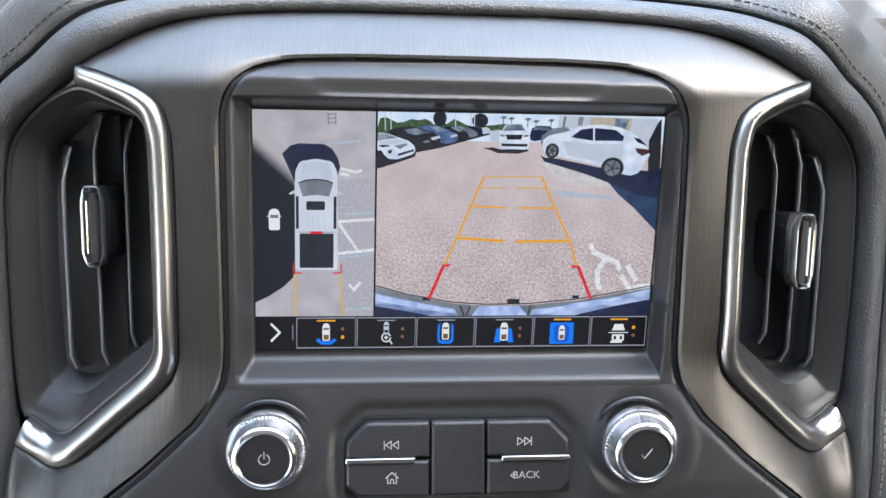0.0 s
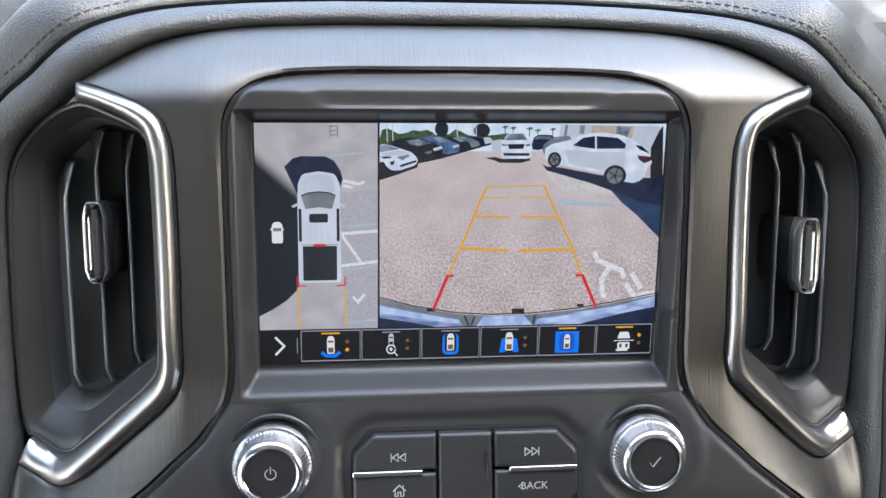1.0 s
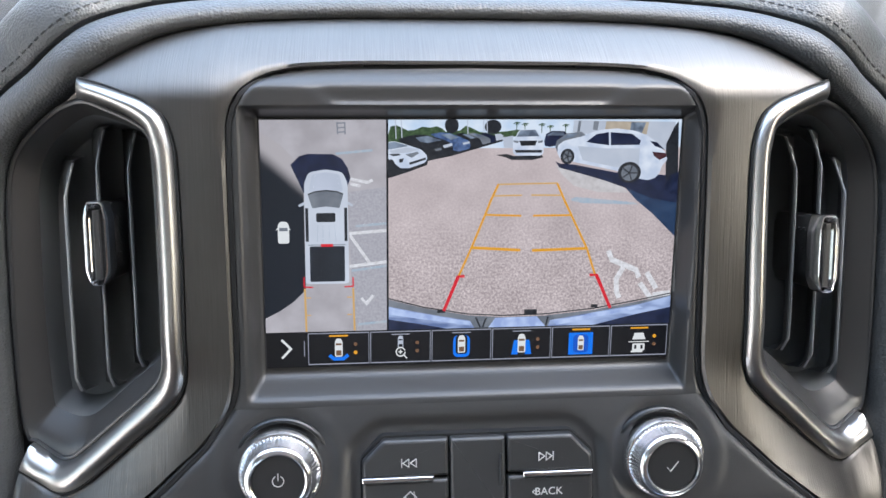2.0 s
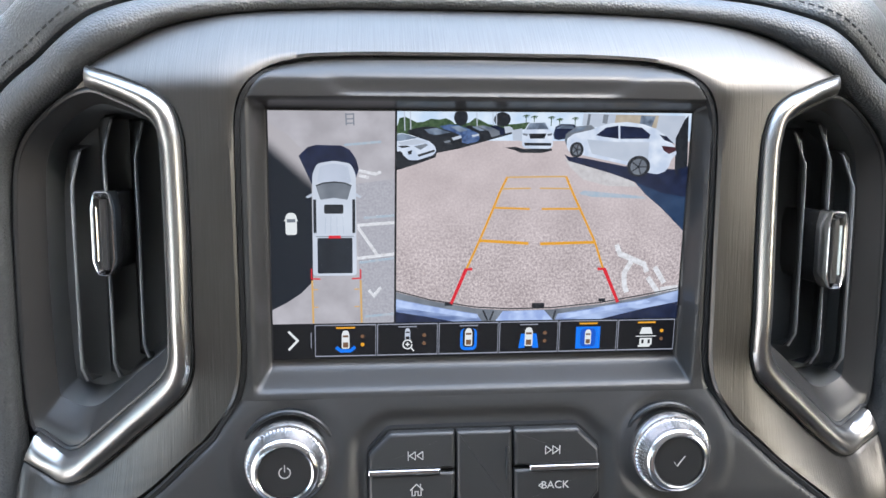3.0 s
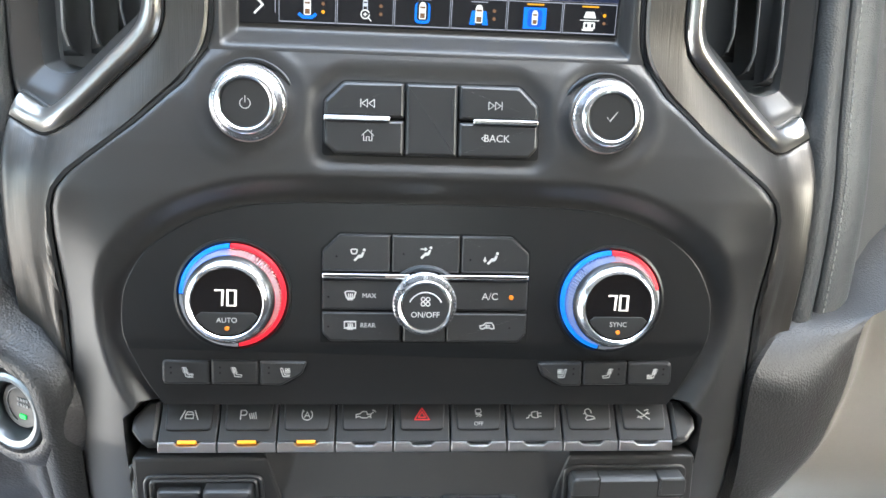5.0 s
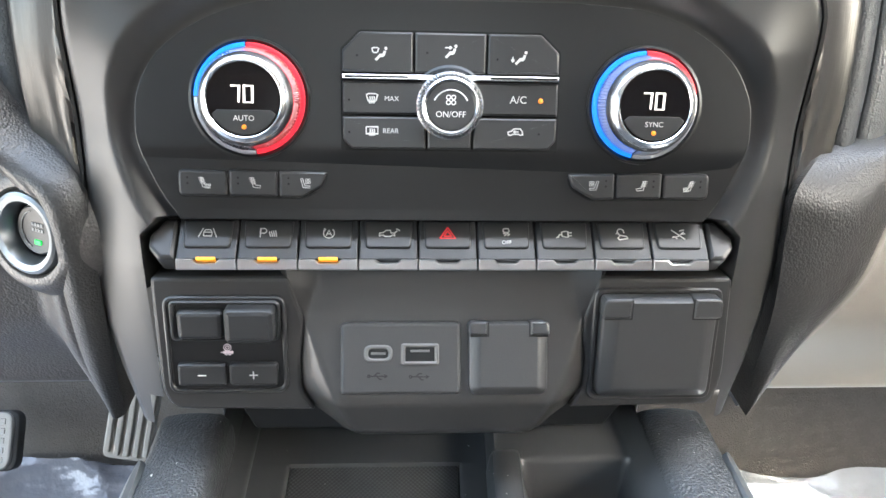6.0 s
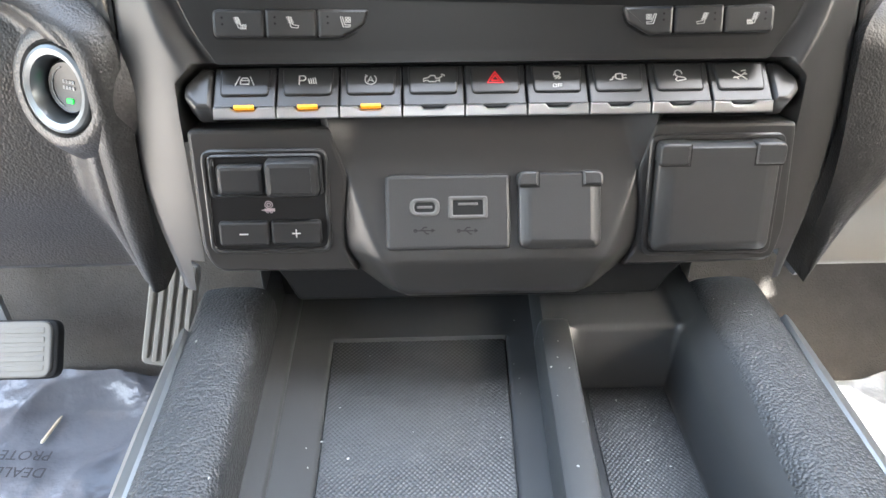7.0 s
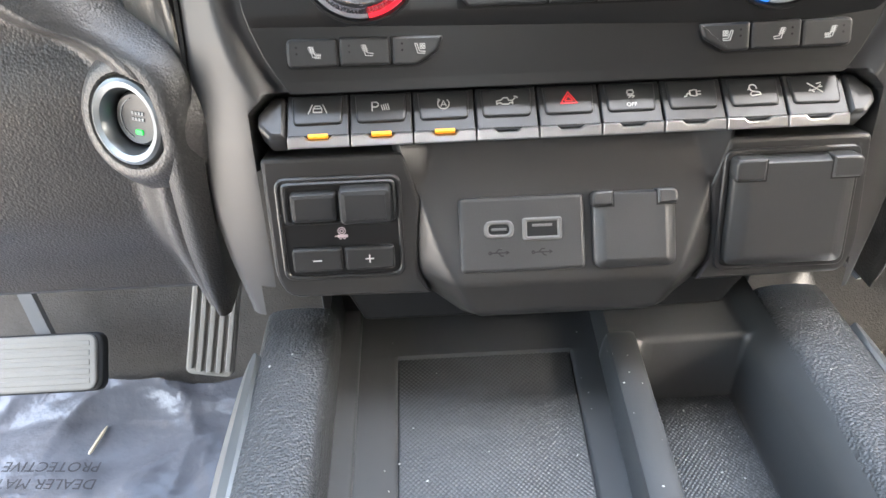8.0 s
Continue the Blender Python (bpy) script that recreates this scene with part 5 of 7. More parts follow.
# ---- centre console ----
console = thing("centre_console", Matrix.Identity(4), "dark pebbled plastic centre console with an open storage tray", "console")


def bolster(s):
    prof = [(0.1065, 0.262), (0.1072, 0.2840), (0.1082, 0.2870), (0.1150, 0.2975), (0.1180, 0.3010), (0.1225, 0.3030), (0.1300, 0.3042), (0.1400, 0.3044), (0.1480, 0.3034), (0.1525, 0.3022), (0.1552, 0.2995), (0.1565, 0.2930), (0.1592, 0.255), (0.1640, 0.12), (0.166, -0.05)]
    if s < 0:
        prof[:5] = [(0.1170, 0.262), (0.1172, 0.2760), (0.1176, 0.2940), (0.1185, 0.2985), (0.1205, 0.3015)]
    rows = []
    for y, dz in ((-0.0445, -0.030), (-0.0452, -0.010), (-0.0468, -0.004), (-0.0505, -0.001), (-0.058, 0.0), (-0.075, 0.0), (-0.16, 0.0015), (-0.40, 0.004), (-0.80, 0.006)):
        rows.append([(s * x, y, z + dz * smooth(0.26, 0.30, z)) for x, z in prof])
    return loft(rows, closed=False)


part("side_rail", bolster(-1), BOLSTER, console, "pebbled dark plastic rail")
part("side_rail", bolster(1), BOLSTER, console, "pebbled dark plastic rail")


def silver_strip(s):
    rows = []
    for k in range(34):
        y = -0.086 - 0.002 * k - 0.0006 * k * k
        o = math.sqrt(min(1.0, k / 9))
        rows.append([(s * 0.1500, y, 0.296), (s * (0.1555 - 0.0030 * o), y, 0.3030), (s * (0.1562 - 0.0015 * o), y, 0.3038), (s * (0.1575 + 0.0020 * o), y, 0.3030 - 0.001 * o), (s * (0.1580 + 0.0072 * o), y, 0.3010 - 0.0075 * o),
                     (s * (0.1582 + 0.0085 * o), y, 0.2990 - 0.011 * o), (s * (0.1570 + 0.006 * o), y, 0.295 - 0.014 * o)])
    return loft(rows, closed=False)


part("silver_strip", silver_strip(-1), SILVER, console, "satin silver edging strip")
part("silver_strip", silver_strip(1), SILVER, console, "satin silver edging strip")


def lean_in(x, y):
    """The tray's passenger side draws in towards the rear."""
    return x + (y + 0.068) * 0.055 * smooth(-0.02, 0.01, x) * (1 - smooth(0.05, 0.10, x))


tray = [(-0.1210, 0.3000), (-0.1180, 0.2960), (-0.1172, 0.2760), (-0.1165, 0.2752), (-0.1080, 0.2748), (-0.1068, 0.2740), (-0.1062, 0.2716), (-0.1050, 0.2712), (-0.0870, 0.2712), (-0.0852, 0.2698), (-0.0850, 0.2680), (0.0130, 0.2680), (0.0132, 0.2698),
        (0.0150, 0.2712), (0.0255, 0.2712), (0.0285, 0.2725), (0.0305, 0.2860), (0.0322, 0.2888), (0.0460, 0.2890)]
rows = []
for y, up_to in ((-0.018, 1), (-0.056, 1), (-0.0585, 1), (-0.0600, 0), (-0.075, 0), (-0.080, 0), (-0.10, 0), (-0.30, 0), (-0.70, 0)):
    rows.append([(lean_in(x, y), y, max(z, 0.2712) if up_to else z) for x, z in tray])
part("tray", loft(rows, closed=False), TRAY, console, "smooth dark plastic tray", sharp=50)
MAT = mat("dotted_mat", (0.070, 0.072, 0.074), 0.34, grain=0.8, size=0.0018, vary=0.7, kind="dots", stretch=(1, 0.87, 1))
part("mat", slab([(-0.0845, -0.70), (0.0125 - 0.0338, -0.70), (0.0125, -0.0600), (-0.0845, -0.0600)], 0.266, 0.2696, 0.0008), MAT, console, "fine dotted rubber mat")
part("divider", loft([[(lean_in(x, y), y, z + dz * (z > 0.28)) for x, z in ((0.0272, 0.262), (0.0292, 0.2880), (0.0304, 0.2910), (0.0330, 0.2924), (0.0425, 0.2924), (0.0452, 0.2912), (0.0464, 0.2880), (0.0470, 0.2450))]
                      for y, dz in ((-0.0660, -0.016), (-0.0668, -0.006), (-0.0690, -0.0015), (-0.073, 0), (-0.12, 0), (-0.18, 0), (-0.40, 0), (-0.70, 0))], closed=False, cap0=True), TRAY, console, "slim dark plastic divider")
pocket = [(0.0440, 0.2890), (0.0462, 0.2850), (0.0545, 0.2520), (0.0560, 0.2470), (0.1030, 0.2470), (0.1042, 0.2500), (0.1062, 0.2840), (0.1085, 0.2905), (0.1120, 0.2965), (0.1165, 0.3005)]
rows = []
for y, k in ((-0.018, 1.0), (-0.0715, 1.0), (-0.0740, 0.97), (-0.0752, 0.90), (-0.0772, 0.06), (-0.0785, 0.0), (-0.30, 0.0), (-0.70, 0.0)):
    rows.append([(lean_in(x, y), y, z + (0.2895 - z) * k if z < 0.2895 else z) for x, z in pocket])
part("pocket", loft(rows, closed=False), TRAY, console, "deep side pocket", sharp=50)
part("mat", slab([(0.0580, -0.0800), (0.0400, -0.70), (0.1010, -0.70), (0.1018, -0.0800)], 0.246, 0.2482, 0.0006), MAT, console, "fine dotted rubber mat")
# added dark sheet where the tray floor runs on into shade
part("front_shade_sheet", slab(fillet([(-0.13, 0.20), (0.13, 0.20), (0.13, 0.33), (-0.13, 0.33)], 0.002), 0.0, 0.004, 0.001), PANEL, console, at=Matrix.Translation((0, -0.016, 0)) @ Matrix.Rotation(radians(90), 4, "X"))

# ---- driver and passenger knee panels ----


def sided(s, pts):
    return [(s * x, y, z) for x, y, z in pts]


def roll(s, inner, outer, bulge):
    """A padded leather roll between two edges."""
    a, b = spline(sided(s, inner), 6), spline(sided(s, outer), 6)
    rows = []
    for p, q in zip(a, b):
        ring = [p + Vector((0, 0.03, 0))]
        for k in range(11):
            t = k / 10
            x = p.lerp(q, t)
            x.y -= bulge * math.sin(math.pi * min(1, t * 0.75 + 0.06))
            ring.append(x)
        ring.append(ring[-1] + Vector((0, 0.03, -0.001)))
        rows.append(ring)
    return loft(rows, closed=False)


EDGE_L = [(0.33, 0.03, 0.66), (0.27, 0.01, 0.585), (0.232, -0.012, 0.525), (0.2075, -0.0275, 0.483), (0.1938, -0.0289, 0.466), (0.1718, -0.0517, 0.449), (0.1675, -0.0565, 0.43), (0.1683, -0.06, 0.388), (0.1712, -0.056, 0.338), (0.1752, -0.047, 0.302)]
EDGE_L2 = [(0.4, -0.02, 0.6), (0.325, -0.035, 0.545), (0.27, -0.044, 0.5), (0.23, -0.049, 0.468), (0.204, -0.05, 0.456), (0.1885, -0.056, 0.444), (0.1825, -0.06, 0.425), (0.186, -0.057, 0.393), (0.187, -0.052, 0.346), (0.183, -0.046, 0.305)]
EDGE_R = [(0.46, 0.09, 0.505), (0.36, 0.055, 0.495), (0.29, 0.03, 0.484), (0.253, 0.011, 0.472), (0.2279, 0.0005, 0.461), (0.1975, -0.0275, 0.4603), (0.1712, -0.0541, 0.4484), (0.169, -0.059, 0.425), (0.172, -0.062, 0.384), (0.1735, -0.059, 0.35), (0.178, -0.046, 0.304)]
EDGE_R2 = [(0.46, 0.02, 0.475), (0.36, 0.0, 0.472), (0.29, -0.012, 0.472), (0.262, -0.02, 0.47), (0.242, -0.025, 0.464), (0.236, -0.03, 0.452), (0.234, -0.035, 0.429), (0.229, -0.04, 0.411), (0.219, -0.047, 0.387), (0.197, -0.05, 0.352), (0.18, -0.046, 0.302)]
BOSS = (-0.2000, 0.4200)


def knee_mesh(s, edge2, x_far, foot, step):
    """Panel from the roll out to the door, its foot turned forwards. step: how far it lies behind the roll."""
    rim = [p for p in spline(sided(s, edge2), 14) if abs(p.x) < (0.2425 if s > 0 else 0.33)]
    hi, lo = max(p.z for p in rim), min(p.z for p in rim)
    rows = []
    for p in rim:
        ring = []
        for k in range(91):
            t = (k / 90) ** 2.2
            x = p.x + (s * x_far - p.x) * t
            away = abs(x - p.x)
            z = p.z + (foot + (p.z - lo) * (hi - foot) / (hi - lo) - p.z) * smooth(0, 0.03, away)
            y = p.y + step * smooth(0.004, 0.028, away)
            y += (0.0 - y) * smooth(0.36, foot, z) * smooth(0, 0.03, away)
            if s < 0:
                y += 0.022 * smooth(0.0222, 0.0192, math.hypot(x - BOSS[0], z - BOSS[1]))
            ring.append((x, y, z))
        rows.append(ring)
    last = rows[-1]
    rows.append([(x, y + 0.003, z - 0.004) for x, y, z in last])
    rows.append([(x, y + 0.05, z - 0.006) for x, y, z in last])
    return loft(rows, closed=False)


knee_l = thing("knee_panel", Matrix.Identity(4), "grey plastic driver knee panel with a leather edge", "dashboard panel", kind="structure")
part("leather_roll", roll(-1, EDGE_L, EDGE_L2, 0.008), ROLL, knee_l, "grained black edge roll")
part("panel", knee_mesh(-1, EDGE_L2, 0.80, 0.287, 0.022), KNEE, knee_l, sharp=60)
knee_r = thing("glovebox_panel", Matrix.Identity(4), "grained plastic glovebox panel, its grey lightened as if brightly lit, with a leather edge", "dashboard panel", kind="structure")
part("leather_roll", roll(1, EDGE_R, EDGE_R2, 0.011), ROLL, knee_r, "grained black edge roll")
part("panel", knee_mesh(1, EDGE_R2, 0.80, 0.277, 0.020), GLOVE_LIT, knee_r, sharp=60)

# dash panels behind the rolls
for s in (-1, 1):
    prof = [(0.19, 0.05, 0.50), (0.19, 0.065, 0.60), (0.20, 0.085, 0.70), (0.21, 0.10, 0.735)]
    rows = [[(s * x, y, z) for x, y, z in prof]]
    rows.append([(s * 0.235, y + 0.004, z) for x, y, z in prof])
    rows.append([(s * 0.25, y + 0.002, z) for x, y, z in prof])
    rows.append([(s * 0.86, y + 0.03, z) for x, y, z in prof])
    tagged(part("dash_panel", loft(rows, closed=False), LEATHER_FINE), "grained dark dash panel beside the stack", "dashboard panel", kind="structure")

# start button
normal = Vector((-0.42, -0.88, 0.20)).normalized()
side = Vector((0, 0, 1)).cross(normal).normalized()
up = normal.cross(side)
START = Matrix(((side.x, up.x, normal.x, -0.2000), (side.y, up.y, normal.y, -0.0535), (side.z, up.z, normal.z, 0.4200), (0, 0, 0, 1)))
start = thing("start_button", START, "round black start button in a satin chrome ring, green light on", "push button")
part("ring", lathe([(0.0212, -0.014), (0.0210, -0.001), (0.0201, 0.0018), (0.0185, 0.0026), (0.0158, 0.0016), (0.0142, -0.0014), (0.0138, -0.010)], 80, cap=False), SILVER, start, "satin chrome ring")
part("collar", lathe([(0.0208, -0.006), (0.0214, -0.0006), (0.0226, 0.0012), (0.0252, 0.0014), (0.0280, 0.0002), (0.0315, -0.0040), (0.0365, -0.0115), (0.0425, -0.0225)], 80, cap=False), KNEE, start, "raised grey plastic collar")
part("well", lathe([(0.0139, -0.0085), (0.0132, -0.0100), (0.0124, -0.0100)], 48, cap=False), GAP, start)
b = part("button", lathe([(0.0128, -0.012), (0.0127, -0.0062), (0.0116, -0.0050), (0.0075, -0.0062), (0.002, -0.0066)], 56), KEY, start, "dished black button")
part("arc_mark", strokes([arc((0, 0), 0.0096, 110, 250, 20)], 0.0006, -0.0060, -0.0052), GLINT_PRINT, b, smooth=False)
part("lettering", fills([[(x, v - 0.0008), (x + 0.0014, v - 0.0008), (x + 0.0014, v + 0.0008), (x, v + 0.0008)] for v in (0.0024, -0.0004) for x in (-0.0038, -0.0019, 0.0, 0.0019)], -0.0066, -0.0060), GLINT_PRINT, b, "worn unreadable printed lettering", smooth=False)
part("green_lamp", slab(box_outline(-0.0022, -0.0078, 0.0022, -0.0053, 0.0007), -0.0064, -0.0056, 0.0003), GREEN, b, "lit green lamp")

# ---- footwells ----
bm = bmesh.new()
prof = [(-1.65, -0.03), (-0.30, -0.03), (0.12, -0.028), (0.19, -0.02), (0.215, 0.005), (0.26, 0.10), (0.36, 0.30), (0.60, 0.45)]
loft([[(x, y, z) for y, z in prof] for x in (-0.86, 0.86)], closed=False, bm=bm)
tagged(part("floor", bm, CARPET), "dark grey carpeted cabin floor and footwell", "floor", kind="structure")


def film_mesh(x0, x1, y0, y1, seed, rise, nx=170, ny=150, amp=1.0):
    rnd = random.Random(seed)
    folds = [(rnd.uniform(0, math.pi), rnd.uniform(9, 34), rnd.uniform(0, 6), rnd.uniform(0.0008, 0.0024)) for _ in range(8)]
    rows = []
    for j in range(ny + 1):
        y = y0 + (y1 - y0) * j / ny
        row = []
        for i in range(nx + 1):
            x = x0 + (x1 - x0) * i / nx
            base = lerp_table([(-0.5, -0.026), (0.12, -0.024), (0.17, -0.018), (0.19, -0.008), (0.215, rise)], y)
            h = 0.0
            for a, f, ph, am in folds:
                c = math.sin((x * math.cos(a) + y * math.sin(a)) * f + ph + 2.0 * noise.noise(Vector((x * 9, y * 9, seed))))
                h += am * (1 - abs(c)) ** 2 * 2.0
            h += 0.006 * noise.noise(Vector((x * 7, y * 7, seed + 3)))
            row.append((x, y + 0.02 * noise.noise(Vector((x * 11, 0, seed))) * (j == ny), base + amp * h * 0.9 + 0.0095))
        rows.append(row)
    return loft(rows, closed=False)


film = part("floor_film", film_mesh(-0.75, -0.175, -0.45, 0.205, 5, 0.004), FILM)
tagged(film, "wrinkled clear plastic protective film over the driver floor", "plastic film")
film2 = part("floor_film", film_mesh(0.178, 0.75, -0.45, 0.185, 9, 0.030), FILM_SUNLIT)
tagged(film2, "wrinkled plastic protective film over the passenger floor, coloured paler as if sunlit", "plastic film")
for text, x, y, size in (("PROTECTIVE", -0.431, 0.113, 0.0165), ("DEALER MAT", -0.430, 0.093, 0.0165)):
    words(text, size, INK, film, Matrix.Translation((x, y, -0.003)) @ Matrix.Rotation(radians(176), 4, "Z"), "lettering")


def straw(x, y, z, turn, length):
    bm = loft([[(0.0022 * math.cos(a) * f, t * length, 0.0016 * math.sin(a) * f) for a in [k * math.pi / 3 for k in range(6)]] for t, f in ((-0.5, 0.5), (-0.42, 1), (0.3, 0.9), (0.5, 0.4))], cap0=True, cap1=True)
    ob = part("straw", bm, STRAW)
    ob.matrix_world = pose(x, y, z, 0, 0, turn)
    return tagged(ob, "short pale straw fragment lying on the floor film", "debris")


straw(-0.399, 0.146, -0.006, -10, 0.036)

# pedals
pb = frame_matrix(40, (-0.435, 0.160, 0.085))
brakep = thing("brake_pedal", pb, "worn grey rubber brake pedal pad on a steel arm", "pedal")
part("rubber_border", slab(box_outline(-0.076, -0.0278, 0.0615, 0.0278, 0.012), -0.012, -0.001, 0.003), RUBBER, brakep)
padp = part("pad", slab(box_outline(-0.072, -0.0262, 0.0565, 0.0262, 0.011), -0.004, 0.0022, 0.0022), PEDAL, brakep)
for k in range(5):
    v = -0.0175 + 0.00875 * k
    part("rib", slab(box_outline(-0.066, v - 0.0028, 0.050, v + 0.0028, 0.001), 0.001, 0.0028, 0.0008), PEDAL, padp)
part("arm", loft([[(0.004 - 0.115 * t + dx, 0.02 + t * 0.22, -0.012 - 0.02 * t + dw) for dx, dw in ((-0.007, 0), (0.007, 0), (0.007, -0.010), (-0.007, -0.010))] for t in (0, 0.3, 0.7, 1.0)]), RIM_GREY, brakep, "grey steel arm")
pa = frame_matrix(28, (-0.268, 0.172, 0.120)) @ Matrix.Rotation(radians(-9), 4, "Z")
acc = thing("accelerator_pedal", pa, "narrow grey rubber accelerator pedal with upright ribs", "pedal")
part("pad", slab(fillet([(-0.020, -0.055), (0.024, -0.055), (0.024, 0.045), (-0.020, 0.045)], [0.007, 0.007, 0.008, 0.016]), -0.008, 0.0, 0.002), PEDAL, acc)
for k in range(5):
    u = -0.0155 + 0.0088 * k
    part("rib", slab(box_outline(u - 0.0026, -0.051 + 0.002 * (k in (0, 4)), u + 0.0026, 0.042 - 0.008 * (k == 0), 0.0015), -0.001, 0.0036, 0.0012), PEDAL, acc)

# dust on the console
rnd = random.Random(11)
bm = bmesh.new()
spots = [(rnd.uniform(-0.15, -0.12), rnd.uniform(-0.30, -0.05), 0.3046) for _ in range(16)] + [(rnd.uniform(-0.10, 0.02), rnd.uniform(-0.30, -0.045), 0.2718) for _ in range(34)] + [
    (rnd.uniform(0.026, 0.040), rnd.uniform(-0.25, -0.08), 0.2927) for _ in range(14)] + [(rnd.uniform(0.122, 0.15), rnd.uniform(-0.30, -0.05), 0.3046) for _ in range(14)] + [
    (rnd.uniform(0.06, 0.10), rnd.uniform(-0.25, -0.09), 0.2486) for _ in range(10)]
for x, y, z in spots:
    r = rnd.choice((0.00022, 0.00028, 0.00035, 0.00055))
    bmesh.ops.create_icosphere(bm, subdivisions=1, radius=r, matrix=Matrix.Translation((x, y, z)) @ Matrix.Rotation(rnd.uniform(0, 3), 4, "Z") @ Matrix.Diagonal((rnd.uniform(0.7, 2.2), 1, 0.5, 1)))
tagged(part("dust_specks", bm, DUST), "pale dust specks scattered over the console", "dust", kind="stuff")
# ---- picture on the display ----
SW, S0, S1 = 0.0871, 0.0, 0.1046
LAYER = 0.00006


def glow(name, colour, colour2=None, size=0.004, detail=2.0, power=1.0, stretch=(1, 1, 1), lo=0.35, hi=0.65):
    """A lit picture surface: black glass that gives off light, in one colour or a mottled pair."""
    m = bpy.data.materials.new(name)
    m.use_nodes = True
    n, l = m.node_tree.nodes, m.node_tree.links
    b = n["Principled BSDF"]
    b.inputs["Base Color"].default_value = (0.01, 0.01, 0.01, 1)
    b.inputs["Roughness"].default_value = 0.35
    b.inputs["Specular IOR Level"].default_value = 0.15
    b.inputs["Emission Strength"].default_value = power * GLOW
    b.inputs["Emission Color"].default_value = (*colour, 1)
    if colour2:
        tc = n.new("ShaderNodeTexCoord")
        mp = n.new("ShaderNodeMapping")
        mp.inputs["Scale"].default_value = stretch
        t = n.new("ShaderNodeTexNoise")
        t.inputs["Scale"].default_value = 1.0 / size
        t.inputs["Detail"].default_value = detail
        r = n.new("ShaderNodeMapRange")
        r.inputs["From Min"].default_value, r.inputs["From Max"].default_value = lo, hi
        mix = n.new("ShaderNodeMix")
        mix.data_type = "RGBA"
        mix.inputs["A"].default_value = (*colour, 1)
        mix.inputs["B"].default_value = (*colour2, 1)
        l.new(tc.outputs["Object"], mp.inputs["Vector"])
        l.new(mp.outputs["Vector"], t.inputs["Vector"])
        l.new(t.outputs["Fac"], r.inputs["Value"])
        l.new(r.outputs["Result"], mix.inputs["Factor"])
        l.new(mix.outputs["Result"], b.inputs["Emission Color"])
    return m


def lot_glow(name):
    """Car park surface: coarse bright stones close by, smoother and paler further off, with slow tone changes."""
    m = glow(name, (0.5, 0.42, 0.39))
    n, l = m.node_tree.nodes, m.node_tree.links
    b = n["Principled BSDF"]
    tc = n.new("ShaderNodeTexCoord")
    sep = n.new("ShaderNodeSeparateXYZ")
    l.new(tc.outputs["Object"], sep.inputs["Vector"])
    near = n.new("ShaderNodeMapRange")
    near.interpolation_type = "SMOOTHSTEP"
    near.inputs["From Min"].default_value, near.inputs["From Max"].default_value = 0.078, 0.030
    l.new(sep.outputs["Y"], near.inputs["Value"])
    fine, slow = n.new("ShaderNodeTexNoise"), n.new("ShaderNodeTexNoise")
    fine.inputs["Scale"].default_value, fine.inputs["Detail"].default_value, fine.inputs["Roughness"].default_value = 1000, 4, 0.65
    slow.inputs["Scale"].default_value, slow.inputs["Detail"].default_value = 60, 3
    for t in (fine, slow):
        l.new(tc.outputs["Object"], t.inputs["Vector"])
    amp = n.new("ShaderNodeMath")
    amp.operation = "MULTIPLY_ADD"
    amp.inputs[1].default_value, amp.inputs[2].default_value = 2.0, 0.40
    l.new(near.outputs["Result"], amp.inputs[0])
    cen = n.new("ShaderNodeMath")
    cen.operation = "SUBTRACT"
    cen.inputs[1].default_value = 0.5
    l.new(fine.outputs["Fac"], cen.inputs[0])
    mul = n.new("ShaderNodeMath")
    mul.operation = "MULTIPLY"
    l.new(cen.outputs[0], mul.inputs[0])
    l.new(amp.outputs[0], mul.inputs[1])
    tone = n.new("ShaderNodeMath")
    tone.operation = "MULTIPLY_ADD"
    tone.inputs[1].default_value = 0.5
    l.new(slow.outputs["Fac"], tone.inputs[0])
    l.new(mul.outputs[0], tone.inputs[2])
    far = n.new("ShaderNodeMath")
    far.operation = "MULTIPLY_ADD"
    far.inputs[1].default_value = -0.06
    l.new(near.outputs["Result"], far.inputs[0])
    l.new(tone.outputs[0], far.inputs[2])
    mix = n.new("ShaderNodeMix")
    mix.data_type = "RGBA"
    mix.inputs["A"].default_value = (0.31, 0.243, 0.228, 1)
    mix.inputs["B"].default_value = (0.97, 0.80, 0.745, 1)
    add = n.new("ShaderNodeMath")
    add.inputs[1].default_value = 0.20
    l.new(far.outputs[0], add.inputs[0])
    l.new(add.outputs[0], mix.inputs["Factor"])
    l.new(mix.outputs["Result"], b.inputs["Emission Color"])
    return m


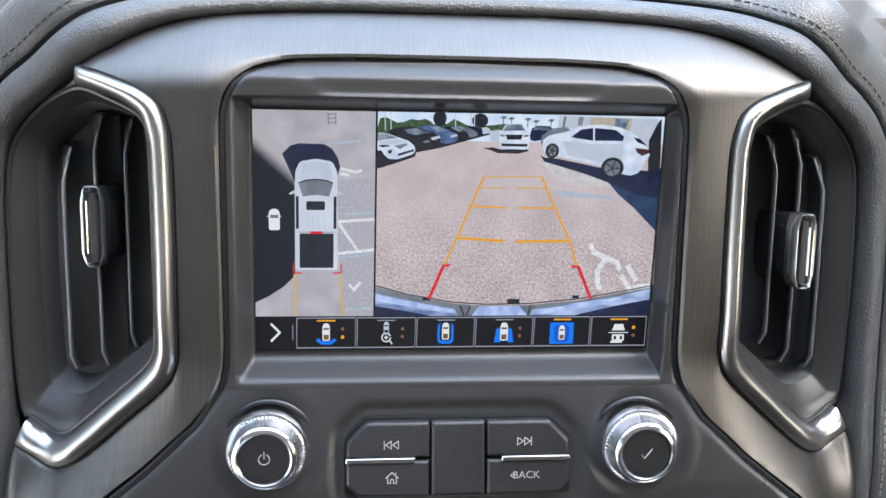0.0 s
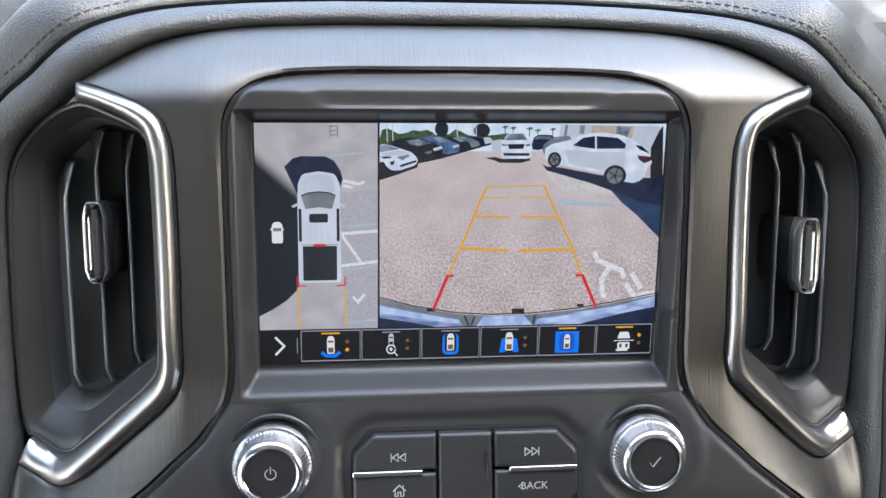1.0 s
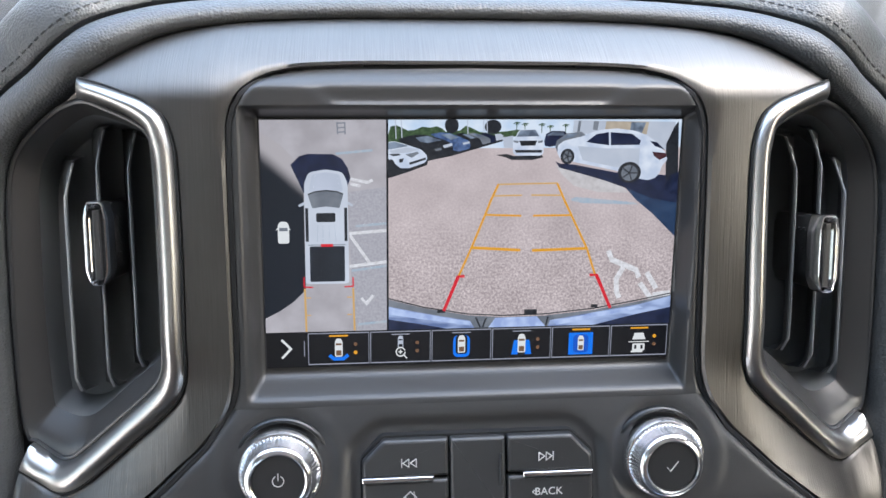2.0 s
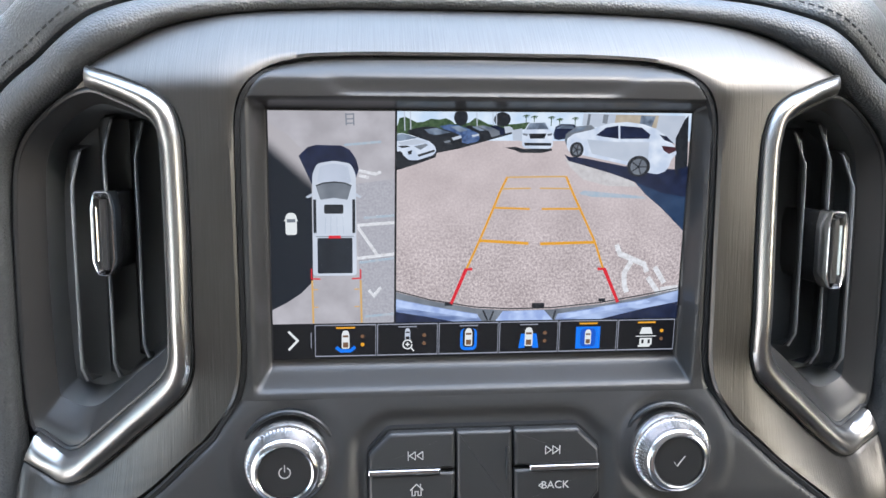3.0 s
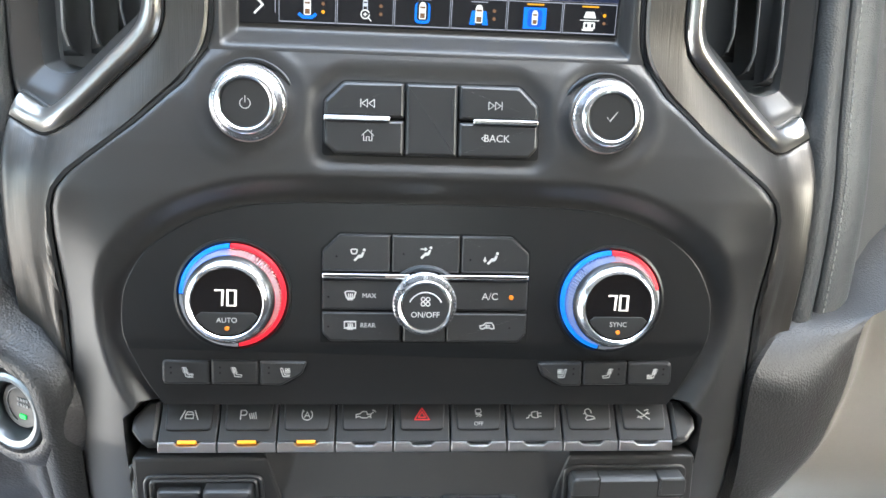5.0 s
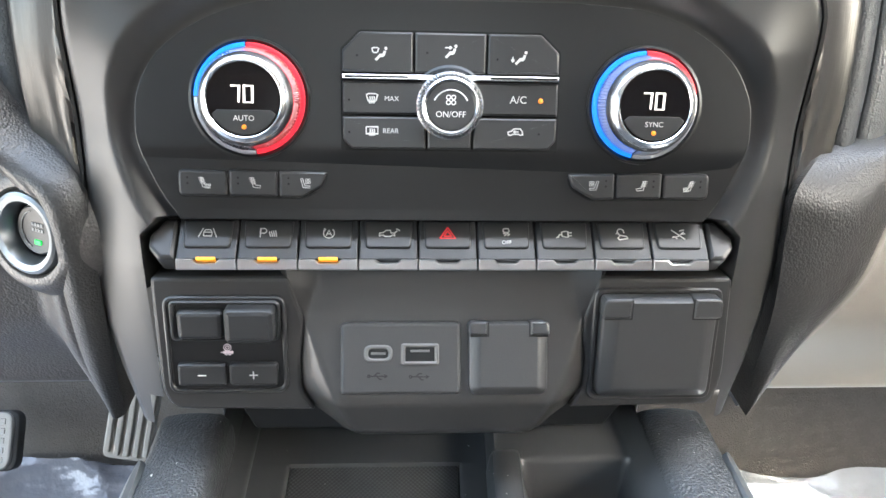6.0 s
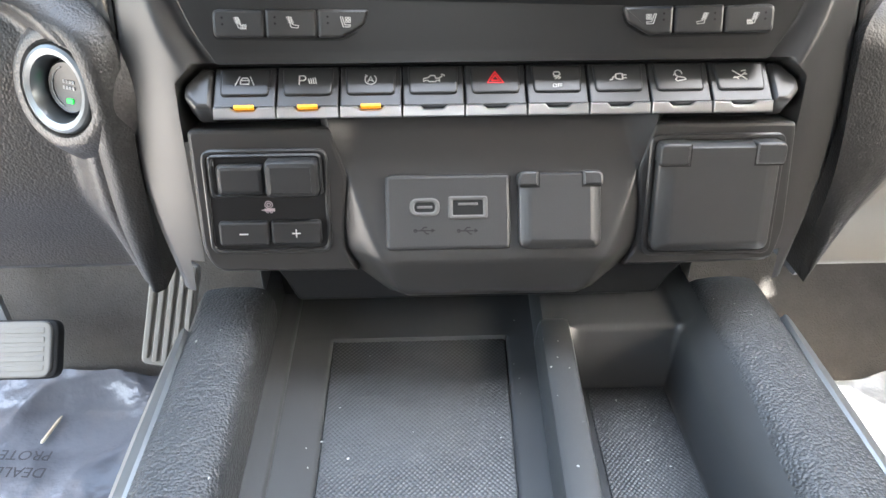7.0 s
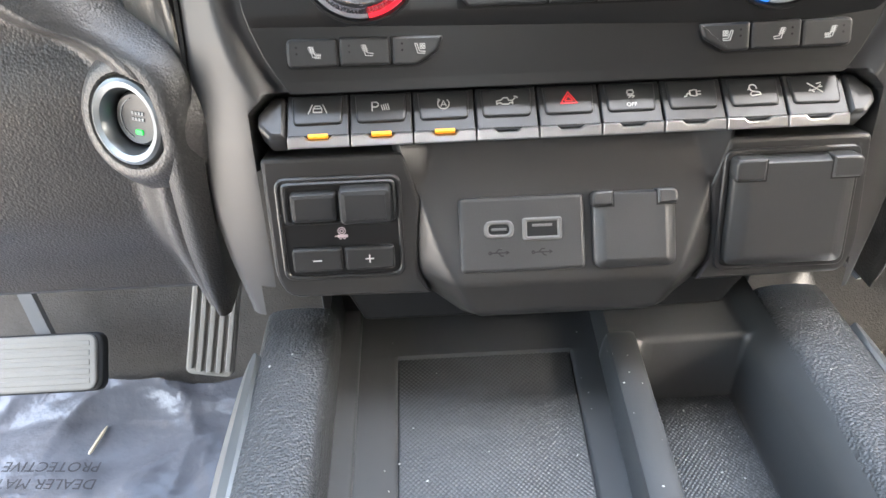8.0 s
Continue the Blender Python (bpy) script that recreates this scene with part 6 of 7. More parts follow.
def soft_glow(name, dark, pale):
    """Shade whose upper and lower ends melt into the pale ground."""
    m = glow(name, dark)
    n, l = m.node_tree.nodes, m.node_tree.links
    b = n["Principled BSDF"]
    tc = n.new("ShaderNodeTexCoord")
    sep = n.new("ShaderNodeSeparateXYZ")
    l.new(tc.outputs["Object"], sep.inputs["Vector"])
    ends = []
    for slope, a, z in ((-0.9, 0.008, 0.017), (0.45, -0.0145, -0.0065)):
        ma = n.new("ShaderNodeMath")
        ma.operation = "MULTIPLY_ADD"
        ma.inputs[1].default_value = -slope
        l.new(sep.outputs["X"], ma.inputs[0])
        l.new(sep.outputs["Y"], ma.inputs[2])
        r = n.new("ShaderNodeMapRange")
        r.interpolation_type = "SMOOTHSTEP"
        r.inputs["From Min"].default_value, r.inputs["From Max"].default_value = a, z
        l.new(ma.outputs[0], r.inputs["Value"])
        ends.append(r)
    # upper end: pale above; lower end: pale below
    inv = n.new("ShaderNodeMath")
    inv.operation = "SUBTRACT"
    inv.inputs[0].default_value = 1.0
    l.new(ends[1].outputs["Result"], inv.inputs[1])
    top = n.new("ShaderNodeMath")
    top.operation = "MAXIMUM"
    l.new(ends[0].outputs["Result"], top.inputs[0])
    l.new(inv.outputs[0], top.inputs[1])
    mix = n.new("ShaderNodeMix")
    mix.data_type = "RGBA"
    mix.inputs["A"].default_value = (*dark, 1)
    mix.inputs["B"].default_value = (*pale, 1)
    l.new(top.outputs[0], mix.inputs["Factor"])
    l.new(mix.outputs["Result"], b.inputs["Emission Color"])
    return m


G = {
    "lot": lot_glow("lit_lot"),
    "kerb": glow("lit_kerb", (0.56, 0.50, 0.47), (0.70, 0.64, 0.60), 0.003, 4.0),
    "deepblue": glow("lit_blue_shade", (0.015, 0.035, 0.085), (0.035, 0.065, 0.13), 0.004, 3.0),
    "maroon": glow("lit_maroon", (0.05, 0.015, 0.02), (0.10, 0.03, 0.04), 0.002),
    "shade_soft": soft_glow("lit_soft_shade", (0.010, 0.014, 0.022), (0.50, 0.445, 0.43)),
    "hood": glow("lit_hood", (0.50, 0.52, 0.58), (0.62, 0.63, 0.69), 0.012, 1.0, stretch=(1, 0.3, 1)),
    "truckwhite": glow("lit_truck", (0.60, 0.61, 0.65), (0.72, 0.73, 0.76), 0.02, 1.0),
    "top_lot": glow("lit_top_lot", (0.43, 0.385, 0.38), (0.56, 0.505, 0.50), 0.012, 6.0),
    "top_bay": glow("lit_bay", (0.40, 0.37, 0.385), (0.52, 0.485, 0.49), 0.001, 5.0),
    "shade": glow("lit_shade", (0.012, 0.015, 0.022), (0.025, 0.03, 0.04), 0.006),
    "navy": glow("lit_navy", (0.008, 0.012, 0.035), (0.02, 0.028, 0.07), 0.004),
    "sky": glow("lit_sky", (0.62, 0.72, 0.84), (0.80, 0.84, 0.88), 0.008),
    "tree": glow("lit_tree", (0.03, 0.06, 0.025), (0.10, 0.15, 0.07), 0.0012, 4.0),
    "dark": glow("lit_dark", (0.01, 0.011, 0.014), (0.03, 0.033, 0.04), 0.0012, 3.0),
    "white": glow("lit_white", (0.60, 0.64, 0.73), (0.82, 0.83, 0.86), 0.006),
    "pale": glow("lit_pale", (0.52, 0.54, 0.59), (0.60, 0.61, 0.65), 0.01),
    "grey": glow("lit_grey", (0.15, 0.16, 0.18), (0.24, 0.25, 0.27), 0.008),
    "glass": glow("lit_glass", (0.10, 0.12, 0.16), (0.28, 0.33, 0.40), 0.004),
    "bluecar": glow("lit_blue_car", (0.04, 0.07, 0.16), (0.12, 0.18, 0.34), 0.0015),
    "bumper": glow("lit_bumper", (0.14, 0.19, 0.36), (0.50, 0.58, 0.80), 0.006, 2.0, stretch=(0.4, 1.6, 1)),
    "bumper_hi": glow("lit_bumper_edge", (0.36, 0.44, 0.70), (0.60, 0.68, 0.90), 0.005),
    "amber": glow("lit_amber", (0.85, 0.38, 0.015)),
    "amber_soft": glow("lit_amber_soft", (0.72, 0.42, 0.12)),
    "red": glow("lit_red", (0.75, 0.015, 0.03)),
    "paint": glow("lit_paint", (0.92, 0.88, 0.85), (0.70, 0.65, 0.62), 0.0012, 4.0),
    "bluepaint": glow("lit_blue_paint", (0.40, 0.48, 0.54), (0.52, 0.53, 0.55), 0.002),
    "bar": glow("lit_bar", (0.004, 0.004, 0.006)),
    "frame": glow("lit_frame", (0.34, 0.34, 0.38)),
    "blue": glow("lit_blue", (0.015, 0.20, 0.85)),
    "blue_deep": glow("lit_blue_deep", (0.01, 0.10, 0.55)),
    "ivory": glow("lit_ivory", (0.85, 0.82, 0.76)),
    "brown": glow("lit_brown", (0.20, 0.10, 0.05)),
    "tan": glow("lit_tan", (0.45, 0.36, 0.26), (0.56, 0.46, 0.34), 0.004),
}


# picture coordinates: x from 0 at the left to 1568/9 style units, as the screen is 174.2 by 104.6 mm
def sc(x, y):
    """Screen place from millimetres right of its left edge and millimetres down from its top."""
    x, y = min(174.1, max(0.05, x)), min(104.5, max(0.05, y))
    return (-SW + x / 174.2 * (0.1794 - 0.0040 * y / 104.6), S1 - y * MM)


def patch(name, pts, key, layer, parent, label=""):
    o = [sc(x, y) for x, y in pts]
    bm = bmesh.new()
    bm.faces.new([bm.verts.new((u, v, layer * LAYER)) for u, v in ccw(o)])
    return part(name, bm, G[key], parent, label, smooth=False)


def patches(name, polys, key, layer, parent, label=""):
    if len(polys) < 5:
        return [patch(name, pts, key, layer, parent, label) for pts in polys]
    bm = bmesh.new()
    for pts in polys:
        bm.faces.new([bm.verts.new((u, v, layer * LAYER)) for u, v in ccw([sc(x, y) for x, y in pts])])
    return part(name, bm, G[key], parent, label, smooth=False)


def lines_on(name, lines, width, key, layer, parent):
    if name in ("guide", "blue_line", "bay_line", "ground_mark", "bumper_seam", "roof_rib") and len(lines) > 1:
        return [lines_on(name, [ln], width, key, layer, parent) for ln in lines]
    pts = [[sc(x, y) for x, y in ln] for ln in lines]
    return part(name, strokes(pts, width * MM, (layer - 0.5) * LAYER, layer * LAYER), G[key], parent, smooth=False)


def rect(x0, y0, x1, y1):
    return [(x0, y0), (x1, y0), (x1, y1), (x0, y1)]


def oval(x, y, rx, ry, n=20):
    return [(x + rx * math.cos(2 * math.pi * k / n), y + ry * math.sin(2 * math.pi * k / n)) for k in range(n)]


screen = part("screen", slab([(-SW, S0), (0.0884, S0), (0.0924, S1), (-SW, S1)], -0.002, -0.0002, 0.0), GLOSS, display, "lit liquid crystal screen")

# view from above: 0 to 50.6 mm across, 0 to 89.2 mm down
top = patch("top_view", rect(0, 0, 50.6, 89.2), "top_lot", 1, screen, "camera picture of a pickup seen from above")
patch("bay", [(35.0, 30), (50.6, 28), (50.6, 89.2), (38, 89.2), (36, 70)], "top_bay", 2, top)
patch("shade", [(0, 5.0), (8, 10.0), (17.0, 20), (17.0, 71), (12, 76), (6, 80), (0, 83)], "shade_soft", 3, top)
patch("front_shade", [(12.0, 18.5), (15.5, 15.0), (19, 14.0), (29, 14.2), (32.5, 16), (35.0, 20), (36.0, 24), (34, 30), (17, 30)], "navy", 4, top)
lines_on("bay_line", [[(35.2, 47.4), (50.6, 46.3)], [(35.2, 61.4), (50.6, 59.6)], [(35.6, 48.2), (43.6, 60.2)]], 1.3, "paint", 4, top)
lines_on("blue_line", [[(38, 44.3), (50.6, 43.3)], [(36, 63.2), (50.6, 61.4)], [(30.2, 14.0), (45, 12.6)], [(38.5, 86.4), (50.6, 85.4)]], 1.0, "bluepaint", 3, top)
lines_on("ground_mark", [[(36, 24.5), (43, 26), (45, 25)], [(36, 26.5), (40, 27.5)], [(40, 75), (42, 77.5), (45, 74)]], 1.2, "paint", 4, top)
lines_on("kerb_mark", [[(31, 1.5), (34, 1.3)], [(31, 3.4), (34, 3.2)], [(31, 5.2), (34, 5.0)], [(30.9, 1), (31.1, 6)], [(34, 1), (34.1, 6)]], 0.5, "grey", 4, top)
truck = patch("truck", fillet([(17.0, 68.6), (17.3, 26.0), (19.2, 21.6), (26, 20.4), (32.8, 21.6), (34.8, 26.0), (35.0, 68.6)], 1.5), "truckwhite", 6, top, "white pickup seen from above")
patch("hood", fillet([(19.2, 29.6), (20.4, 22.6), (26, 21.6), (31.6, 22.6), (33.0, 29.6)], 1.0), "hood", 7, truck)
lines_on("hood_crease", [[(21.6, 22.8), (20.9, 29.2)], [(30.5, 22.8), (31.3, 29.2)]], 0.3, "pale", 8, truck)
patch("windscreen", fillet([(18.7, 31.0), (21.5, 29.9), (26, 29.4), (30.5, 29.9), (33.0, 31.0), (31.4, 36.6), (26, 35.8), (20.4, 36.6)], 0.5), "grey", 8, truck)
lines_on("wiper_cowl", [[(18.7, 30.8), (21.5, 29.7), (26, 29.2), (30.5, 29.7), (33.0, 30.8)]], 0.5, "dark", 9, truck)
patch("side_glass", rect(17.5, 36.5, 18.7, 50.5), "dark", 8, truck)
patch("side_glass", rect(33.3, 36.5, 34.5, 50.5), "dark", 8, truck)
patch("roof", fillet([(20.4, 36.8), (26, 36.0), (31.6, 36.8), (33.0, 51.4), (19.2, 51.4)], 0.9), "truckwhite", 9, truck)
patch("sunroof", fillet(rect(21.9, 38.6, 29.7, 42.4), 0.8), "dark", 10, truck)
lines_on("roof_rib", [[(22.5, 43.6), (22.2, 50.8)], [(24.6, 43.6), (24.5, 50.8)], [(27.0, 43.6), (27.1, 50.8)], [(29.4, 43.6), (29.8, 50.8)]], 0.3, "pale", 10, truck)
lines_on("cab_edge", [[(18.4, 52.0), (33.9, 52.0)]], 0.35, "grey", 10, truck)
patch("brake_lamp", rect(23.6, 51.6, 28.6, 52.8), "red", 11, truck)
patch("bed", fillet(rect(19.0, 52.6, 33.3, 67.6), 0.6), "shade", 8, truck)
lines_on("bed_rib", [[(20.5 + 1.55 * k, 54), (20.4 + 1.56 * k, 67)] for k in range(8)], 0.3, "dark", 9, truck)
patches("mirror", [[(14.6, 35.2), (17.2, 33.8), (17.2, 35.2), (15.2, 36.0)], [(37.0, 35.2), (34.8, 33.8), (34.8, 35.2), (36.6, 36.0)]], "pale", 8, truck)
lines_on("guide", [[(16.6, 70.5), (16.9, 89)], [(36.6, 70.5), (37.0, 89)]], 0.8, "amber_soft", 5, top)
lines_on("guide", [[(17, 74.5), (19, 74.5)], [(34, 74.5), (36, 74.5)], [(17, 82), (19, 82)], [(34, 82), (36, 82)]], 0.5, "amber_soft", 5, top)
lines_on("guide", [[(16.4, 65.5), (16.4, 69.8), (20, 70.0)], [(36.6, 66), (36.6, 69.8), (33, 70.0)]], 0.6, "red", 7, top)
patch("small_truck", fillet([(6.2, 51.2), (6.2, 43.5), (7.2, 42.0), (9.8, 42.0), (10.8, 43.5), (10.8, 51.2)], 1.0), "ivory", 6, top)
patch("small_glass", rect(6.8, 44.6, 10.2, 46.0), "grey", 7, top)
patches("small_mirror", [[(5.2, 45.6), (6.2, 44.6), (6.2, 45.4)], [(11.6, 45.6), (10.8, 44.6), (10.8, 45.4)]], "ivory", 6, top)

# view backwards: 51.2 to 174.2 mm across
rear = patch("rear_view", rect(51.4, 0, 174.2, 89.2), "lot", 1, screen, "camera picture of a car park behind the pickup")
patch("sky", [(51.4, 0), (174.2, 0), (174.2, 12), (51.4, 12)], "sky", 2, rear)
for x, y0, y1 in ((54.6, 8, 0.1), (57.0, 8, 0.1), (84.0, 6, 0.2), (90.6, 6, 0.2), (92.0, 6, 0.2)):
    lines_on("lamp_post", [[(x, y0), (x - 0.3, y1)]], 0.45, "pale", 5, rear)
for x, y in ((104.1, 1.2), (107.5, 1.6), (114.6, 1.8), (118.1, 2.6), (124.6, 2.1)):
    palm = lines_on("palm", [[(x, y + 4), (x + 0.1, y)]], 0.35, "tree", 4, rear)
    lines_on("palm_crown", [[(x + 1.5 * math.cos(0.9 * k), y + 0.3 + 0.9 * abs(math.sin(0.9 * k))), (x, y)] for k in range(7)], 0.4, "tree", 5, palm)
patch("treeline", [(51.4, 6.3), (52.4, 2.9), (54.7, 2.3), (57.0, 3.4), (59.4, 4.6), (62.2, 4.3), (65.3, 3.0), (68.4, 3.4), (71.2, 2.8), (73.6, 3.9), (74.8, 5.1), (80.7, 4.6), (83.1, 2.6), (85.4, 3.5), (88.7, 5.2), (91.9, 5.5), (99.8, 5.0), (104.7, 4.3), (108.7, 4.6), (108.8, 6.9), (51.4, 9.9)], "tree", 3, rear)
patch("round_tree", oval(77.3, 2.4, 2.83, 3.46), "dark", 4, rear)
patch("round_tree", oval(94.3, 3.1, 3.46, 2.99), "dark", 4, rear)
patch("row_shade", [(51.4, 24.2), (52.7, 24.0), (59.8, 21.7), (67.3, 18.9), (67.6, 17.2), (77.4, 15.2), (85.0, 13.0), (89.7, 11.6), (98.5, 9.1), (98.3, 6.7), (71.3, 7.1), (51.4, 15.4)], "dark", 4, rear)
patch("parked_car", [(95.1, 6.1), (97.5, 6.0), (98.7, 6.8), (98.4, 8.4), (95.7, 9.0)], "pale", 5, rear)
patch("parked_car", [(89.2, 5.8), (91.9, 5.7), (95.1, 6.9), (95.7, 9.1), (93.7, 9.8), (92.0, 9.2)], "navy", 6, rear)
c = patch("parked_car", [(83.5, 6.0), (86.4, 5.6), (90.3, 6.6), (93.2, 8.0), (93.5, 9.6), (90.5, 10.5), (88.8, 10.0)], "grey", 7, rear)
patch("car_glass", [(85.4, 6.3), (87.1, 5.9), (90.3, 7.0), (88.8, 7.5)], "glass", 8, c)
c = patch("parked_car", [(78.8, 5.9), (81.7, 5.7), (85.2, 6.6), (88.8, 8.1), (89.8, 10.0), (89.4, 11.2), (85.8, 11.7), (83.7, 10.9)], "dark", 9, rear)
patch("car_glass", [(81.6, 6.2), (83.5, 6.1), (87.1, 7.7), (85.2, 8.1)], "glass", 10, c)
c = patch("parked_car", fillet([(68.5, 6.1), (72.8, 5.3), (76.5, 5.7), (80.8, 7.3), (84.4, 8.9), (85.2, 10.9), (84.6, 12.3), (80.2, 13.4), (77.8, 12.8), (74.5, 10.3)], 0.6, 3), "bluecar", 11, rear, "blue parked car")
patch("car_glass", [(73.0, 6.3), (76.5, 5.9), (80.1, 7.6), (77.0, 8.6)], "glass", 12, c)
patch("headlamp", [(81.7, 9.8), (84.6, 9.1), (84.9, 9.9), (82.2, 10.6)], "pale", 12, c)
c = patch("parked_car", fillet([(55.2, 8.1), (59.5, 6.9), (63.4, 6.2), (67.5, 6.6), (73.7, 8.3), (76.9, 9.8), (78.0, 11.8), (77.4, 14.0), (73.9, 15.3), (67.6, 16.6), (63.6, 15.2), (58.0, 11.3)], 0.8, 3), "dark", 13, rear, "black parked car")
patch("car_glass", [(62.4, 7.5), (67.3, 6.8), (73.1, 8.7), (67.4, 9.8), (64.4, 9.3)], "glass", 14, c)
patch("headlamp", [(73.6, 10.8), (77.3, 9.8), (77.7, 10.9), (74.3, 12.0)], "pale", 14, c)
patch("grille", [(70.3, 12.3), (73.0, 11.7), (73.2, 12.7), (70.8, 13.2)], "grey", 14, c)
c = patch("parked_car", fillet([(51.4, 9.2), (53.7, 9.0), (57.3, 9.9), (64.7, 12.4), (67.0, 14.6), (67.4, 16.6), (66.1, 18.1), (59.9, 20.2), (56.3, 20.2), (54.6, 18.7), (52.7, 17.0), (51.4, 16.6)], 0.8, 3), "white", 15, rear, "white parked car front")
patch("car_glass", [(51.4, 9.7), (53.7, 9.2), (56.8, 10.0), (59.8, 11.0), (52.7, 12.3), (51.4, 12.4)], "glass", 16, c)
patch("hood_shade", [(51.7, 12.9), (58.8, 11.5), (64.0, 12.5), (59.6, 13.7), (53.4, 14.3)], "pale", 16, c)
patch("headlamp", [(51.6, 14.3), (55.7, 14.2), (56.7, 14.7), (53.4, 15.2)], "dark", 17, c)
patch("grille", [(58.4, 14.5), (63.2, 13.3), (64.0, 14.0), (60.9, 15.9)], "grey", 17, c)
patch("grille", [(55.7, 16.6), (57.7, 16.0), (57.2, 17.7), (56.1, 17.9)], "dark", 17, c)
patch("grille", [(59.8, 17.9), (66.6, 15.8), (66.8, 16.6), (60.3, 18.8)], "dark", 17, c)
patch("wheel", oval(52.5, 19.9, 1.73, 3.46), "dark", 17, c)
patch("building", [(127.6, 5.4), (128.0, 0.4), (171.4, 1.2), (172.7, 15.7), (160.7, 9.6)], "pale", 3, rear)
patch("building_wall", [(141.3, 4.7), (141.7, 0.9), (160.0, 1.1), (159.2, 6.5)], "tan", 4, rear)
patch("building_glass", [(151.8, 6.0), (152.4, 1.2), (158.7, 1.4), (156.9, 6.5)], "glass", 5, rear)
patch("building_pillar", [(136.1, 4.4), (136.4, 0.8), (138.6, 0.9), (138.1, 4.7)], "grey", 5, rear)
patch("building_pillar", [(129.5, 5.4), (130.0, 0.7), (131.1, 0.6), (130.6, 5.3)], "grey", 5, rear)
patch("corner_shade", [(172.7, 0.9), (171.0, 3.1), (167.8, 10.7), (168.5, 25.9), (174.2, 28.4)], "dark", 6, rear)
patch("building_ground_shade", [(120.7, 17.7), (122.8, 18.7), (128.5, 19.1), (146.5, 22.6), (169.6, 24.0), (174.2, 22.6), (174.2, 36.0), (162.8, 33.9), (152.1, 29.6), (141.7, 25.9), (128.7, 22.1), (122.6, 20.4)], "navy", 6, rear)
patch("far_shade", [(151.5, 29.4), (162.7, 33.1), (174.2, 34.2), (174.2, 36.0), (174.0, 50.5), (163.4, 40.3), (156.4, 34.7)], "deepblue", 5, rear)
patch("kerb", [(120.7, 18.9), (123.7, 23.3), (129.1, 28.2), (139.5, 31.0), (152.5, 31.4), (150.9, 29.4), (144.2, 26.4), (128.7, 21.8), (122.3, 19.9)], "kerb", 4, rear)
patch("blue_paint", [(127.9, 33.9), (130.1, 33.0), (155.2, 35.5), (157.2, 36.6), (133.5, 35.7), (128.5, 34.7)], "bluepaint", 5, rear)
c = patch("parked_car", [(115.7, 9.3), (116.5, 6.1), (118.9, 4.9), (123.8, 5.0), (126.7, 6.9), (126.7, 9.9), (118.1, 11.6), (116.2, 11.2)], "navy", 7, rear, "dark blue parked car")
patch("car_glass", [(116.8, 6.8), (119.0, 5.4), (123.7, 5.5), (124.8, 6.9)], "glass", 8, c)
c = patch("parked_car", [(120.5, 11.7), (121.0, 9.0), (125.2, 5.9), (131.4, 5.3), (133.5, 6.9), (131.6, 8.1), (123.0, 10.2), (121.4, 13.9)], "grey", 8, rear, "grey parked car")
patch("car_glass", [(122.3, 8.5), (125.7, 6.2), (129.5, 5.9), (127.8, 7.6)], "glass", 9, c)
patch("car_shade", [(95.7, 14.9), (100.2, 14.5), (103.4, 15.4), (114.8, 15.0), (115.6, 16.0), (110.9, 17.1), (102.2, 17.0), (100.0, 16.0)], "dark", 7, rear)
patch("open_door", [(98.4, 7.6), (102.6, 6.8), (103.0, 12.2), (98.9, 11.8)], "pale", 8, rear)
front = patch("oncoming_car", fillet([(102.8, 14.0), (102.6, 9.5), (103.5, 7.5), (105.3, 4.4), (112.2, 4.1), (114.0, 7.2), (115.6, 9.1), (115.6, 14.3), (114.3, 15.3), (103.9, 15.2)], 0.7, 3), "white", 9, rear, "white car facing the camera, a door open")
patch("car_glass", [(104.1, 7.3), (105.7, 4.6), (111.9, 4.4), (113.5, 7.1)], "glass", 10, front)
patch("grille", [(105.3, 9.0), (112.7, 8.9), (112.0, 11.0), (106.1, 11.1)], "dark", 10, front)
patch("headlamp", [(102.8, 8.8), (105.1, 9.1), (104.8, 10.0), (103.0, 9.6)], "grey", 10, front)
patch("headlamp", [(115.2, 8.8), (113.0, 9.1), (113.3, 10.0), (115.0, 9.7)], "grey", 10, front)
patch("lower_grille", [(103.5, 12.8), (115.0, 12.9), (114.8, 14.0), (104.0, 14.0)], "dark", 10, front)
suv = patch("white_suv", fillet([(121.4, 14.2), (121.5, 11.0), (124.1, 9.0), (131.5, 7.3), (135.4, 5.6), (140.1, 4.4), (146.6, 3.9), (154.0, 4.9), (159.2, 6.8), (162.8, 9.3), (165.5, 12.0), (167.9, 14.5), (168.7, 17.3), (166.5, 19.8), (165.7, 22.9), (164.0, 25.0), (160.8, 26.1), (157.2, 25.5), (147.1, 22.0), (141.2, 20.7), (129.7, 18.3), (122.7, 16.7)], 0.7, 3), "white", 10, rear, "white parked sports utility car")
patch("door_shade", [(129.9, 11.3), (143.2, 12.4), (156.5, 12.4), (156.5, 19.7), (147.0, 20.5), (132.2, 17.3)], "pale", 11, suv)
patch("car_glass", [(133.6, 9.5), (137.7, 6.3), (142.8, 5.5), (143.2, 11.0), (136.1, 10.1)], "navy", 12, suv)
patch("car_glass", [(143.6, 5.5), (152.8, 6.2), (156.7, 9.1), (156.2, 10.9), (144.0, 11.0)], "navy", 12, suv)
patch("rear_glass", [(160.7, 9.3), (163.6, 9.8), (167.2, 13.0), (162.9, 11.5)], "navy", 12, suv)
patch("tail_lamp", [(161.9, 13.9), (167.8, 14.5), (168.3, 16.0), (165.2, 17.4), (162.8, 15.8)], "maroon", 12, suv)
patch("wheel", oval(125.7, 15.7, 2.94, 3.30), "dark", 12, suv)
patch("wheel_rim", oval(125.7, 15.7, 1.84, 2.32), "grey", 13, suv)
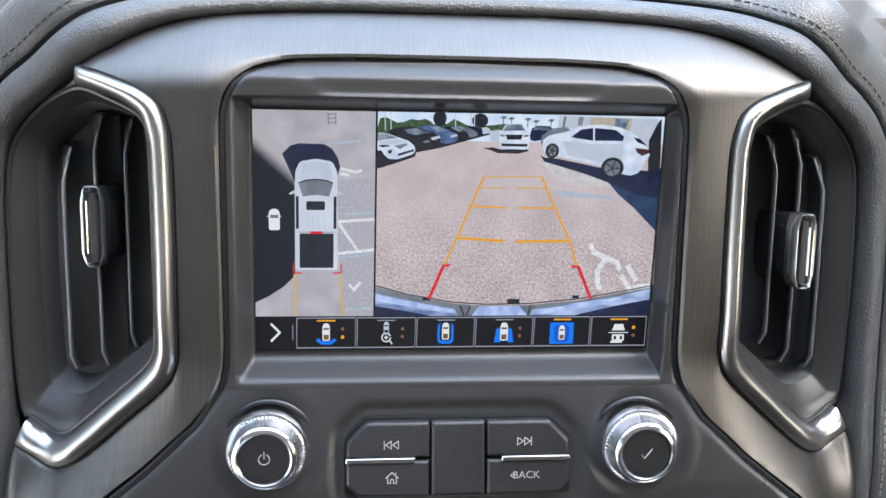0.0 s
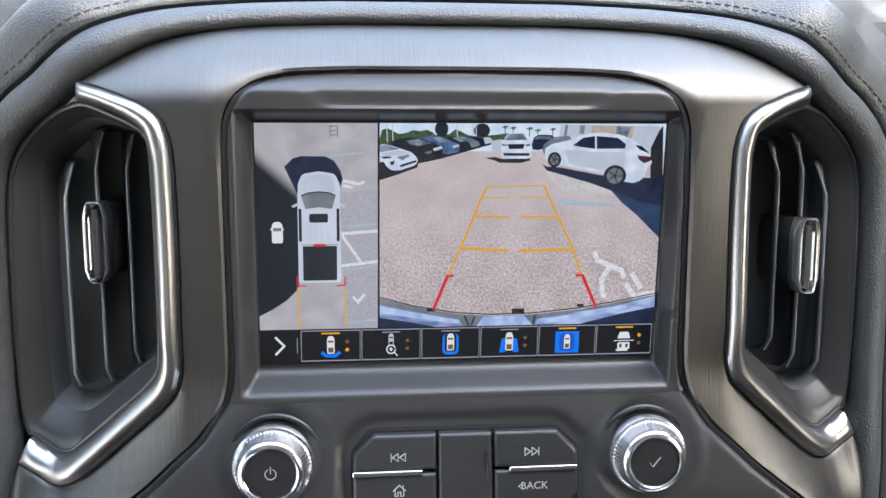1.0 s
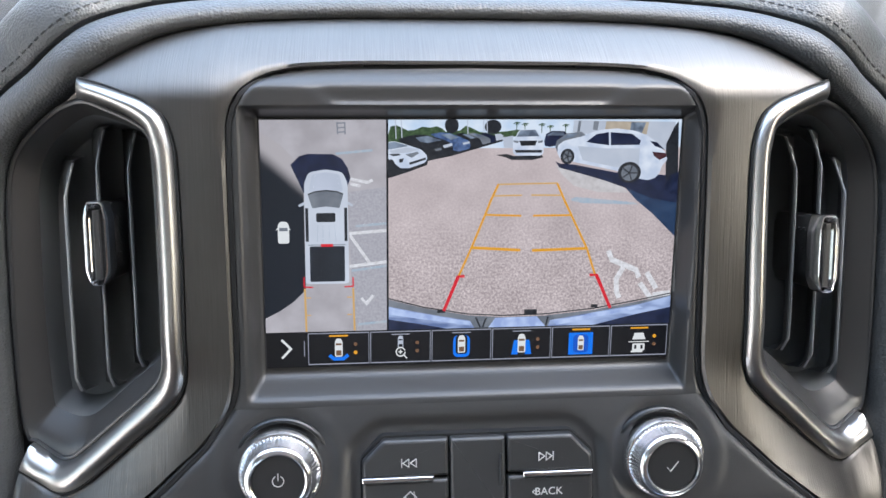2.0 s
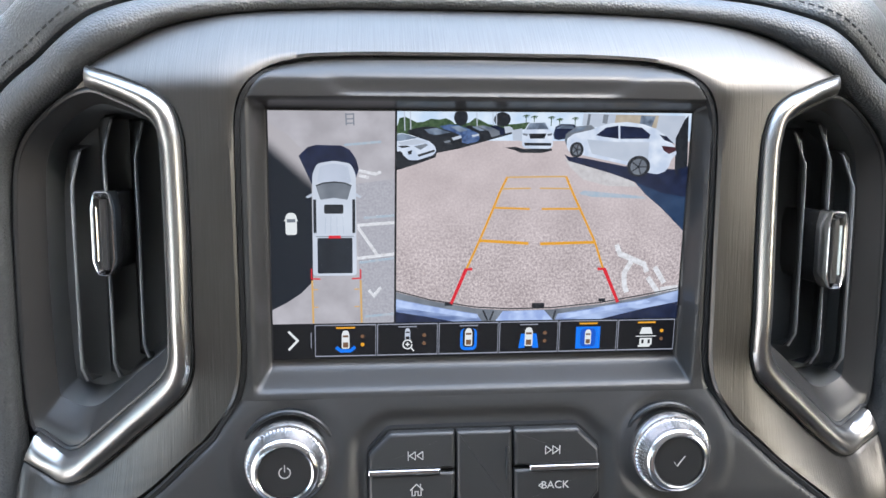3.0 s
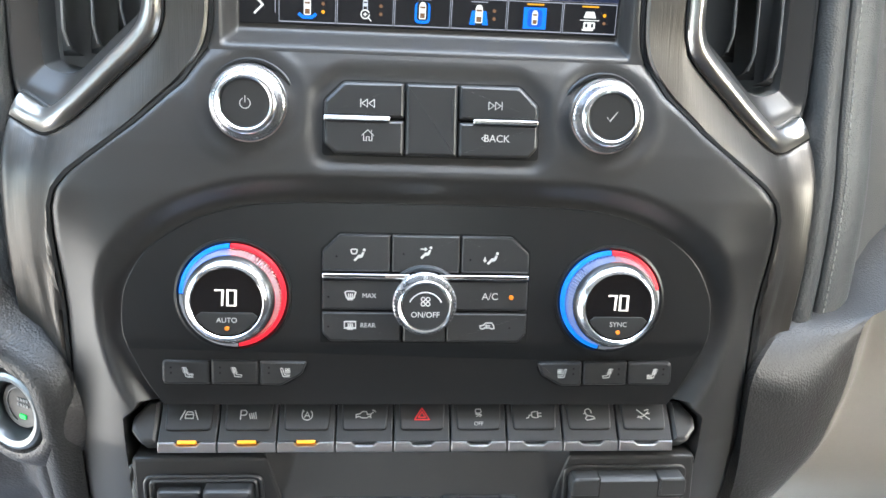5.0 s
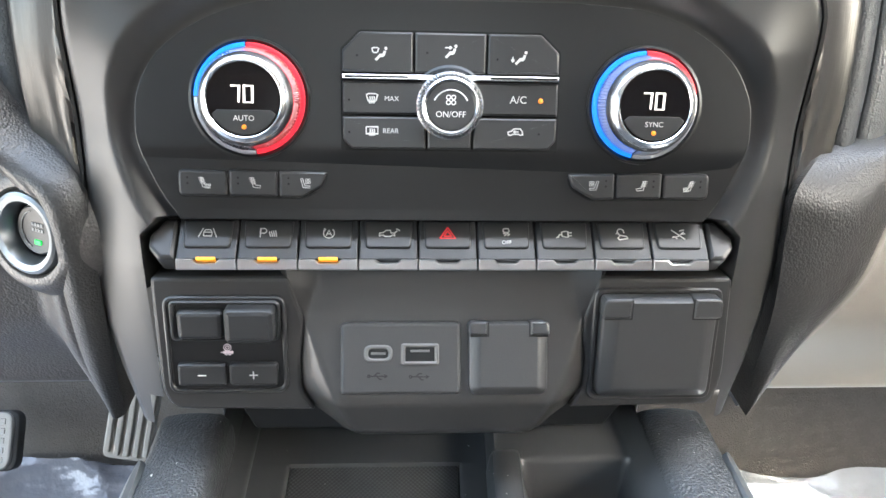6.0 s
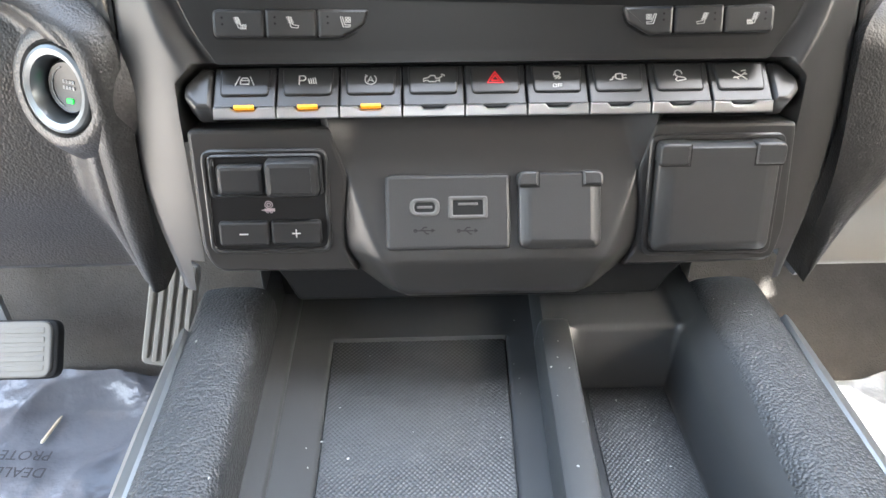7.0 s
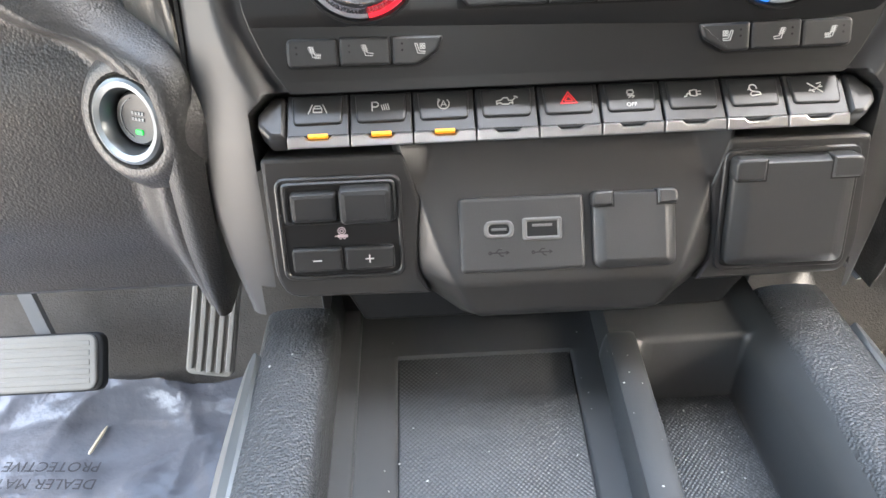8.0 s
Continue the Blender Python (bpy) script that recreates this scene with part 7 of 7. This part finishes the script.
patch("wheel", oval(152.5, 22.8, 5.02, 4.65), "dark", 12, suv)
patch("wheel_rim", oval(152.5, 22.9, 3.55, 3.43), "grey", 13, suv)
lines_on("spoke", [[(125.7, 15.7), (127.41, 15.7)], [(125.7, 15.7), (126.23, 17.79)], [(125.7, 15.7), (124.31, 16.99)], [(125.7, 15.7), (124.31, 14.41)], [(125.7, 15.7), (126.23, 13.61)]], 0.5, "dark", 14, suv)
lines_on("spoke", [[(152.5, 22.9), (155.93, 22.9)], [(152.5, 22.9), (153.56, 26.04)], [(152.5, 22.9), (149.73, 24.84)], [(152.5, 22.9), (149.73, 20.96)], [(152.5, 22.9), (153.56, 19.76)]], 0.5, "dark", 14, suv)

# painted symbol, bumper and guide lines
for ln in ([(145.3, 56.5), (147.0, 60.5), (158.0, 65.2), (159.4, 68.6)], [(152.2, 64.0), (149.4, 69), (149.8, 74.5), (151.0, 77.5)],
           [(160.0, 71), (165.6, 78.5)], [(162.8, 66.4), (167.4, 73.6)], [(166.0, 76.6), (173.8, 75.6)], [(151.6, 81.0), (154.6, 85.6)]):
    lines_on("ground_mark", [ln], 2.2, "paint", 5, rear)
patch("bumper_gap", [(51.4, 76.0), (66, 80), (85, 83.6), (100, 84.8), (118, 84.6), (140, 82.6), (158, 79.5), (174.2, 76.5), (174.2, 89.2), (51.4, 89.2)], "grey", 6, rear)
patch("bumper", [(51.4, 79.0), (64, 81.8), (74, 83.8), (86, 86.0), (88, 89.2), (51.4, 89.2)], "bumper", 7, rear, "blue reflecting chrome bumper")
patch("bumper", [(97, 85.0), (115, 84.8), (119, 89.2), (94, 89.2)], "bumper_hi", 7, rear)
patch("bumper", [(121, 86.6), (140, 83.6), (160, 80.5), (174.2, 77.0), (174.2, 89.2), (120, 89.2)], "bumper", 7, rear)
patch("bumper_light", [(51.4, 79.4), (64, 82.2), (86, 86.4), (86, 88), (64, 84.6), (51.4, 82.4)], "bumper_hi", 8, rear)
patch("bumper_light", [(122, 87.0), (140, 84.0), (160, 81.0), (162, 82), (140, 86.0), (124, 88.8)], "bumper_hi", 8, rear)
patch("lower_shade", [(51.4, 84.6), (64, 86.8), (76, 89.2), (51.4, 89.2)], "navy", 9, rear)
patch("lower_shade", [(140, 89.2), (160, 84.6), (174.2, 82), (174.2, 89.2)], "navy", 9, rear)
lines_on("bumper_seam", [[(88.5, 84.5), (90.5, 89)], [(93, 85), (91.5, 89)], [(120, 85), (119, 89)]], 0.7, "dark", 9, rear)
patches("bumper_sensor", [rect(72.0, 80.6, 75.4, 82.2), rect(109.5, 81.6, 115.0, 83.6), rect(138.6, 80.0, 141.6, 81.4)], "dark", 10, rear)
lines_on("edge_line", [[(51.4, 75.5), (66, 79.6), (85, 83.0), (100, 84.0), (118, 83.8), (140, 81.8), (158, 78.8), (174.2, 75.8)]], 0.5, "dark", 9, rear)
lines_on("guide", [[(97.0, 27.3), (94.0, 34.0), (91.6, 40.4), (86.2, 54.1), (80.9, 66.4)], [(121.8, 27.0), (125.0, 34.0), (128.3, 40.6), (135.6, 55.1), (139.9, 67.1)]], 0.9, "amber", 12, rear)
lines_on("guide", [[(97, 27.3), (121.8, 27.0)], [(95.0, 32.2), (107.0, 32.0)], [(111, 32.0), (124.2, 32.2)]], 0.6, "amber_soft", 12, rear)
lines_on("guide", [[(92.0, 40.2), (107.0, 40.8)], [(112.0, 40.8), (128.2, 40.8)]], 0.8, "amber", 12, rear)
lines_on("guide", [[(86.2, 54.2), (107.0, 55.6)], [(112.0, 55.8), (135.6, 55.3)]], 1.2, "amber", 12, rear)
lines_on("guide", [[(83.4, 66.4), (80.7, 66.6), (74.7, 81.4)]], 1.3, "red", 13, rear)
lines_on("guide", [[(137.4, 67.0), (140.4, 67.0), (147.2, 81.8)]], 1.3, "red", 13, rear)
patch("split_line", rect(50.6, 0, 51.4, 89.2), "bar", 14, screen)

# tool bar
bar = patch("tool_bar", rect(0, 89.2, 174.2, 104.6), "bar", 1, screen, "black bar of touch keys along the screen foot")
lines_on("arrow", [[(6.4, 92.4), (10.2, 96.4), (6.4, 100.4)]], 1.0, "ivory", 3, bar)
lines_on("tick", [[(15.8, 93.0), (15.8, 99.8)]], 0.35, "frame", 3, bar)


def mini_truck(x, y, s, parent, layer, faded=False):
    t = patch("truck", fillet([(x - 1.9 * s, y + 4.6 * s), (x - 1.9 * s, y - 2.8 * s), (x - 1.1 * s, y - 4.6 * s), (x + 1.1 * s, y - 4.6 * s), (x + 1.9 * s, y - 2.8 * s), (x + 1.9 * s, y + 4.6 * s)], 0.7 * s), "pale" if faded else "ivory", layer, parent)
    patches("detail", [rect(x - 1.4 * s, y - 2.2 * s, x + 1.4 * s, y - 1.2 * s), rect(x - 1.3 * s, y + 1.4 * s, x + 1.3 * s, y + 4.0 * s)], "brown" if not faded else "bar", layer + 1, t)
    return t


for k in range(6):
    x0 = 17.5 + 26.2 * k
    x1 = min(x0 + 25.4, 173.6)
    lit = k in (0, 4, 5)
    key = lines_on("touch_key", [[(x0, 90.0), (x1, 90.0), (x1, 103.4), (x0, 103.4), (x0, 89.9)]], 0.4, "frame", 3, bar)
    mx = (x0 + x1) / 2
    lines_on("top_mark", [[(mx - 4, 91.2), (mx + 4, 91.2)]], 0.75 if lit else 0.45, "amber" if lit else "frame", 4, key)
    if k == 0:
        mini_truck(mx, 96.3, 0.86, key, 5)
        lines_on("sweep", [[(mx - 4, 99.6), (mx - 2, 101.2), (mx + 2, 101.2), (mx + 4, 99.6)]], 1.5, "blue", 4, key)
    elif k == 1:
        mini_truck(mx, 94.6, 0.6, key, 5, True)
        lines_on("lens", [oval(mx, 98.9, 1.9, 1.9), [(mx + 1.4, 100.3), (mx + 2.8, 101.9)], [(mx - 0.9, 98.9), (mx + 0.9, 98.9)], [(mx, 98.0), (mx, 99.8)]], 0.55, "ivory", 7, key)
    elif k == 2:
        patch("halo", fillet(rect(mx - 3.6, 92.4, mx + 3.6, 102.0), 2.4), "blue", 4, key)
        patch("halo_core", fillet(rect(mx - 2.5, 92.4, mx + 2.5, 100.6), 1.4), "bar", 5, key)
        mini_truck(mx, 96.2, 0.84, key, 6)
    elif k == 3:
        patches("beams", [[(mx - 3.4, 95.2), (mx - 1.6, 95.2), (mx - 1.6, 101.6), (mx - 4.4, 101.6)], [(mx + 3.4, 95.2), (mx + 1.6, 95.2), (mx + 1.6, 101.6), (mx + 4.4, 101.6)]], "blue", 4, key)
        mini_truck(mx, 96.6, 0.9, key, 5)
    elif k == 4:
        patch("halo", rect(mx - 5.4, 92.6, mx + 5.4, 102.4), "blue", 4, key)
        patch("halo_core", fillet(rect(mx - 3.4, 93.4, mx + 3.4, 101.6), 2), "blue_deep", 5, key)
        mini_truck(mx, 97.2, 0.72, key, 6)
    else:
        patch("trailer", [(mx - 2.0, 93.4), (mx + 2.0, 93.4), (mx + 3.0, 96.4), (mx - 3.0, 96.4)], "ivory", 4, key)
        lines_on("road", [[(mx - 4.6, 97.4), (mx + 4.6, 97.4)]], 0.4, "ivory", 4, key)
        patch("trailer_back", fillet(rect(mx - 2.8, 98.2, mx + 2.8, 101.4), 0.6), "ivory", 4, key)
        patches("trailer_gap", [rect(mx - 1.9, 98.9, mx - 0.9, 100.6), rect(mx + 0.9, 98.9, mx + 1.9, 100.6)], "bar", 5, key)
        patch("hitch", rect(mx - 3.4, 101.4, mx + 2.0, 102.2), "ivory", 4, key)
    if k in (0, 1, 3, 5):
        on = {0: 1, 5: 0}.get(k, -1)
        for j, y in enumerate((95.0, 98.6)):
            patch("dot", oval(x1 - 5.6, y, 0.85, 0.85, 14), "amber" if j == on else "brown", 4, key)
